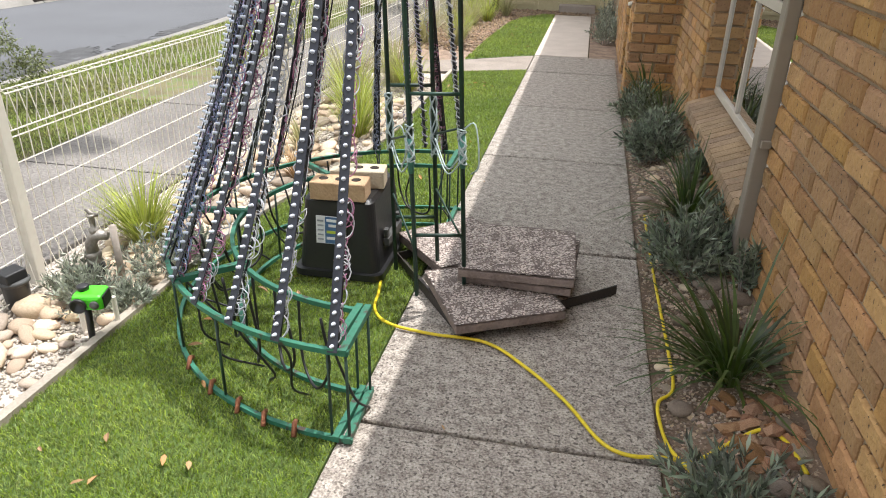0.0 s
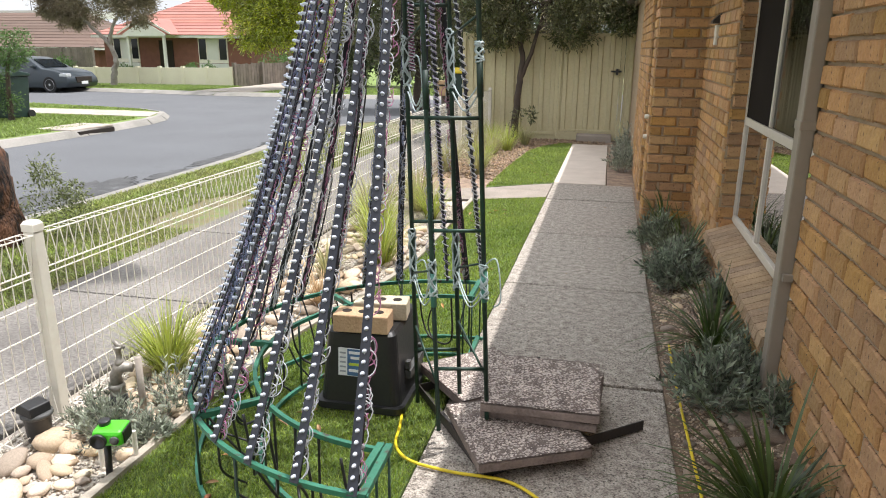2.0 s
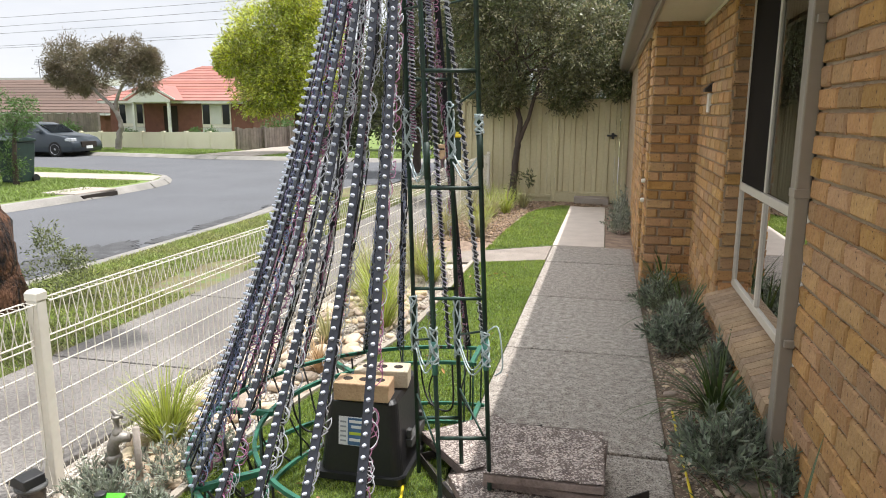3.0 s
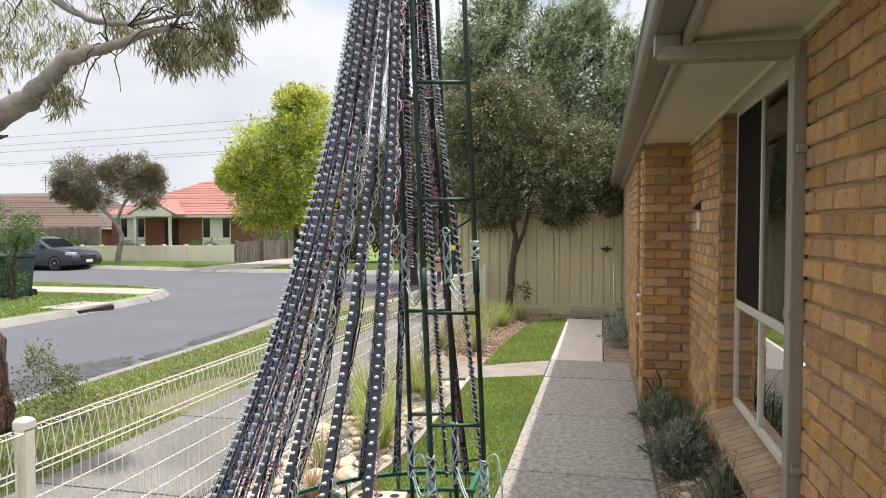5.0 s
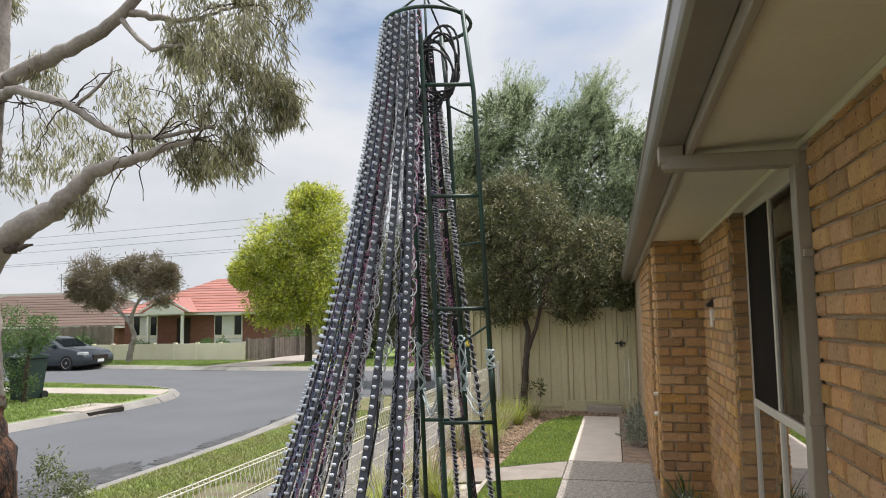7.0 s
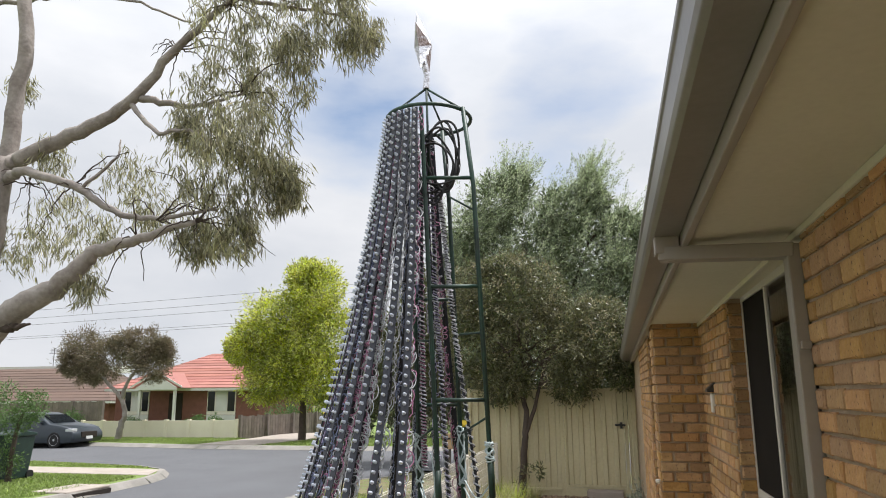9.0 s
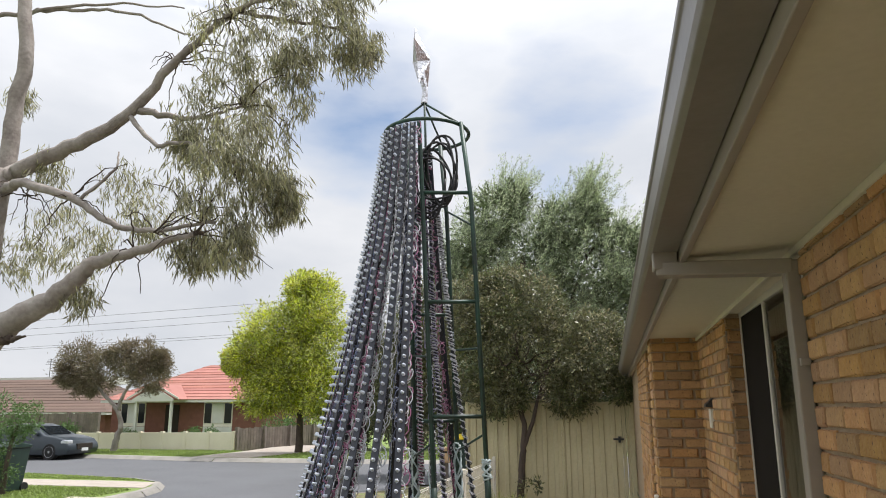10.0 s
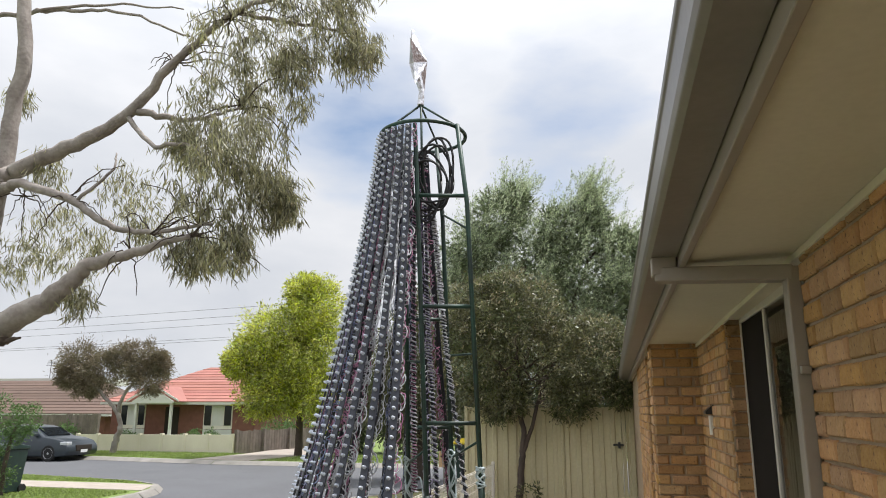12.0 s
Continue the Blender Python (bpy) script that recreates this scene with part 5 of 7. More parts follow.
def chips(poly, n, size, seed, z, zfun=None):
    """Small angular stones, all in one mesh."""
    g = np.random.default_rng(seed)
    p = np.asarray(poly)
    q = g.uniform(p.min(0), p.max(0), (n * 3, 2))
    q = q[inside(list(map(tuple, poly)), q)][:n]
    n = len(q)
    zz = np.array([zfun(a, b) for a, b in q]) if zfun else np.full(n, z)
    base = np.array([[1, 0, 0], [0, 1, 0], [-1, 0, 0], [0, -1, 0], [0, 0, 0.8], [0, 0, -0.8]], float)
    s = size * g.uniform(0.5, 1.4, (n, 1, 1)) * (base[None] * g.uniform(0.7, 1.3, (n, 6, 1)))
    a = g.uniform(0, 2 * np.pi, n)
    ca, sa = np.cos(a)[:, None], np.sin(a)[:, None]
    v = np.stack([s[:, :, 0] * ca - s[:, :, 1] * sa + q[:, :1], s[:, :, 0] * sa + s[:, :, 1] * ca + q[:, 1:], s[:, :, 2] + zz[:, None]], 2).reshape(-1, 3)
    f = np.array([(0, 1, 4), (1, 2, 4), (2, 3, 4), (3, 0, 4), (1, 0, 5), (2, 1, 5), (3, 2, 5), (0, 3, 5)])
    return v, (np.arange(n)[:, None, None] * 6 + f[None]).reshape(-1, 3)


v, f = chips([(-1.7, 0.6), (-1.7, 6.7), (-0.8, 6.7), (-0.8, 5.0), (-1.12, 2.8), (-1.15, 0.6)], 15000, 0.0095, 5, -0.008)
stuff("gravel", v, f, M["gravel"], "pale crushed gravel", "gravel")
v, f = chips([(0.85, 0.9), (0.85, 5.9), (1.2, 5.9), (1.2, 0.9)], 14000, 0.008, 6, 0.0, top)
stuff("gravel", v, f, M["bed_gravel"], "brownish gravel scattered over the soil", "gravel")
v, f = chips([(-1.7, 8.2), (-1.7, 12.3), (0.5, 12.3), (0.5, 11.73), (-0.2, 11.73), (-0.47, 11.3), (-0.62, 10.8), (-0.69, 10.2), (-0.76, 8.2)], 5000, 0.02, 8, -0.008)
stuff("bark_chips", v, f, M["mulch"], "brown bark mulch chips", "mulch")
# dead leaves
DEAD = Geo().add([(-0.5, 0, 0.02), (-0.15, -0.16, 0.1), (0.2, -0.14, 0.12), (0.5, 0, 0.0), (0.2, 0.14, 0.1), (-0.15, 0.16, 0.14), (0, 0, 0.0)], [(0, 1, 6), (1, 2, 6), (2, 3, 6), (3, 4, 6), (4, 5, 6), (5, 0, 6)]).mesh("dead_leaf", M["dead_leaf"])
for x, y, big in [(rnd.uniform(-0.95, -0.2), rnd.uniform(1.25, 3.4), 1) for _ in range(18)] + [(rnd.uniform(-0.7, -0.1), rnd.uniform(3.4, 7), 1) for _ in range(14)] + [(rnd.uniform(-0.1, 0.8), rnd.uniform(1.4, 7), 0.5) for _ in range(9)] + [(rnd.uniform(-0.5, 0.0), rnd.uniform(8.3, 11), 1) for _ in range(14)]:
    ob = new("dead_leaf", DEAD)
    s = rnd.uniform(0.03, 0.055) * big
    ob.matrix_basis = pose(x, y, 0.02 if x < -0.15 else 0.004, rnd.uniform(-20, 20), rnd.uniform(-20, 20), rnd.uniform(0, 360)) @ Matrix.Diagonal((s, s, s, 1))
    tagged(ob, "curled dry brown leaf fallen on the lawn" if x < -0.15 else "small dry brown leaf on the path", "dead leaf", "fallen leaves")

# ---- things round the light tree ----


def tub():
    """An upturned storage tub with a rim at the ground."""
    x0, x1, y0, y1, h = -0.62, -0.255, 2.575, 3.03, 0.345
    th = thing("storage_tub", (-0.44, 2.8, 0), "black plastic storage tub upside down on the lawn", "storage tub")
    levels = [(0.0, 0.012), (0.03, 0.012), (0.031, -0.005), (h * 0.5, -0.018), (h - 0.015, -0.032), (h, -0.045)]
    g = Geo()
    n = 24
    vs, fs = [], []
    for z, e in levels:
        cx, cy, hx, hy, r = (x0 + x1) / 2, (y0 + y1) / 2, (x1 - x0) / 2 + e, (y1 - y0) / 2 + e, 0.045
        for k in range(n):
            a = 2 * math.pi * (k + 0.5) / n
            sx, sy = (1 if math.cos(a) > 0 else -1), (1 if math.sin(a) > 0 else -1)
            vs.append((cx + sx * (hx - r) + r * math.cos(a), cy + sy * (hy - r) + r * math.sin(a), z + 0.012))
    for i in range(len(levels) - 1):
        fs += [(i * n + k, i * n + (k + 1) % n, (i + 1) * n + (k + 1) % n, (i + 1) * n + k) for k in range(n)]
    fs.append(tuple(range((len(levels) - 1) * n, len(levels) * n)))
    part("body", g.add(vs, fs), M["black_plastic"], th)
    part("handle", Geo().box((x1 - 0.016, 2.70, 0.12), (x1 + 0.012, 2.92, 0.16)).box((x1 - 0.014, 2.70, 0.162), (x1 + 0.006, 2.73, 0.20)).box((x1 - 0.014, 2.89, 0.162), (x1 + 0.006, 2.92, 0.20)), M["lid_grey"], th, "dusty moulded grip", bevel=0.004)
    yl = y0 - 0.001
    lean = 0.085
    face = lambda x, z: (x, yl - 0.012 + 0.004 + (z - 0.012) * lean + 0.008, z)
    q = lambda a, b, c, d, o: Geo().add([(x, face(x, z)[1] - o, z) for x, z in ((a, c), (b, c), (b, d), (a, d))] + [(x, face(x, z)[1] - o + 0.002, z) for x, z in ((a, c), (b, c), (b, d), (a, d))], [(0, 1, 2, 3), (0, 4, 5, 1), (1, 5, 6, 2), (2, 6, 7, 3), (3, 7, 4, 0)])
    lab = part("sticker", q(-0.525, -0.395, 0.165, 0.285, 0.006), M["paper"], th, "white and blue sticker, upside down")
    part("print_panel", q(-0.485, -0.398, 0.168, 0.282, 0.008), M["print_blue"], lab)
    for k, (a, b, z) in enumerate(((-0.478, -0.41, 0.185), (-0.478, -0.405, 0.212), (-0.47, -0.415, 0.24), (-0.478, -0.42, 0.262))):
        part("print_bar", q(a, b, z, z + 0.011, 0.010), M["paper"] if k != 1 else M["print_yellow"], lab)
    for z in (0.18, 0.20, 0.22, 0.24, 0.26):
        part("print_bar", q(-0.518, -0.492, z, z + 0.007, 0.008), M["print_grey"], lab)
    return th


tub()


def holed_brick(m, mat, label):
    """A house brick with a row of round holes, lying flat."""
    L, W, H = 0.23, 0.11, 0.076
    th = thing("loose_brick", tuple(m.translation), label, "brick", "bricks on the tub")
    ob = part("body", Geo().box((-L / 2, -W / 2, 0), (L / 2, W / 2, H), m), mat, th, bevel=0.005)
    for k in (-0.068, 0.0, 0.068):
        part("hole", Geo().lathe([(0.02, H - 0.03), (0.02, H + 0.0012)], 14, m @ pose(k, 0, 0)), M["hole"], ob)


holed_brick(pose(-0.43, 2.64, 0.358, 0, 0, 4), M["pale_brick"], "tan brick with holes resting on the upturned tub")
holed_brick(pose(-0.40, 2.80, 0.358, 0, 0, 8), M["cream_brick"], "cream brick with holes resting on the upturned tub")


def paver(cx, cy, z, size, turn, thick, label, tilt=(0, 0)):
    th = thing("paver", (cx, cy, z), label, "paver", "pavers weighing down the base")
    m = pose(cx, cy, z, tilt[0], tilt[1], turn)
    h = size / 2
    part("body", Geo().box((-h, -h, 0), (h, h, thick - 0.012), m), M["paver_side"], th, bevel=0.004)
    n = 16
    g = Geo()
    g.add([m @ Vector((-h + size * i / n + (rnd.uniform(-0.002, 0.002) if i in (0, n) else 0), -h + size * j / n, thick - 0.003 + rnd.uniform(-0.002, 0.002))) for j in range(n + 1) for i in range(n + 1)], [(j * (n + 1) + i, j * (n + 1) + i + 1, (j + 1) * (n + 1) + i + 1, (j + 1) * (n + 1) + i) for j in range(n) for i in range(n)])
    g.box((-h + 0.001, -h + 0.001, thick - 0.0115), (h - 0.001, h - 0.001, thick - 0.008), m)
    part("pebble_face", g, M["paver_bed"], th, "exposed pebble face")
    # pebbles standing proud along the face
    gp = np.random.default_rng(int(cx * 1000) + 7)
    m_side = int(size / 0.0088)
    ij = np.stack(np.meshgrid(np.arange(m_side), np.arange(m_side)), 2).reshape(-1, 2)
    q = -h + 0.006 + (ij + 0.5 * (ij[:, 1:] % 2)) * ((size - 0.012) / m_side) + gp.uniform(-0.0065, 0.0065, (len(ij), 2))
    k = len(q)
    base = np.array([[1, 0, 0], [0.3, 0.9, 0], [-0.9, 0.4, 0], [-0.6, -0.8, 0], [0.5, -0.8, 0], [0, 0, 0.45]])
    s = base[None] * gp.uniform(0.0032, 0.0068, (k, 1, 1)) * gp.uniform(0.7, 1.3, (k, 6, 1))
    v = np.concatenate([s[:, :, :2] + q[:, None, :], s[:, :, 2:] + thick - 0.003], 2).reshape(-1, 3)
    v = np.array([(m @ Vector(p))[:] for p in v])
    f = (np.arange(k)[:, None, None] * 6 + np.array([(0, 1, 5), (1, 2, 5), (2, 3, 5), (3, 4, 5), (4, 0, 5)])[None]).reshape(-1, 3)
    tagged(leaf_part("pebble_layer", v, f, M["paver"], th), kind="stuff")
    return th


base_f = thing("base_frame", (0.1, 2.5, 0), "black angle-iron base frame under the light tree", "base frame")


def angle_iron(a, b, h=0.045):
    a, b = Vector(a), Vector(b)
    d = (b - a).normalized()
    s = Vector((-d.y, d.x, 0))
    return Geo().add([p + s * i + Vector((0, 0, z)) for p in (a, b) for i, z in ((0, 0.004), (0.04, 0.004), (0.04, 0.008), (0.004, 0.008), (0.004, h), (0, h))], [(0, 1, 2, 3, 4, 5), (11, 10, 9, 8, 7, 6)] + [(k, 6 + k, 6 + (k + 1) % 6, (k + 1) % 6) for k in range(6)])


part("bar", angle_iron((-0.235, 2.80, 0), (0.155, 2.235, 0)), M["black_steel"], base_f)
part("bar", angle_iron((0.155, 2.235, 0.001), (0.725, 2.715, 0.001)), M["black_steel"], base_f)
part("bar", angle_iron((-0.235, 2.80, 0.001), (0.26, 3.22, 0.001)), M["black_steel"], base_f)
tA = math.degrees(math.atan2(2.40 - 2.20, 0.553 - 0.17))
paver(0.235, 2.485, 0.046, 0.435, tA, 0.046, "square exposed-pebble concrete paver laid on the base frame")
paver(0.02, 2.905, 0.046, 0.40, 41, 0.046, "square pebbled concrete paver at the back of the base frame")
paver(0.325, 2.72, 0.094, 0.45, -3, 0.042, "pebbled concrete paver under another in the stack")
paver(0.318, 2.695, 0.137, 0.45, 1, 0.044, "pebbled concrete paver on top of the stack")

hose = thing("yellow_hose", (0.3, 2.2, 0), "bright yellow hose snaking across the path into the garden bed", "hose")
zb = lambda x, y: (top(x, y) if x > 0.84 else 0.0) + 0.011
line = [(-0.30, 2.80), (-0.27, 2.68), (-0.235, 2.50), (-0.21, 2.36), (-0.13, 2.27), (0.036, 2.235), (0.25, 2.222), (0.406, 2.10), (0.548, 1.94), (0.655, 1.775), (0.735, 1.728), (0.83, 1.738), (0.93, 1.75), (1.02, 1.80), (1.12, 1.84), (1.17, 1.78), (1.19, 1.66)]
part("run", Geo().tube(smooth_line([(x, y, zb(x, y)) for x, y in line]), 0.0062, 8), M["hose"], hose, smooth=True)
line = [(0.94, 1.62), (0.905, 1.70), (0.862, 1.80), (0.845, 1.92), (0.845, 2.01), (0.895, 2.08), (0.90, 2.32), (0.895, 2.72), (0.89, 3.1), (0.89, 3.6)]
part("run", Geo().tube(smooth_line([(x, y, zb(x, y) + 0.004) for x, y in line]), 0.0062, 8), M["hose"], hose, smooth=True)

# rope wound round the mast, and coils of cable near its top
rope = thing("rope", tuple(mast_at(-0.5, -0.5, 0.62)), "pale blue rope wound round the mast uprights", "rope")
for i, j, z0, z1 in ((-0.5, 0.5, 0.58, 0.80), (0.5, 0.5, 0.55, 0.80), (-0.5, -0.5, 0.60, 0.74), (0.5, -0.5, 0.60, 0.72), (-0.5, 0.5, 1.34, 1.52), (0.5, 0.5, 1.34, 1.54), (0.5, -0.5, 1.44, 1.5)):
    pts = []
    for k in range(40):
        z = z0 + (z1 - z0) * (0.5 - 0.5 * math.cos(k * 0.55)) + rnd.uniform(-0.01, 0.01)
        c = mast_at(i, j, z)
        a = k * 1.9
        pts.append(c + Vector((0.016 * math.cos(a), 0.016 * math.sin(a), 0)))
    part("strand", Geo().tube(smooth_line(pts, 2), 0.0032, 5), M["rope"] if rnd.random() < 0.75 else M["rope_green"], rope, smooth=True)
for z in (0.60, 1.33):
    for a, b, c in (((-0.5, 0.5), (-0.5, -0.5), 0), ((0.5, 0.5), (0.5, -0.5), 1)):
        p, q = mast_at(*a, z), mast_at(*b, z + 0.01)
        for dz in (0.0, 0.03):
            part("strand", Geo().tube(smooth_line([p + Vector((0, 0, dz)), p.lerp(q, 0.5) + Vector((0, 0, dz - 0.05 - 0.06 * rnd.random())), q + Vector((0, 0, dz))], 6), 0.003, 5), M["rope"], rope, smooth=True)
for k in range(3):
    p = mast_at(rnd.choice((-0.5, 0.5)), rnd.choice((-0.5, 0.5)), rnd.choice((0.65, 0.72, 1.42, 1.5)))
    part("strand", Geo().tube(smooth_line([p, p + Vector((0.05, -0.02, 0.03)), p + Vector((0.07, -0.03, -0.05 - 0.08 * rnd.random())), p + Vector((0.04, 0, -0.16))], 5), 0.003, 5), M["rope"], rope, "loose end", smooth=True)
coil = thing("cable_coil", tuple(mast_at(0, 0, 2.55)), "coil of black cable hung inside the mast top", "cable")
for k in range(7):
    c = mast_at(-0.15 + 0.05 * k, -0.1 + 0.05 * (k % 3), 2.545 + 0.012 * k)
    rx, rz = rnd.uniform(0.055, 0.085), rnd.uniform(0.10, 0.15)
    tw = rnd.uniform(-0.5, 0.9)
    part("turn", Geo().tube([c + Vector((rx * math.cos(a) * math.cos(tw), rx * math.cos(a) * math.sin(tw), rz * math.sin(a) + 0.02 * math.cos(2 * a + k))) for a in [2 * math.pi * i / 24 for i in range(25)]], 0.0048, 6), M["wire_black"], coil, smooth=True)
# light strings seen edge-on inside the mast: a dark cord with pale wire wound round it
for k, knots in enumerate((((-0.176, 2.50), (-0.159, 2.01), (-0.140, 1.72), (-0.112, 1.26), (-0.066, 0.61)), ((-0.150, 2.50), (-0.118, 2.18), (-0.088, 1.90), (-0.010, 1.33), (0.070, 0.62)), ((-0.225, 2.52), (-0.224, 2.0), (-0.219, 1.66), (-0.214, 1.40)))):
    line = smooth_line([(x, 2.60 + 0.015 * k, z) for x, z in knots], 90)
    cord = part("light_string", Geo().tube(line, 0.0062, 6), M["strip"], coil, "dark cord wound with pale wire", smooth=True)
    rk = random.Random(900 + k)
    for lag, key, wide in ((0.0, "wire_white", 0.0094), (2.6, "wire_black", 0.0098), (4.3, ("wire_violet", "wire_white", "wire_pink")[k], 0.0088)):
        pts, a = [], lag
        for p in line:
            a += rk.uniform(1.1, 1.9)
            r = wide * rk.uniform(0.85, 1.5)
            pts.append(p + Vector((r * math.cos(a), r * math.sin(a), 0)))
        part("wound_wire", Geo().tube(pts, 0.0026 if key == "wire_white" else 0.0019, 4), M[key], cord, smooth=True)
# cables lying in the ring frame
cab = thing("ground_cable", (-0.4, 2.2, 0), "black cables sagging between the ring rails", "cable")
for k, ang in enumerate((-97, -106, -117, -128, -140, -155, -172, -200, -225, -250)):
    d0 = RC + Vector((math.cos(radians(ang)), math.sin(radians(ang)), 0)) * (RI + 0.1)
    d1 = RC + Vector((math.cos(radians(ang - 12)), math.sin(radians(ang - 12)), 0)) * (RI - 0.008)
    part("loop", Geo().tube(smooth_line([d0 + Vector((0, 0, RZ1 + 0.03)), d0 + Vector((0.01, 0.02, 0.16)), d0.lerp(d1, 0.4) + Vector((0, 0, 0.045 + 0.03 * (k % 2))), d1 + Vector((0, 0, 0.09)), d1 + Vector((0, 0, RZ1 + 0.008))], 6), 0.0048, 6), M["wire_black"], cab, smooth=True)

# tap, spotlight, green projector in the gravel
tap = thing("garden_tap", (-1.33, 2.33, 0), "weathered metal garden tap on a short standpipe", "tap")
part("standpipe", Geo().tube([(-1.30, 2.35, -0.02), (-1.30, 2.35, 0.26)], 0.014, 10), M["new_concrete"], tap, "pale grey pipe", smooth=True)
part("body", Geo().tube([(-1.32, 2.342, 0.215), (-1.35, 2.333, 0.222), (-1.375, 2.325, 0.215), (-1.39, 2.32, 0.185), (-1.39, 2.32, 0.15)], [0.017, 0.024, 0.026, 0.023, 0.026], 10), M["metal"], tap, smooth=True)
part("spindle", Geo().lathe([(0.02, 0), (0.02, 0.022), (0.011, 0.028), (0.011, 0.07), (0.018, 0.073), (0.018, 0.084)], 10, pose(-1.37, 2.328, 0.228)), M["metal"], tap, smooth=True)
part("handle", Geo().tube([(-1.383, 2.325, 0.335), (-1.37, 2.328, 0.315), (-1.345, 2.338, 0.305)], 0.009, 6), M["metal"], tap, smooth=True)
part("collar", Geo().lathe([(0.03, 0), (0.034, 0.012), (0.025, 0.02), (0.033, 0.027), (0.033, 0.042), (0.022, 0.05)], 12, pose(-1.39, 2.32, 0.10)), M["metal"], tap, smooth=True)
part("hose_fitting", Geo().lathe([(0.02, 0), (0.025, 0.03), (0.029, 0.04), (0.038, 0.05), (0.038, 0.082), (0.026, 0.092)], 12, pose(-1.39, 2.32, 0.008)), M["lid_grey"], tap, smooth=True)
spot = thing("garden_spotlight", (-1.56, 2.09, 0), "black plastic garden cup light with a folded visor", "garden light")
part("cup", Geo().lathe([(0.038, 0.0), (0.042, 0.01), (0.05, 0.12), (0.053, 0.125)], 16, pose(-1.575, 2.09, -0.02)), M["black_plastic"], spot, smooth=True)
part("rim", Geo().lathe([(0.052, 0.0), (0.058, 0.006), (0.058, 0.016), (0.048, 0.020)], 18, pose(-1.575, 2.09, 0.100)), M["lid_grey"], spot, "dusty black rim", smooth=True)
visor = Geo().prism([(-0.060, 0.0), (0.040, 0.0), (0.048, 0.010), (0.040, 0.042), (-0.016, 0.045), (-0.068, 0.014)], -0.044, 0.044, "y")
visor.v = [pose(-1.585, 2.085, 0.118, 0, 6, -12) @ Vector(p) for p in visor.v]
part("visor", visor, M["black_plastic"], spot, "folded black visor", bevel=0.005)
proj = thing("garden_projector", (-1.164, 1.95, 0), "lime green plastic garden projector on a black stake", "projector")
PM = pose(-1.122, 1.945, 0.172, 3, 0, 14) @ Matrix.Scale(0.8, 4)
part("stake", Geo().tube([(-1.145, 1.93, -0.03), (-1.142, 1.94, 0.145)], 0.012, 8), M["black_plastic"], proj, smooth=True)
body = part("housing", Geo().box((-0.066, -0.055, -0.035), (0.066, 0.055, 0.04), PM), M["lime"], proj, bevel=0.014)
part("lens", Geo().lathe([(0.034, 0.0), (0.036, 0.012), (0.03, 0.016), (0.026, 0.006), (0.0, 0.004)], 18, PM @ pose(-0.034, -0.056, -0.002, 90, 0, 0)), M["black_plastic"], body, "round black lens ring", smooth=True)
part("sensor", Geo().lathe([(0.019, 0.0), (0.02, 0.007), (0.014, 0.01), (0.0, 0.012)], 14, PM @ pose(0.034, -0.056, 0.0, 90, 0, 0)), M["lid_grey"], body, "small dark sensor", smooth=True)
part("side_grip", Geo().box((0.062, -0.04, -0.028), (0.07, 0.04, 0.032), PM), M["black_plastic"], body, bevel=0.003)
part("knob", Geo().lathe([(0.024, 0), (0.026, 0.018), (0.02, 0.022)], 14, PM @ pose(-0.03, 0.01, 0.04)), M["black_plastic"], body, smooth=True)
for x, y, hgt in ((-1.22, 1.99, 0.1), (-1.12, 2.05, 0.12)):
    solo("garden_peg", Geo().tube([(x, y, -0.02), (x, y, hgt)], 0.009, 8), M["white"], "short pale plastic peg in the gravel", "peg", at=(x, y, 0))


# ---- trees ----
def crown(th, clumps, per, leaf, wide, mat, style, seed, split=11, jitter=0.5, spread=0.42, name="crown"):
    """Leaves gathered in small knots within each clump, so that the outline stays ragged and the sky shows through."""
    g = np.random.default_rng(seed)
    pts, dirs = [], []
    for cx, cy, cz, r in clumps:
        k = max(4, int(split * (0.5 + r)))
        for _ in range(k):
            q = g.normal(0, 1, 3)
            q *= r * g.uniform(0.25, 1.0) ** 0.5 / np.linalg.norm(q)
            c = np.array([cx, cy, cz]) + q
            n = max(8, int(per * g.uniform(0.5, 1.4)))
            rr = min(spread * r, 0.6) * g.uniform(0.6, 1.2)
            o = g.normal(0, 0.5, (n, 3)) * rr
            if style == "tip":
                c = np.array([cx, cy, cz]) + q / np.linalg.norm(q) * r * g.uniform(0.75, 1.12)
                rr = 0.05
                o = g.normal(0, 0.5, (n, 3)) * rr
            if style == "spray":
                way = q / r * 0.6 + np.array([0.4, 0.0, 0.75]) + g.normal(0, 0.15, 3)
                way /= np.linalg.norm(way)
                o = way * (g.uniform(0, 1, (n, 1)) * g.uniform(0.35, 0.75)) + g.normal(0, 0.025, (n, 3))
                d = np.tile(way, (n, 1))
            elif style == "droop":
                hang = g.uniform(0.10, 0.26)
                o = np.stack([g.normal(0, 0.028, n), g.normal(0, 0.028, n), hang * (0.5 - g.uniform(0, 1, n))], 1)
                o[:, :2] += (g.normal(0, 0.12, 2) * o[:, 2:] / hang)
                d = np.tile([0.12, 0.0, -1.0], (n, 1)) + g.normal(0, 0.22, (1, 3))
            elif style == "wind":
                d = o * 0.6 + np.array([0.7, 0.0, 0.6]) * rr
            else:
                d = o + q / r * rr
            pts.append(c + o)
            dirs.append(d / (np.linalg.norm(d, axis=1)[:, None] + 1e-6))
    v, f = leaves(np.concatenate(pts), np.concatenate(dirs), leaf, leaf * wide, seed + 1, jitter)
    return leaf_part(name, v, f, mat, th)


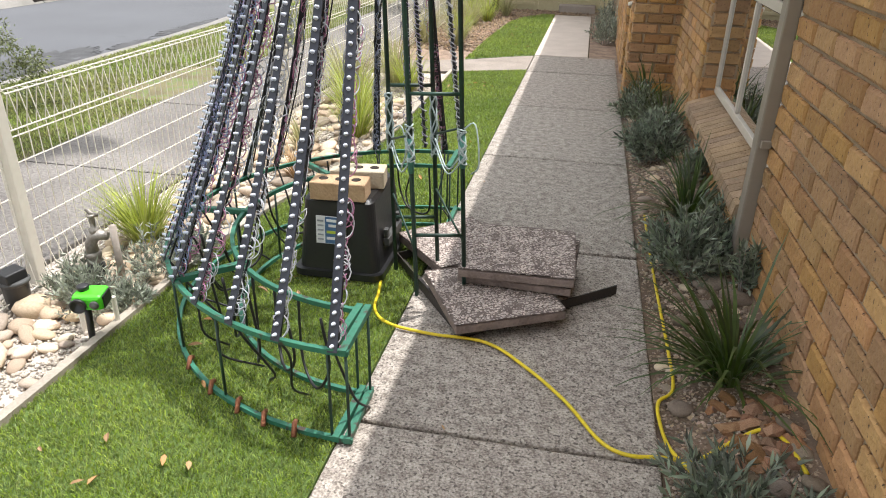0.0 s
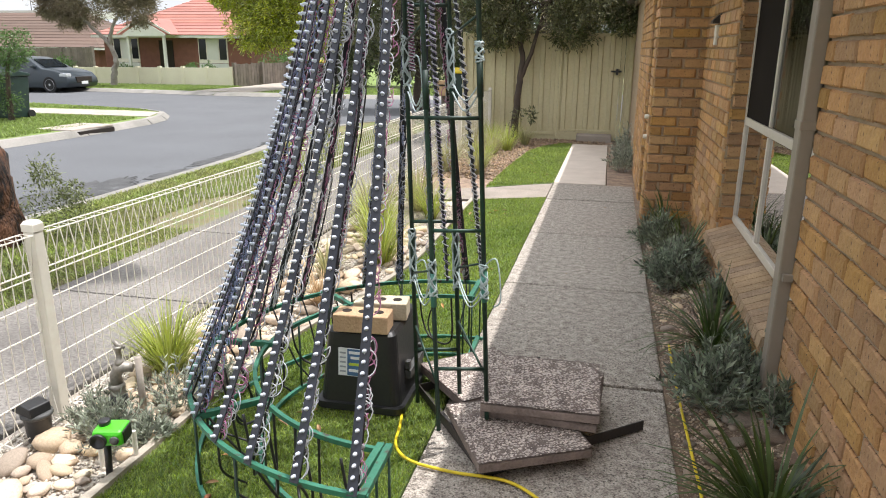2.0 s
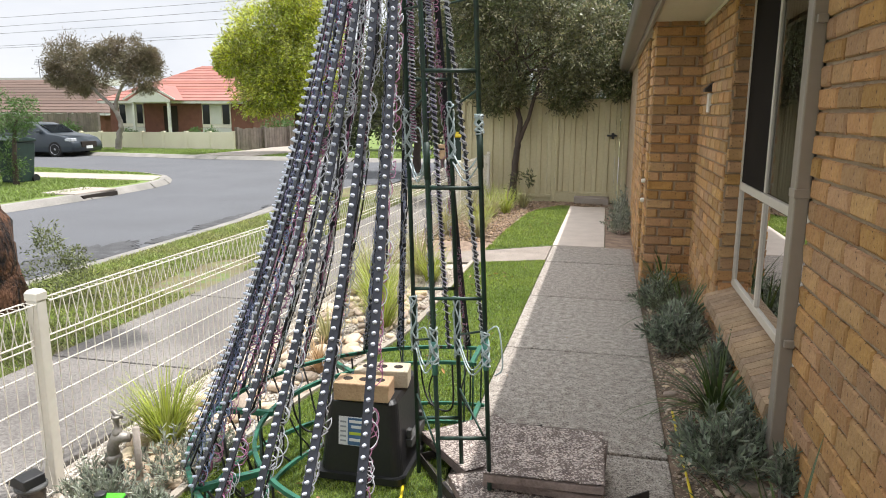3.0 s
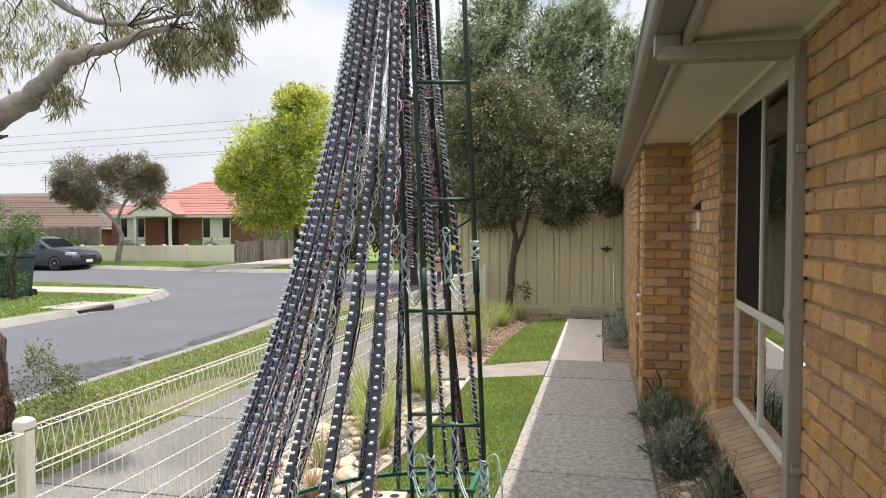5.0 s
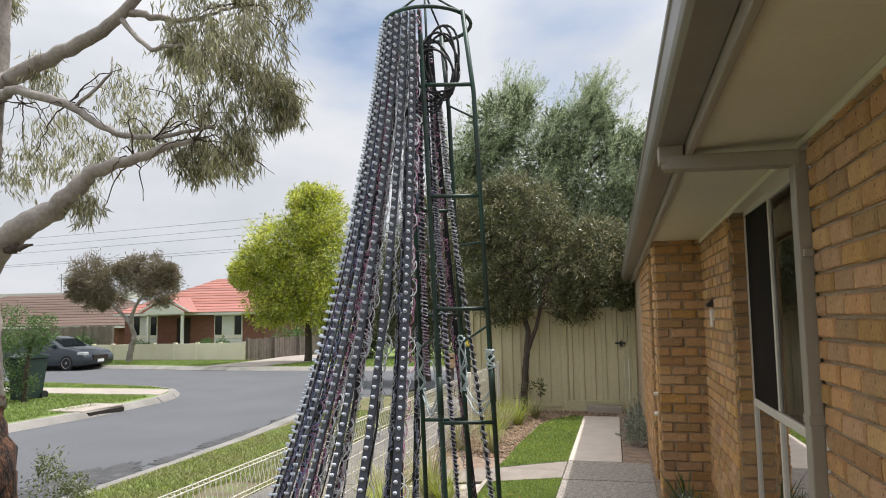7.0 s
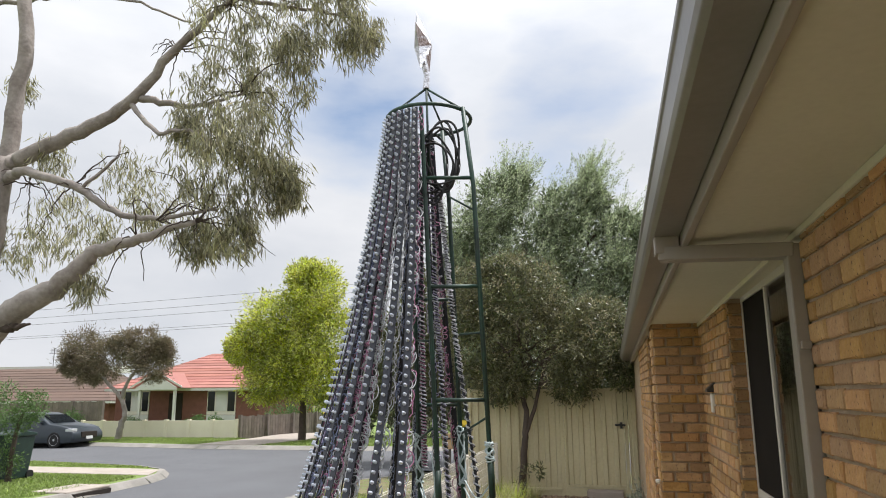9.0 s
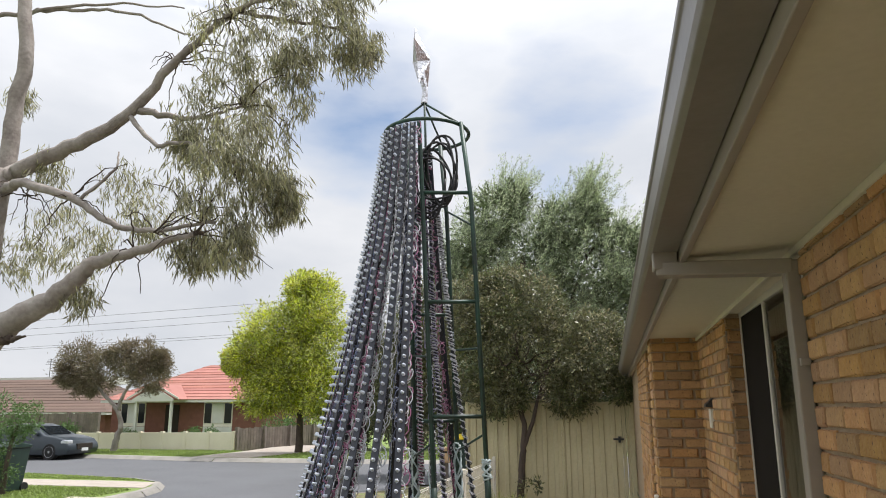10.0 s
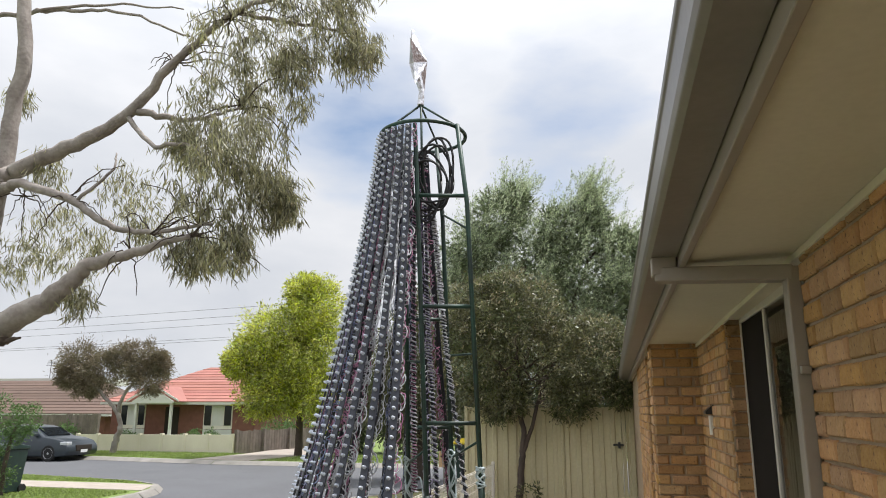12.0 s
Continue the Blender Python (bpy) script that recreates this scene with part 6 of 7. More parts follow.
def limb(th, pts, r0, r1, mat, name="limb", n=8, wob=0.02, seed=0):
    r = random.Random(seed)
    line = smooth_line(pts, 6)
    m = len(line)
    line = [p + Vector((r.uniform(-wob, wob), r.uniform(-wob, wob), r.uniform(-wob, wob))) for p in line]
    return part(name, Geo().tube(line, [r0 + (r1 - r0) * i / (m - 1) for i in range(m)], n), mat, th, smooth=True)


# street gum beside the footpath
gum = thing("gum_tree", (-3.95, 4.4, gz(-3.95)), "leaning grey-barked gum tree with drooping olive leaves", "tree")
GB = -0.05
limb(gum, [(-4.02, 4.40, GB), (-4.12, 4.45, 0.55), (-4.32, 4.52, 1.05)], 0.20, 0.17, M["bark_red"], "trunk", 12, 0.035, 1)
limb(gum, [(-4.28, 4.50, 0.95), (-4.45, 4.6, 1.75), (-4.50, 4.6, 2.4), (-4.45, 4.6, 3.05), (-4.46, 4.65, 3.66)], 0.17, 0.09, M["bark"], "trunk", 12, 0.012, 2)
limb(gum, [(-4.43, 4.68, 3.55), (-4.46, 4.7, 4.18), (-4.42, 4.7, 4.78), (-4.56, 4.7, 5.5), (-4.6, 4.7, 6.3)], 0.075, 0.05, M["bark"], "limb", 9, 0.01, 3)
limb(gum, [(-4.43, 4.68, 3.6), (-4.2, 4.7, 3.71), (-3.67, 4.7, 3.89), (-3.26, 4.7, 4.11), (-2.87, 4.7, 4.53), (-2.37, 4.7, 4.9), (-1.87, 4.7, 5.0)], 0.080, 0.012, M["bark"], "limb", 9, 0.012, 4)
limb(gum, [(-4.35, 4.6, 3.45), (-4.05, 4.5, 3.47), (-3.53, 4.5, 3.28), (-3.19, 4.5, 3.08), (-2.79, 4.5, 2.99), (-2.3, 4.5, 3.03)], 0.045, 0.012, M["bark"], "limb", 8, 0.012, 5)
limb(gum, [(-4.43, 4.55, 1.95), (-4.01, 4.4, 2.25), (-3.68, 4.4, 2.42), (-3.4, 4.4, 2.58), (-3.22, 4.4, 2.74), (-2.87, 4.4, 2.82), (-2.4, 4.4, 2.92)], 0.12, 0.02, M["bark"], "limb", 9, 0.014, 6)
limb(gum, [(-3.98, 4.38, 2.2), (-3.86, 4.37, 2.18), (-3.72, 4.36, 2.21)], 0.045, 0.008, M["bark_dark"], "stub", 6, 0.015, 7)
limb(gum, [(-5.1, 4.9, 5.34), (-4.63, 4.9, 5.33), (-4.07, 4.9, 5.27), (-3.52, 4.9, 5.15), (-2.9, 4.9, 4.85)], 0.025, 0.008, M["bark"], "branch", 6, 0.015, 8)
limb(gum, [(-4.63, 4.9, 5.33), (-3.77, 4.9, 5.29), (-3.0, 4.9, 5.13)], 0.018, 0.006, M["bark"], "branch", 6, 0.015, 9)
limb(gum, [(-3.26, 4.7, 4.11), (-3.0, 4.75, 4.05), (-2.7, 4.8, 4.02), (-2.3, 4.8, 4.1)], 0.035, 0.01, M["bark"], "branch", 6, 0.015, 10)
limb(gum, [(-3.3, 4.7, 4.07), (-2.95, 4.6, 3.75), (-2.6, 4.5, 3.68), (-2.25, 4.5, 3.5)], 0.025, 0.008, M["bark"], "branch", 6, 0.015, 11)
limb(gum, [(-3.5, 4.5, 3.29), (-3.3, 4.6, 3.55), (-3.35, 4.7, 3.75)], 0.015, 0.006, M["bark"], "branch", 6, 0.01, 12)
limb(gum, [(-2.37, 4.7, 4.9), (-2.0, 4.85, 4.85), (-1.6, 5.0, 4.8), (-1.35, 5.0, 4.55)], 0.02, 0.006, M["bark"], "branch", 6, 0.01, 13)
for k in range(84):
    rk = random.Random(300 + k)
    a = Vector(rk.choice(((-2.87, 4.7, 4.5), (-2.4, 4.7, 4.85), (-2.3, 4.8, 4.1), (-2.25, 4.5, 3.5), (-2.4, 4.5, 3.02), (-2.8, 4.5, 2.98), (-2.4, 4.4, 2.92), (-2.9, 4.4, 2.82), (-3.6, 4.5, 3.3), (-1.9, 4.7, 4.98), (-4.1, 4.6, 3.4))))
    e = a + Vector((rk.uniform(-0.5, 0.6), rk.uniform(-0.3, 0.4), rk.uniform(-0.45, 0.3)))
    limb(gum, [a, a.lerp(e, 0.5) + Vector((0, 0, 0.08)), e], 0.007, 0.0025, M["bark_dark"], "twig", 4, 0.01, k)
GUM = [(-2.36, 4.7, 4.67, 0.36), (-2.08, 4.9, 4.28, 0.33), (-1.59, 5.0, 4.79, 0.31), (-1.38, 5.0, 4.55, 0.17), (-2.44, 4.7, 4.03, 0.36), (-2.05, 4.5, 3.62, 0.31), (-2.0, 4.7, 3.3, 0.27), (-2.28, 4.4, 3.3, 0.33), (-2.15, 4.5, 2.86, 0.17), (-2.57, 4.7, 2.88, 0.18), (-1.84, 4.7, 3.24, 0.13), (-2.85, 4.9, 3.85, 0.14), (-1.8, 4.7, 4.4, 0.19), (-2.0, 4.8, 5.1, 0.3), (-1.5, 4.9, 5.2, 0.3)]
crown(gum, GUM, 25, 0.098, 0.105, M["gum_leaf"], "droop", 500, 78, 0.32, 0.55)
crown(gum, [(-3.47, 5.0, 3.5, 0.26), (-4.2, 5.1, 3.22, 0.3), (-4.45, 4.9, 2.98, 0.26), (-4.1, 4.8, 3.7, 0.15), (-3.38, 4.5, 2.52, 0.10), (-4.6, 4.9, 4.45, 0.07), (-3.75, 4.9, 3.0, 0.25), (-3.1, 4.9, 3.2, 0.2)], 16, 0.09, 0.105, M["gum_leaf"], "droop", 510, 64, 0.34, 0.55)
# sapling leaves by its foot
tagged(crown(gum, [(-3.75, 4.65, 0.14, 0.20), (-3.62, 4.78, 0.10, 0.18), (-3.78, 4.70, 0.36, 0.17), (-3.70, 4.62, 0.52, 0.11), (-3.66, 4.84, 0.34, 0.10)], 26, 0.034, 0.3, M["sapling_leaf"], "round", 520, 34, 0.8, 0.5, "regrowth"), kind="stuff")

# small dark tree before the side fence
dark = thing("dark_tree", (-1.03, 12.1, 0), "small dark-leaved tree with a thin trunk before the fence", "tree")
limb(dark, [(-1.03, 12.12, -0.05), (-1.0, 12.12, 0.5), (-0.96, 12.13, 0.95), (-0.94, 12.15, 1.4), (-1.08, 12.2, 1.9), (-1.15, 12.3, 2.6)], 0.065, 0.03, M["bark_dark"], "trunk", 8, 0.008, 20)
limb(dark, [(-0.97, 12.13, 0.95), (-0.80, 12.15, 1.4), (-0.64, 12.2, 1.95), (-0.4, 12.3, 2.5)], 0.04, 0.02, M["bark_dark"], "trunk", 8, 0.008, 21)
for k, e in enumerate(((0.1, 12.3, 2.5), (-1.7, 12.3, 2.5), (-0.7, 12.3, 3.2), (-1.9, 12.3, 3.0), (0.35, 12.3, 2.8), (-1.3, 12.2, 3.3), (-0.2, 12.3, 3.0), (-0.75, 11.45, 2.6), (-0.45, 11.5, 2.2), (-1.3, 11.5, 2.5), (-0.95, 11.45, 2.9))):
    limb(dark, [(-1.0, 12.15, 1.7 + 0.1 * k), Vector((-1.0, 12.2, 2.0)).lerp(Vector(e), 0.5) + Vector((0, 0, 0.1)), e], 0.022, 0.006, M["bark_dark"], "branch", 5, 0.03, 30 + k)
DARK = [(-1.17, 12.3, 3.05, 0.78), (-0.57, 12.3, 2.62, 0.76), (0.1, 12.3, 2.42, 0.70), (0.58, 12.3, 2.15, 0.40), (-1.65, 12.3, 2.45, 0.66), (-1.4, 12.2, 1.98, 0.46), (-0.17, 12.2, 1.95, 0.46), (-1.95, 12.3, 3.05, 0.52), (-0.78, 12.4, 3.4, 0.62), (0.3, 12.3, 2.8, 0.52), (0.78, 12.3, 2.1, 0.38), (-1.1, 12.1, 1.85, 0.3), (-1.75, 12.4, 3.55, 0.5), (-1.2, 12.4, 3.75, 0.42)]
crown(dark, DARK, 11, 0.062, 0.30, M["tip_leaf"], "tip", 535, 76, 0.6, 0.3)
crown(dark, DARK, 70, 0.072, 0.32, M["dark_leaf"], "round", 530, 62, 0.7, 0.30)
tagged(crown(dark, [(-0.9, 12.0, 0.35, 0.16), (-0.75, 12.0, 0.42, 0.08)], 16, 0.075, 0.35, M["dark_leaf"], "round", 531, 9, 0.7, 0.6, "low_shoot"), kind="stuff")

# tall grey-green tree behind the side fence
olive = thing("olive_tree", (-0.9, 16.5, 0), "tall wind-blown grey-green tree behind the fence", "tree")
limb(olive, [(-0.9, 16.5, -0.2), (-0.95, 16.5, 1.5), (-1.0, 16.5, 3.2), (-1.4, 16.5, 5.2)], 0.2, 0.07, M["bark_dark"], "trunk", 9, 0.02, 40)
for k, e in enumerate(((0.4, 16.5, 5.6), (-2.4, 16.5, 5.0), (0.9, 16.5, 4.6), (-0.3, 16.5, 5.6))):
    limb(olive, [(-0.95, 16.5, 2.4), Vector((-0.95, 16.5, 2.6)).lerp(Vector(e), 0.5), e], 0.07, 0.02, M["bark_dark"], "limb", 6, 0.04, 41 + k)
OLIVE = [(-1.93, 16.5, 6.3, 0.85), (-2.6, 16.5, 5.5, 0.85), (-0.38, 16.5, 5.95, 0.8), (0.28, 16.5, 6.3, 0.48), (0.94, 16.5, 5.35, 0.68), (-1.26, 16.6, 4.91, 1.3), (-0.08, 16.6, 4.72, 1.3), (0.8, 16.5, 4.16, 0.95), (-2.35, 16.6, 4.0, 1.1), (-0.87, 16.6, 3.56, 1.2), (-3.0, 16.5, 4.71, 0.68), (-1.6, 16.5, 6.85, 0.42), (0.25, 16.5, 6.75, 0.26), (0.2, 16.6, 3.2, 1.0), (1.4, 16.6, 4.4, 0.7), (-2.2, 16.7, 2.8, 0.9)]
# Inner leaves carry painted shade, so the crown darkens inward.
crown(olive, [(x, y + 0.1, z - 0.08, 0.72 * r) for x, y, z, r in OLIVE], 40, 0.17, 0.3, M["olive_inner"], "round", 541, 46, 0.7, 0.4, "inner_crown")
crown(olive, OLIVE, 36, 0.078, 0.2, M["olive_leaf"], "wind", 540, 70, 0.45, 0.24)
crown(olive, OLIVE, 58, 0.07, 0.2, M["olive_leaf"], "spray", 545, 60, 0.42)
# dark trees further back
for k, (cl, lab) in enumerate((([(-5.2, 19.0, 2.84, 1.1), (-4.22, 19.0, 3.94, 1.1), (-3.89, 19.0, 2.35, 1.1), (-5.87, 19.0, 2.05, 0.95), (-4.87, 19.0, 1.57, 0.8), (-3.57, 19.0, 3.14, 1.0), (-2.9, 18.5, 2.4, 0.9), (-4.6, 19.2, 3.2, 1.2)], "dense dark green tree at the street corner"),)):
    th = thing("corner_tree", (-4.6, 19.2, gz(-4.6) - 0.1), lab, "tree")
    limb(th, [(-4.6, 19.2, -0.25), (-4.62, 19.2, 1.0), (-4.5, 19.2, 2.6)], 0.13, 0.06, M["bark_dark"], "trunk", 8, 0.02, 50)
    crown(th, cl, 60, 0.16, 0.3, M["dark_leaf"], "round", 550 + k, 30, 0.7, 0.34)
hedge = thing("hedge", (-6.0, 31.0, gz(-6.0)), "row of dense dark green shrubs beyond the junction", "hedge")
limb(hedge, [(-6.0, 31.0, gz(-6.0) - 0.1), (-6.0, 31.0, 0.8), (-5.8, 31.0, 1.6)], 0.09, 0.04, M["bark_dark"], "trunk", 6, 0.02, 55)
crown(hedge, [(-11.0 + 0.95 * k, 31.0 + 0.5 * (k % 3), 0.55 + 0.9 * (k % 2) + 0.35 * ((k * 7) % 5) / 4, 0.95) for k in range(15)] + [(-10.5 + 1.3 * k, 31.4, 2.3 + 0.5 * ((k * 3) % 4) / 3, 1.0) for k in range(10)], 40, 0.2, 0.35, M["hedge_leaf"], "round", 556, 36, 0.7, 0.4)
limeT = thing("lime_tree", (-12.2, 27.6, gz(-12.2)), "bright yellow-green leafy tree across the street", "tree")
limb(limeT, [(-12.0, 27.6, gz(-12) - 0.1), (-12.0, 27.6, 1.2), (-12.2, 27.4, 3.2), (-11.9, 27.2, 5.0)], 0.18, 0.06, M["bark_dark"], "trunk", 8, 0.02, 60)
LIME = [(-11.4, 27.0, 5.9, 1.3), (-13.04, 27.0, 4.8, 1.4), (-11.01, 27.0, 4.12, 1.5), (-14.07, 27.0, 3.82, 1.05), (-12.51, 27.0, 2.73, 1.3), (-10.75, 27.0, 2.25, 1.2), (-14.85, 27.0, 3.59, 0.5), (-11.78, 27.0, 6.6, 0.75), (-13.5, 27.0, 2.3, 1.0), (-12.2, 27.3, 3.8, 1.5)]
# Core of darker-tinted leaves painting the shade inside the lime crown.
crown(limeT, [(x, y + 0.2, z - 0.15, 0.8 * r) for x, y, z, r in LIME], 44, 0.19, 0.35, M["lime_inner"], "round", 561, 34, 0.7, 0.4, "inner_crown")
crown(limeT, LIME, 44, 0.165, 0.26, M["lime_leaf"], "round", 560, 70, 0.6, 0.24)
gumF = thing("street_tree", (-21.7, 29.0, gz(-21.7)), "crooked brownish street tree before the cream wall", "tree")
limb(gumF, [(-21.78, 29.0, gz(-21.7) - 0.1), (-21.6, 29.0, 0.4), (-21.49, 29.0, 0.75), (-21.74, 29.0, 1.55), (-22.49, 29.0, 2.22), (-23.28, 29.0, 2.9)], 0.15, 0.06, M["bark"], "trunk", 8, 0.03, 70)
limb(gumF, [(-21.74, 29.0, 1.5), (-21.4, 29.0, 2.4), (-20.6, 29.0, 3.4)], 0.1, 0.04, M["bark"], "limb", 6, 0.02, 71)
crown(gumF, [(-24.09, 29.0, 3.75, 0.95), (-22.82, 29.0, 3.4, 0.95), (-20.68, 29.0, 3.9, 0.85), (-20.22, 29.0, 3.14, 0.85), (-21.75, 29.0, 4.05, 0.65), (-24.71, 29.0, 3.19, 0.5), (-23.44, 29.0, 2.7, 0.6), (-19.85, 29.0, 3.75, 0.5)], 110, 0.17, 0.2, M["far_leaf"], "round", 570, 34, 0.6, 0.42)
bush = thing("corner_bush", (-12.3, 13.2, gz(-12.3)), "round green bush beside the far footpath", "bush")
limb(bush, [(-12.3, 13.2, gz(-12.3) - 0.1), (-12.25, 13.2, 0.6), (-12.1, 13.2, 1.3)], 0.07, 0.03, M["bark_dark"], "trunk", 6, 0.01, 80)
crown(bush, [(-12.43, 13.2, 1.45, 0.5), (-11.85, 13.2, 1.5, 0.32), (-12.75, 13.2, 0.81, 0.4), (-12.05, 13.2, 1.2, 0.25), (-12.8, 13.2, 1.5, 0.5), (-12.5, 13.2, 0.3, 0.4)], 40, 0.075, 0.3, M["bush_leaf"], "round", 580, 26, 0.7, 0.36)


# ---- across the street ----
def block(name, outline, label, mat="verge", lift=0.0):
    return land(name, outline, lift, M[mat], label, "footpath" if mat == "new_concrete" else "verge", 0.13)


left_block = [(-10.05, -30.0), (-9.75, 9.5), (-9.6, 12.0), (-9.75, 14.2), (-10.0, 15.1), (-10.6, 16.1), (-11.8, 16.9), (-14.0, 17.6), (-17.5, 18.6), (-45.0, 22.0), (-45.0, -30.0)]
block("verge", left_block, "green grass corner verge across the road", "lawn_ground")
far_block = [(-60.0, 30.5), (-30.0, 27.6), (-20.5, 26.6), (-13.8, 24.6), (-8.0, 23.6), (25.0, 23.0), (25.0, 120.0), (-60.0, 120.0)]
block("verge", far_block, "green grass verge before the houses", "lawn_ground")


def kerb_run(pts, width, label):
    g = Geo()
    for (x0, y0), (x1, y1) in zip(pts, pts[1:]):
        d = Vector((x1 - x0, y1 - y0, 0)).normalized()
        o = Vector((d.y, -d.x, 0)) * width
        g.add([(x0, y0, gz(x0) + 0.012), (x1, y1, gz(x1) + 0.012), (x1 + o.x, y1 + o.y, gz(x1) + 0.004), (x0 + o.x, y0 + o.y, gz(x0) + 0.004), (x1 + o.x * 2.2, y1 + o.y * 2.2, gz(x1) - 0.108), (x0 + o.x * 2.2, y0 + o.y * 2.2, gz(x0) - 0.108)], [(0, 1, 2, 3), (3, 2, 4, 5)])
    solo("kerb", g, M["kerb"], label, "kerb", kind="structure")


kerb_run([p for p in left_block[:9]], 0.11, "pale rounded concrete kerb at the corner")
kerb_run(far_block[0:6], 0.2, "pale concrete kerb on the far side")
block("footpath", [(-9.95, 14.75), (-10.45, 15.9), (-11.6, 16.2), (-14.2, 16.5), (-22.0, 17.6), (-22.0, 16.2), (-14.2, 15.3), (-11.2, 14.9)], "pale concrete footpath crossing the corner verge", "new_concrete", 0.012)
solo("pit_lid", Geo().box((-10.3, 11.7, gz(-10) - 0.02), (-9.5, 12.9, gz(-10) + 0.035)), M["new_concrete"], "pale concrete drain pit lid at the kerb", "drain pit", kind="structure", bevel=0.02)
solo("pit_mouth", Geo().box((-9.52, 11.8, gz(-9.5) - 0.11), (-9.40, 12.8, gz(-9.5) - 0.02)), M["hole"], "dark mouth of the drain pit", "drain pit", kind="structure")
block("driveway", [(-15.3, 25.2), (-12.6, 24.55), (-11.8, 27.0), (-12.4, 33.0), (-15.2, 33.0), (-14.9, 28.5)], "pale concrete driveway across the street", "new_concrete", 0.012)
for poly, n, seed in (([(-9.95, 8.5), (-9.85, 12.0), (-10.0, 14.4), (-11.5, 14.7), (-15.0, 15.1), (-15.0, 10.0)], 160, 90), ([(-11.0, 16.3), (-12.0, 16.8), (-16.5, 18.2), (-20.0, 18.6), (-20.0, 17.6), (-14.0, 16.7)], 160, 91), ([(-28.0, 27.7), (-20.5, 26.9), (-15.4, 25.4), (-15.2, 29.0), (-25.0, 31.0)], 60, 92), ([(-12.3, 24.7), (-8.0, 23.9), (-2.0, 23.4), (-2.0, 27.0), (-11.5, 28.0)], 60, 93)):
    p = scatter(poly, n * 5, seed)
    p[:, 2] = [gz(x) - 0.01 for x in p[:, 0]]
    v, f = blades(p, 0.06, 0.025, 1.0, seed)
    stuff("verge_grass", v, f, M["far_lawn"], "mown green grass on the far verge", "grass")

# cream wall with posts, timber fences
def wall_line(name, a, b, h, n, mat, post_mat, label, category, lift=0.1, plank=0):
    a, b = Vector((*a, 0)), Vector((*b, 0))
    th = thing(name, tuple(a.lerp(b, 0.5)), label, category)
    d = (b - a).normalized()
    s = Vector((-d.y, d.x, 0)) * 0.05
    for k in range(n):
        p, q = a.lerp(b, k / n), a.lerp(b, (k + 1) / n)
        if plank:
            g = Geo()
            for i in range(plank):
                u, w = p.lerp(q, i / plank), p.lerp(q, (i + 0.93) / plank)
                t = rnd.uniform(-0.03, 0.03)
                g.add([r + o + Vector((0, 0, z)) for z in (gz(u.x) - 0.1, gz(u.x) + h + t) for r, o in ((u, s * 0), (w, s * 0), (w, s * 0.5), (u, s * 0.5))], [(0, 3, 2, 1), (4, 5, 6, 7), (0, 1, 5, 4), (1, 2, 6, 5), (2, 3, 7, 6), (3, 0, 4, 7)])
            tagged(part("paling_panel", g, mat, th), kind="stuff")
        else:
            part("panel", Geo().add([r + o + Vector((0, 0, z)) for z0, z in ((0, 0), (1, h)) for r, o in ((p, -s), (q, -s), (q, s), (p, s)) for z in [gz(r.x) - 0.1 if z0 == 0 else gz(r.x) + h]], [(0, 3, 2, 1), (4, 5, 6, 7), (0, 1, 5, 4), (1, 2, 6, 5), (2, 3, 7, 6), (3, 0, 4, 7)]), mat, th)
    for k in range(n + 1):
        p = a.lerp(b, k / n)
        part("post", Geo().box((p.x - 0.07, p.y - 0.09, gz(p.x) - 0.1), (p.x + 0.07, p.y + 0.09, gz(p.x) + h + 0.05)), post_mat, th)
    return th


wall_line("cream_wall", (-25.6, 31.3), (-15.9, 29.3), 0.78, 7, M["cream_wall"], M["cream_wall"], "low cream rendered front wall with posts", "garden wall")
wall_line("timber_fence", (-15.8, 29.4), (-13.2, 37.5), 0.95, 5, M["grey_timber"], M["grey_timber"], "weathered grey timber paling fence along a driveway", "fence", plank=10)
wall_line("timber_fence", (-46.0, 38.0), (-27.5, 35.0), 1.75, 8, M["grey_timber"], M["grey_timber"], "weathered grey paling fence behind the parked car", "fence", plank=14)


def hip_roof(x0, x1, y0, y1, z0, z1, over, rows, mat, th):
    """A hipped roof in tile courses, each a low step."""
    x0, x1, y0, y1 = x0 - over, x1 + over, y0 - over, y1 + over
    half = (y1 - y0) / 2
    g = Geo()
    for k in range(rows):
        a, b = k / rows, (k + 1) / rows
        A = [(x0 + half * a, y0 + half * a), (x1 - half * a, y0 + half * a), (x1 - half * a, y1 - half * a), (x0 + half * a, y1 - half * a)]
        B = [(x0 + half * b, y0 + half * b), (x1 - half * b, y0 + half * b), (x1 - half * b, y1 - half * b), (x0 + half * b, y1 - half * b)]
        za, zb_ = z0 + (z1 - z0) * a + 0.028, z0 + (z1 - z0) * b
        for i in range(4):
            j = (i + 1) % 4
            g.add([(*A[i], za - 0.035), (*A[j], za - 0.035), (*A[j], za), (*A[i], za), (*B[j], zb_), (*B[i], zb_)], [(0, 1, 2, 3), (3, 2, 4, 5)])
    ob = tagged(part("roof", g, mat, th), "tiled hip roof", kind="stuff")
    part("fascia", Geo().box((x0 + 0.02, y0 + 0.02, z0 - 0.16), (x1 - 0.02, y0 + 0.1, z0)).box((x1 - 0.1, y0 + 0.1, z0 - 0.16), (x1 - 0.02, y1, z0)).box((x0 + 0.02, y0 + 0.1, z0 - 0.16), (x0 + 0.1, y1, z0)), M["house_white"], ob)
    return ob


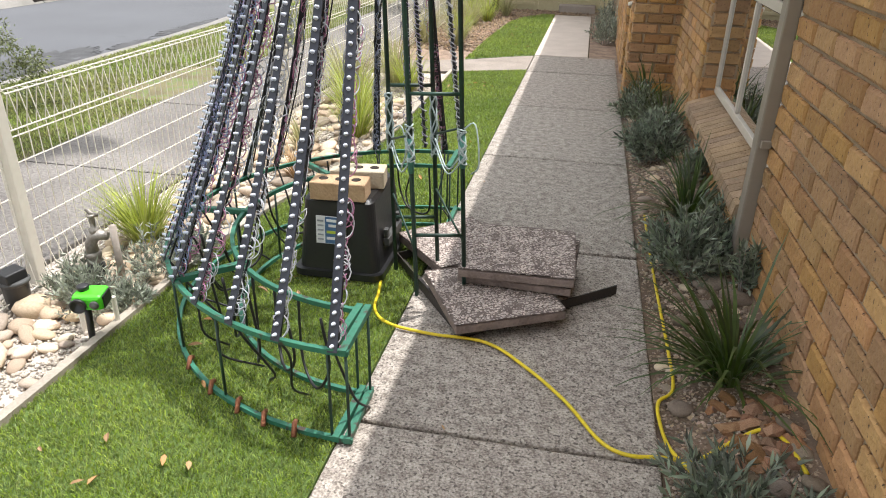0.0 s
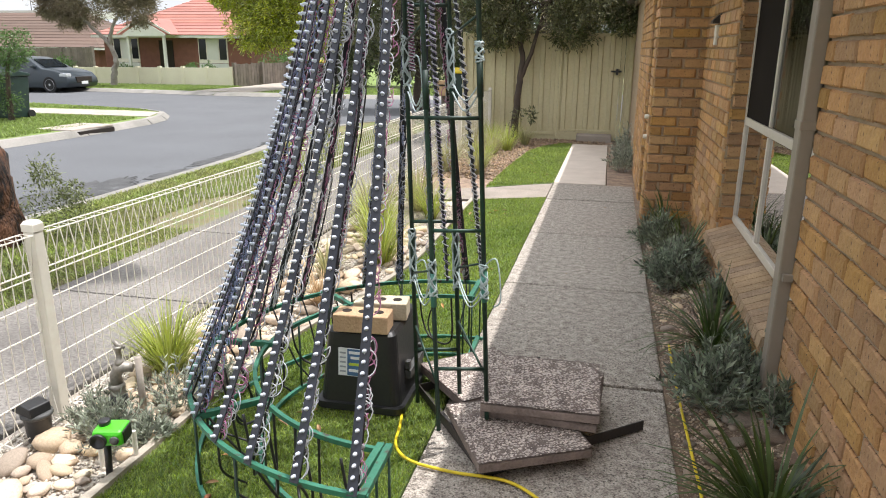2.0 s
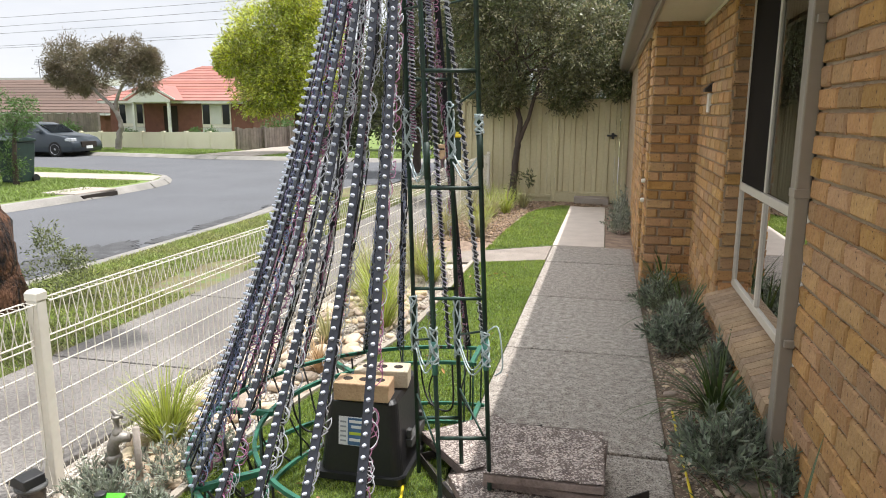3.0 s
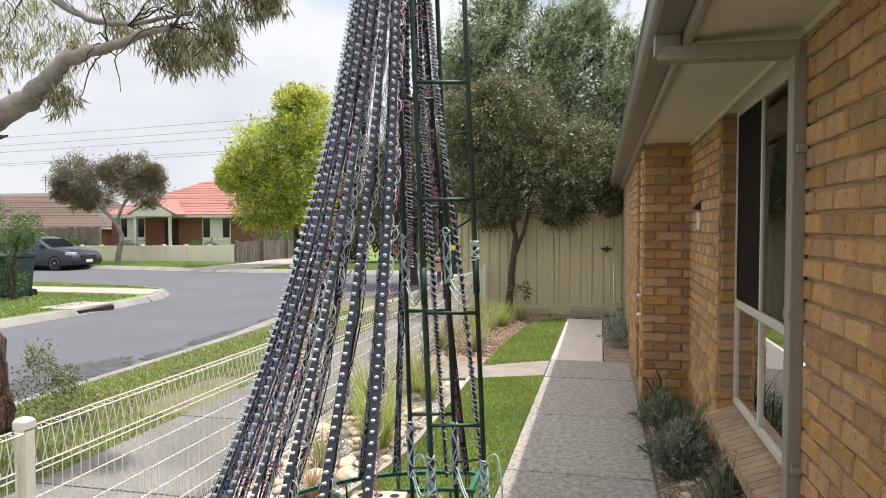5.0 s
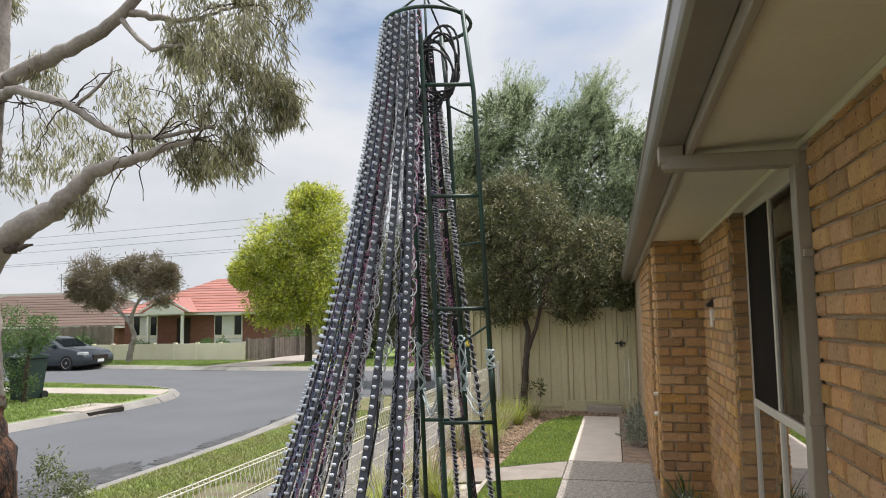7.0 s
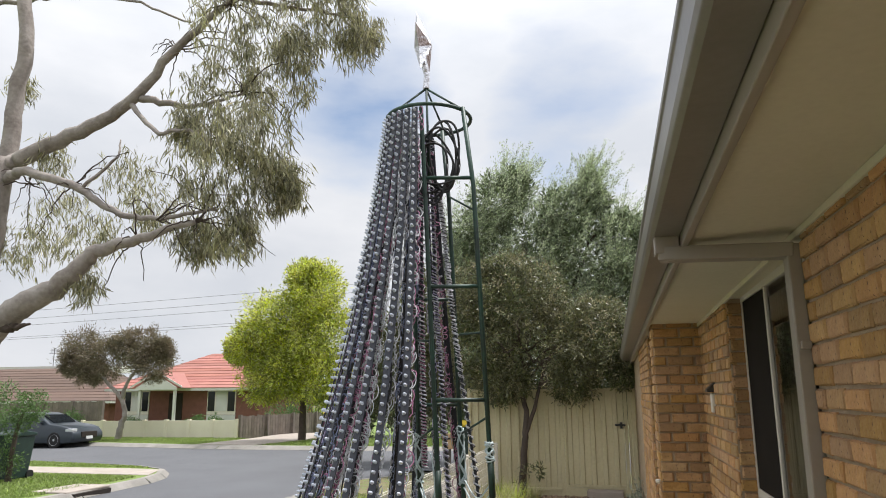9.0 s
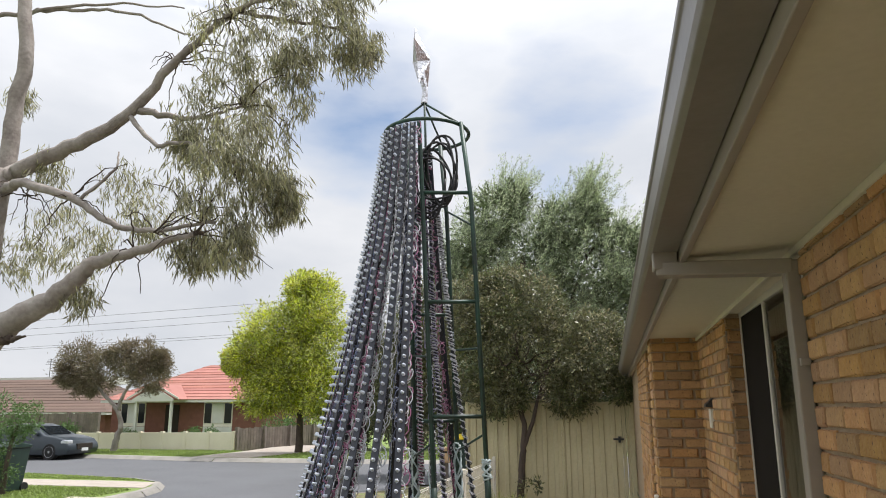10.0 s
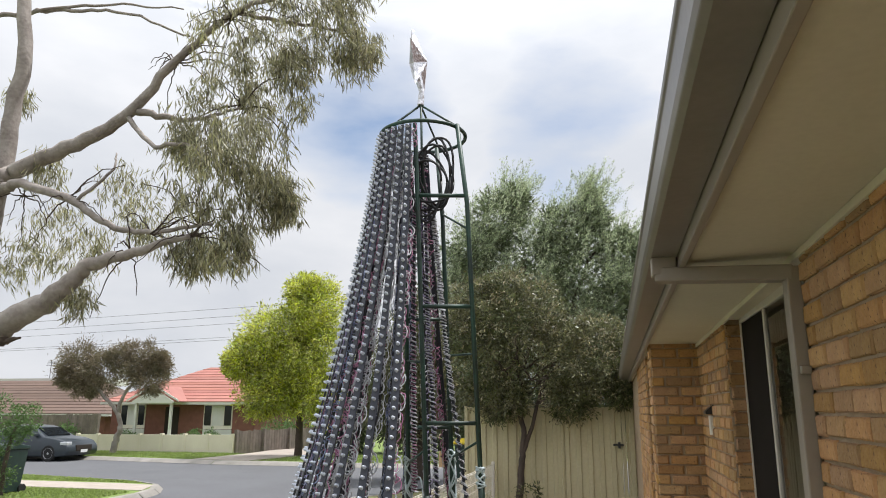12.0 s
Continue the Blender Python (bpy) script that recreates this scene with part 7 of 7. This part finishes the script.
red = thing("brick_house", (-24.0, 40.0, -0.4), "single-storey red brick house with a red tiled hip roof", "house")
HY = 38.0
part("wall", Geo().box((-29.0, HY, -0.6), (-19.5, 46.0, 2.05)), M["red_brick"], red)
hip_roof(-29.0, -19.5, HY, 46.0, 2.1, 4.35, 0.5, 13, M["red_tile"], red)
for x0, x1 in ((-28.35, -26.65), (-22.75, -20.9)):
    w = part("window", Geo().box((x0, HY - 0.05, 0.55), (x1, HY + 0.02, 1.95)), M["white"], red, "wide window with pale blinds")
    for a, b, mat in ((x0 + 0.06, x0 + (x1 - x0) * 0.27, "dark_glass"), (x0 + (x1 - x0) * 0.30, x0 + (x1 - x0) * 0.70, "house_white"), (x0 + (x1 - x0) * 0.73, x1 - 0.06, "dark_glass")):
        part("pane", Geo().box((a, HY - 0.075, 0.75), (b, HY - 0.052, 1.88)), M[mat], w)
    part("apron", Geo().box((x0, HY - 0.06, 0.0), (x1, HY - 0.004, 0.53)), M["house_white"], w)
g = Geo()
g.prism([(-26.9, 2.12), (-23.6, 2.12), (-25.25, 3.0)], HY - 1.4, HY + 1.5, "y")
porch = part("porch_roof", g, M["red_tile"], red, "red tiled porch gable")
part("gable", Geo().prism([(-26.6, 2.0), (-23.9, 2.0), (-23.9, 2.12), (-25.25, 2.86), (-26.6, 2.12)], HY - 1.46, HY - 1.405, "y"), M["house_white"], porch)
part("barge_board", Geo().prism([(-26.95, 2.10), (-26.95, 2.2), (-25.25, 3.08), (-23.55, 2.2), (-23.55, 2.10), (-25.25, 2.95)], HY - 1.5, HY - 1.465, "y"), M["house_white"], porch)
for x in (-26.4, -24.1):
    part("post", Geo().box((x - 0.07, HY - 1.35, -0.5), (x + 0.07, HY - 1.21, 2.0)), M["house_white"], porch)
part("door", Geo().box((-25.3, HY - 0.05, -0.3), (-24.4, HY + 0.02, 1.8)), M["hole"], red, "dark doorway in the porch")
brown = thing("brown_house", (-38.0, 42.0, -0.6), "low house with a brown tiled hip roof", "house")
part("wall", Geo().box((-50.0, 42.0, -0.8), (-32.6, 50.0, 1.25)), M["red_brick"], brown)
hip_roof(-50.0, -32.6, 42.0, 50.0, 1.35, 3.75, 0.5, 12, M["brown_tile"], brown)
part("annex_roof", Geo().box((-52.0, 50.6, 3.6), (-40.0, 54.0, 4.15)), M["house_white"], brown, "pale flat roof behind")
for x, y, z in ((-45.5, 51.0, 4.15), (-41.5, 51.5, 4.15)):
    an = thing("tv_antenna", (x, y, z), "thin metal television antenna on a roof", "antenna")
    part("mast", Geo().tube([(x, y, z), (x, y, z + 1.5)], 0.03, 5), M["lid_grey"], an)
    for k in range(4):
        part("rod", Geo().tube([(x - 0.5 + 0.06 * k, y, z + 1.1 + 0.12 * k), (x + 0.5 - 0.06 * k, y, z + 1.1 + 0.12 * k)], 0.02, 4), M["lid_grey"], an)
for k, (x, y, r) in enumerate(((-26.5, 36.3, 0.55), (-22.3, 36.0, 0.6), (-20.9, 35.8, 0.6), (-29.4, 34.6, 0.9), (-17.6, 37.0, 1.0), (-16.8, 38.0, 1.1))):
    b = thing("garden_bush", (x, y, gz(x)), "round green garden bush before a house", "bush", "bushes before the houses")
    limb(b, [(x, y, gz(x) - 0.05), (x + 0.03, y, gz(x) + r * 0.8)], 0.05, 0.02, M["bark_dark"], "trunk", 5, 0.005, k)
    crown(b, [(x, y, gz(x) + r * 0.8, r * 0.7), (x - r * 0.5, y, gz(x) + r * 0.6, r * 0.5), (x + r * 0.5, y, gz(x) + r * 0.65, r * 0.5)], 34, 0.13, 0.4, M["bush_leaf"], "round", 600 + k, 14, 0.7, 0.45)
for z0, z1 in ((8.06, 9.03), (7.45, 8.45), (6.96, 7.92), (6.09, 6.95), (5.95, 6.75)):
    sl = (z1 - z0) / 23.1
    pts = [(-44.8 + 4 * k, 45.0, z0 + sl * 4 * k - 0.5 * math.sin(math.pi * (k + 6) / 26.0) + 0.33) for k in range(-6, 16)]
    solo("power_line", Geo().tube(pts, 0.013, 4), M["lid_grey"], "thin overhead power line across the sky", "power line", at=(-20, 45, z0), group="power lines")


def car():
    """A dark sedan parked along the far kerb, nose to the right."""
    cx, y0, z0 = -23.3, 25.2, gz(-23.3) - 0.115
    th = thing("parked_car", (cx, y0 + 0.9, z0), "dark slate sedan parked at the far kerb", "car")
    W = 1.8
    prof = [(-2.35, 0.30), (-2.40, 0.55), (-2.36, 0.92), (-2.20, 1.02), (-1.55, 1.06), (-0.95, 1.36), (-0.4, 1.45), (0.2, 1.43), (0.55, 1.33), (1.15, 1.00), (1.75, 0.93), (2.15, 0.82), (2.36, 0.62), (2.40, 0.42), (2.30, 0.24), (1.9, 0.2), (-2.0, 0.2)]
    g = Geo()
    n = len(prof)
    vs = []
    for f, inset in ((0.0, 0.10), (0.06, 0.02), (0.5, 0.0), (0.94, 0.02), (1.0, 0.10)):
        for x, z in prof:
            taper = 0.26 * max(0.0, (z - 0.95) / 0.5)
            side = (f - 0.5) * W
            side *= 1 - taper
            k = 1 - inset * 0.25
            vs.append((cx + x * k, y0 + W / 2 + side, z0 + 0.3 + (z - 0.3) * (1 - inset * 0.2)))
    fs = []
    for r in range(4):
        fs += [(r * n + k, r * n + (k + 1) % n, (r + 1) * n + (k + 1) % n, (r + 1) * n + k) for k in range(n)]
    fs += [tuple(range(n)), tuple(range(4 * n, 5 * n))]
    part("body", g.add(vs, fs), M["car_paint"], th, smooth=True, bevel=0.05)
    ys = y0 - 0.004
    for pts in ([(-1.35, 1.04), (-0.92, 1.30), (-0.45, 1.38), (-0.42, 1.04)], [(-0.36, 1.04), (-0.38, 1.38), (0.15, 1.36), (0.5, 1.27), (0.88, 1.03)]):
        part("side_window", Geo().add([(cx + x, y0 + 0.10 + 0.42 * max(0, z - 1.0) - 0.075, z0 + z) for x, z in pts] + [(cx + x, y0 + 0.14 + 0.42 * max(0, z - 1.0), z0 + z) for x, z in pts], [tuple(range(4)), tuple(reversed(range(4, 8)))] + [(k, 4 + k, 4 + (k + 1) % 4, (k + 1) % 4) for k in range(4)]), M["dark_glass"], th)
    ws = [(0.62, 1.325), (1.13, 1.03)]
    part("windscreen", Geo().add([(cx + x + dx, y, z0 + z + 0.015) for x, z in ws for y in (y0 + 0.28, y0 + W - 0.28) for dx in (0.0,)] + [(cx + x - 0.02, y, z0 + z - 0.02) for x, z in ws for y in (y0 + 0.28, y0 + W - 0.28)], [(0, 1, 3, 2), (4, 6, 7, 5), (0, 2, 6, 4), (1, 5, 7, 3), (0, 4, 5, 1), (2, 3, 7, 6)]), M["dark_glass"], th)
    for x in (-1.45, 1.45):
        for y in (y0 + 0.02, y0 + W - 0.22):
            wh = part("wheel", Geo().lathe([(0.2, 0.0), (0.31, 0.0), (0.335, 0.03), (0.335, 0.17), (0.31, 0.2), (0.2, 0.2)], 24, pose(cx + x, y + 0.2 - 0.03, z0 + 0.335, 90, 0, 0)), M["tyre"], th, "black tyre", smooth=False)
            rim = Geo().lathe([(0.04, 0.206), (0.06, 0.19), (0.2, 0.195), (0.215, 0.21), (0.225, 0.19)], 20, pose(cx + x, y + 0.2 - 0.03, z0 + 0.335, 90, 0, 0))
            part("rim", rim, M["alloy"], wh, "silver alloy rim")
    part("headlight", Geo().box((cx + 1.95, y0 - 0.005, z0 + 0.66), (cx + 2.30, y0 + 0.3, z0 + 0.80)), M["lamp_glass"], th, bevel=0.03)
    part("grille", Geo().box((cx + 2.33, y0 + 0.45, z0 + 0.42), (cx + 2.41, y0 + 1.35, z0 + 0.66)), M["hole"], th, bevel=0.02)
    part("number_plate", Geo().box((cx + 2.405, y0 + 0.7, z0 + 0.36), (cx + 2.42, y0 + 1.08, z0 + 0.48)), M["paper"], th)
    part("door_handle", Geo().box((cx - 0.55, y0 - 0.02, z0 + 0.88), (cx - 0.35, y0 + 0.02, z0 + 0.91)), M["lid_grey"], th)
    part("wing_mirror", Geo().box((cx + 0.72, y0 - 0.14, z0 + 1.0), (cx + 0.88, y0 + 0.04, z0 + 1.12)), M["car_paint"], th, bevel=0.03)


car()


def wheelie_bin(x, y, body, lid, label):
    z = gz(x)
    th = thing("wheelie_bin", (x, y, z), label, "wheelie bin", "wheelie bins")
    part("body", Geo().add([(x + sx * w, y + sy * w * 1.1, z + h) for h, w in ((0.03, 0.22), (0.95, 0.28)) for sx, sy in ((-1, -1), (1, -1), (1, 1), (-1, 1))], [(0, 3, 2, 1), (4, 5, 6, 7), (0, 1, 5, 4), (1, 2, 6, 5), (2, 3, 7, 6), (3, 0, 4, 7)]), M[body], th, bevel=0.03)
    part("lid", Geo().prism([(y - 0.33, z + 0.955), (y - 0.33, z + 1.0), (y, z + 1.08), (y + 0.33, z + 1.02), (y + 0.33, z + 0.955)], x - 0.30, x + 0.30, "x"), M[lid], th, bevel=0.02)
    for sx in (-0.24, 0.24):
        part("wheel", Geo().lathe([(0.03, -0.03), (0.1, -0.03), (0.1, 0.03), (0.03, 0.03)], 14, pose(x + sx, y + 0.26, z + 0.1, 0, 90, 0)), M["tyre"], th)


wheelie_bin(-2.66, 16.2, "bin_green", "bin_yellow", "dark green wheelie bin with a yellow lid")
wheelie_bin(-12.75, 13.75, "bin_green", "bin_green", "dark green wheelie bin under a bush")
wheelie_bin(-11.9, 30.5, "bin_green", "bin_yellow", "dark wheelie bin with a yellow lid by the driveway")
lb = thing("letterbox", (-3.16, 16.0, gz(-3.16)), "small brown timber letterbox on a post", "letterbox")
part("post", Geo().box((-3.2, 15.96, gz(-3.2) - 0.1), (-3.12, 16.04, 0.45)), M["grey_timber"], lb)
part("box", Geo().box((-3.28, 15.85, 0.45), (-3.04, 16.15, 0.78)), M["pale_brick"], lb, bevel=0.01)
part("slot", Geo().box((-3.24, 15.844, 0.66), (-3.08, 15.852, 0.70)), M["hole"], lb)

# ---- bricks of the house ----
ZB = -0.077
lay(wall_near, (WX, YN, 0), -90, 2.3, -0.096, SOF - 0.02, bh=0.0705, joint=0.0107)
lay(wall_far, (WX, YP, 0), -90, YP - YW1, ZB, SOF - 0.09)
lay(wall_far, (WX, YW1, 0), 0, GX - WX, ZB + 0.35, SOF - 0.09, start=0.1)
lay(wall_low, (WX, YW1, 0), -90, YW1 - YN, ZB, 0.28)
lay(pier, (0.862, YP, 0), 0, WX - 0.862, ZB, SOF - 0.09)
lay(pier, (0.862, YP + 0.35, 0), -90, 0.35, ZB, SOF - 0.09, start=0.12)
lay(pier_b, (0.872, 7.42, 0), 0, 0.6, ZB, SOF - 0.11)
lay(pier_b, (0.872, 9.6, 0), -90, 2.18, ZB, SOF - 0.13)
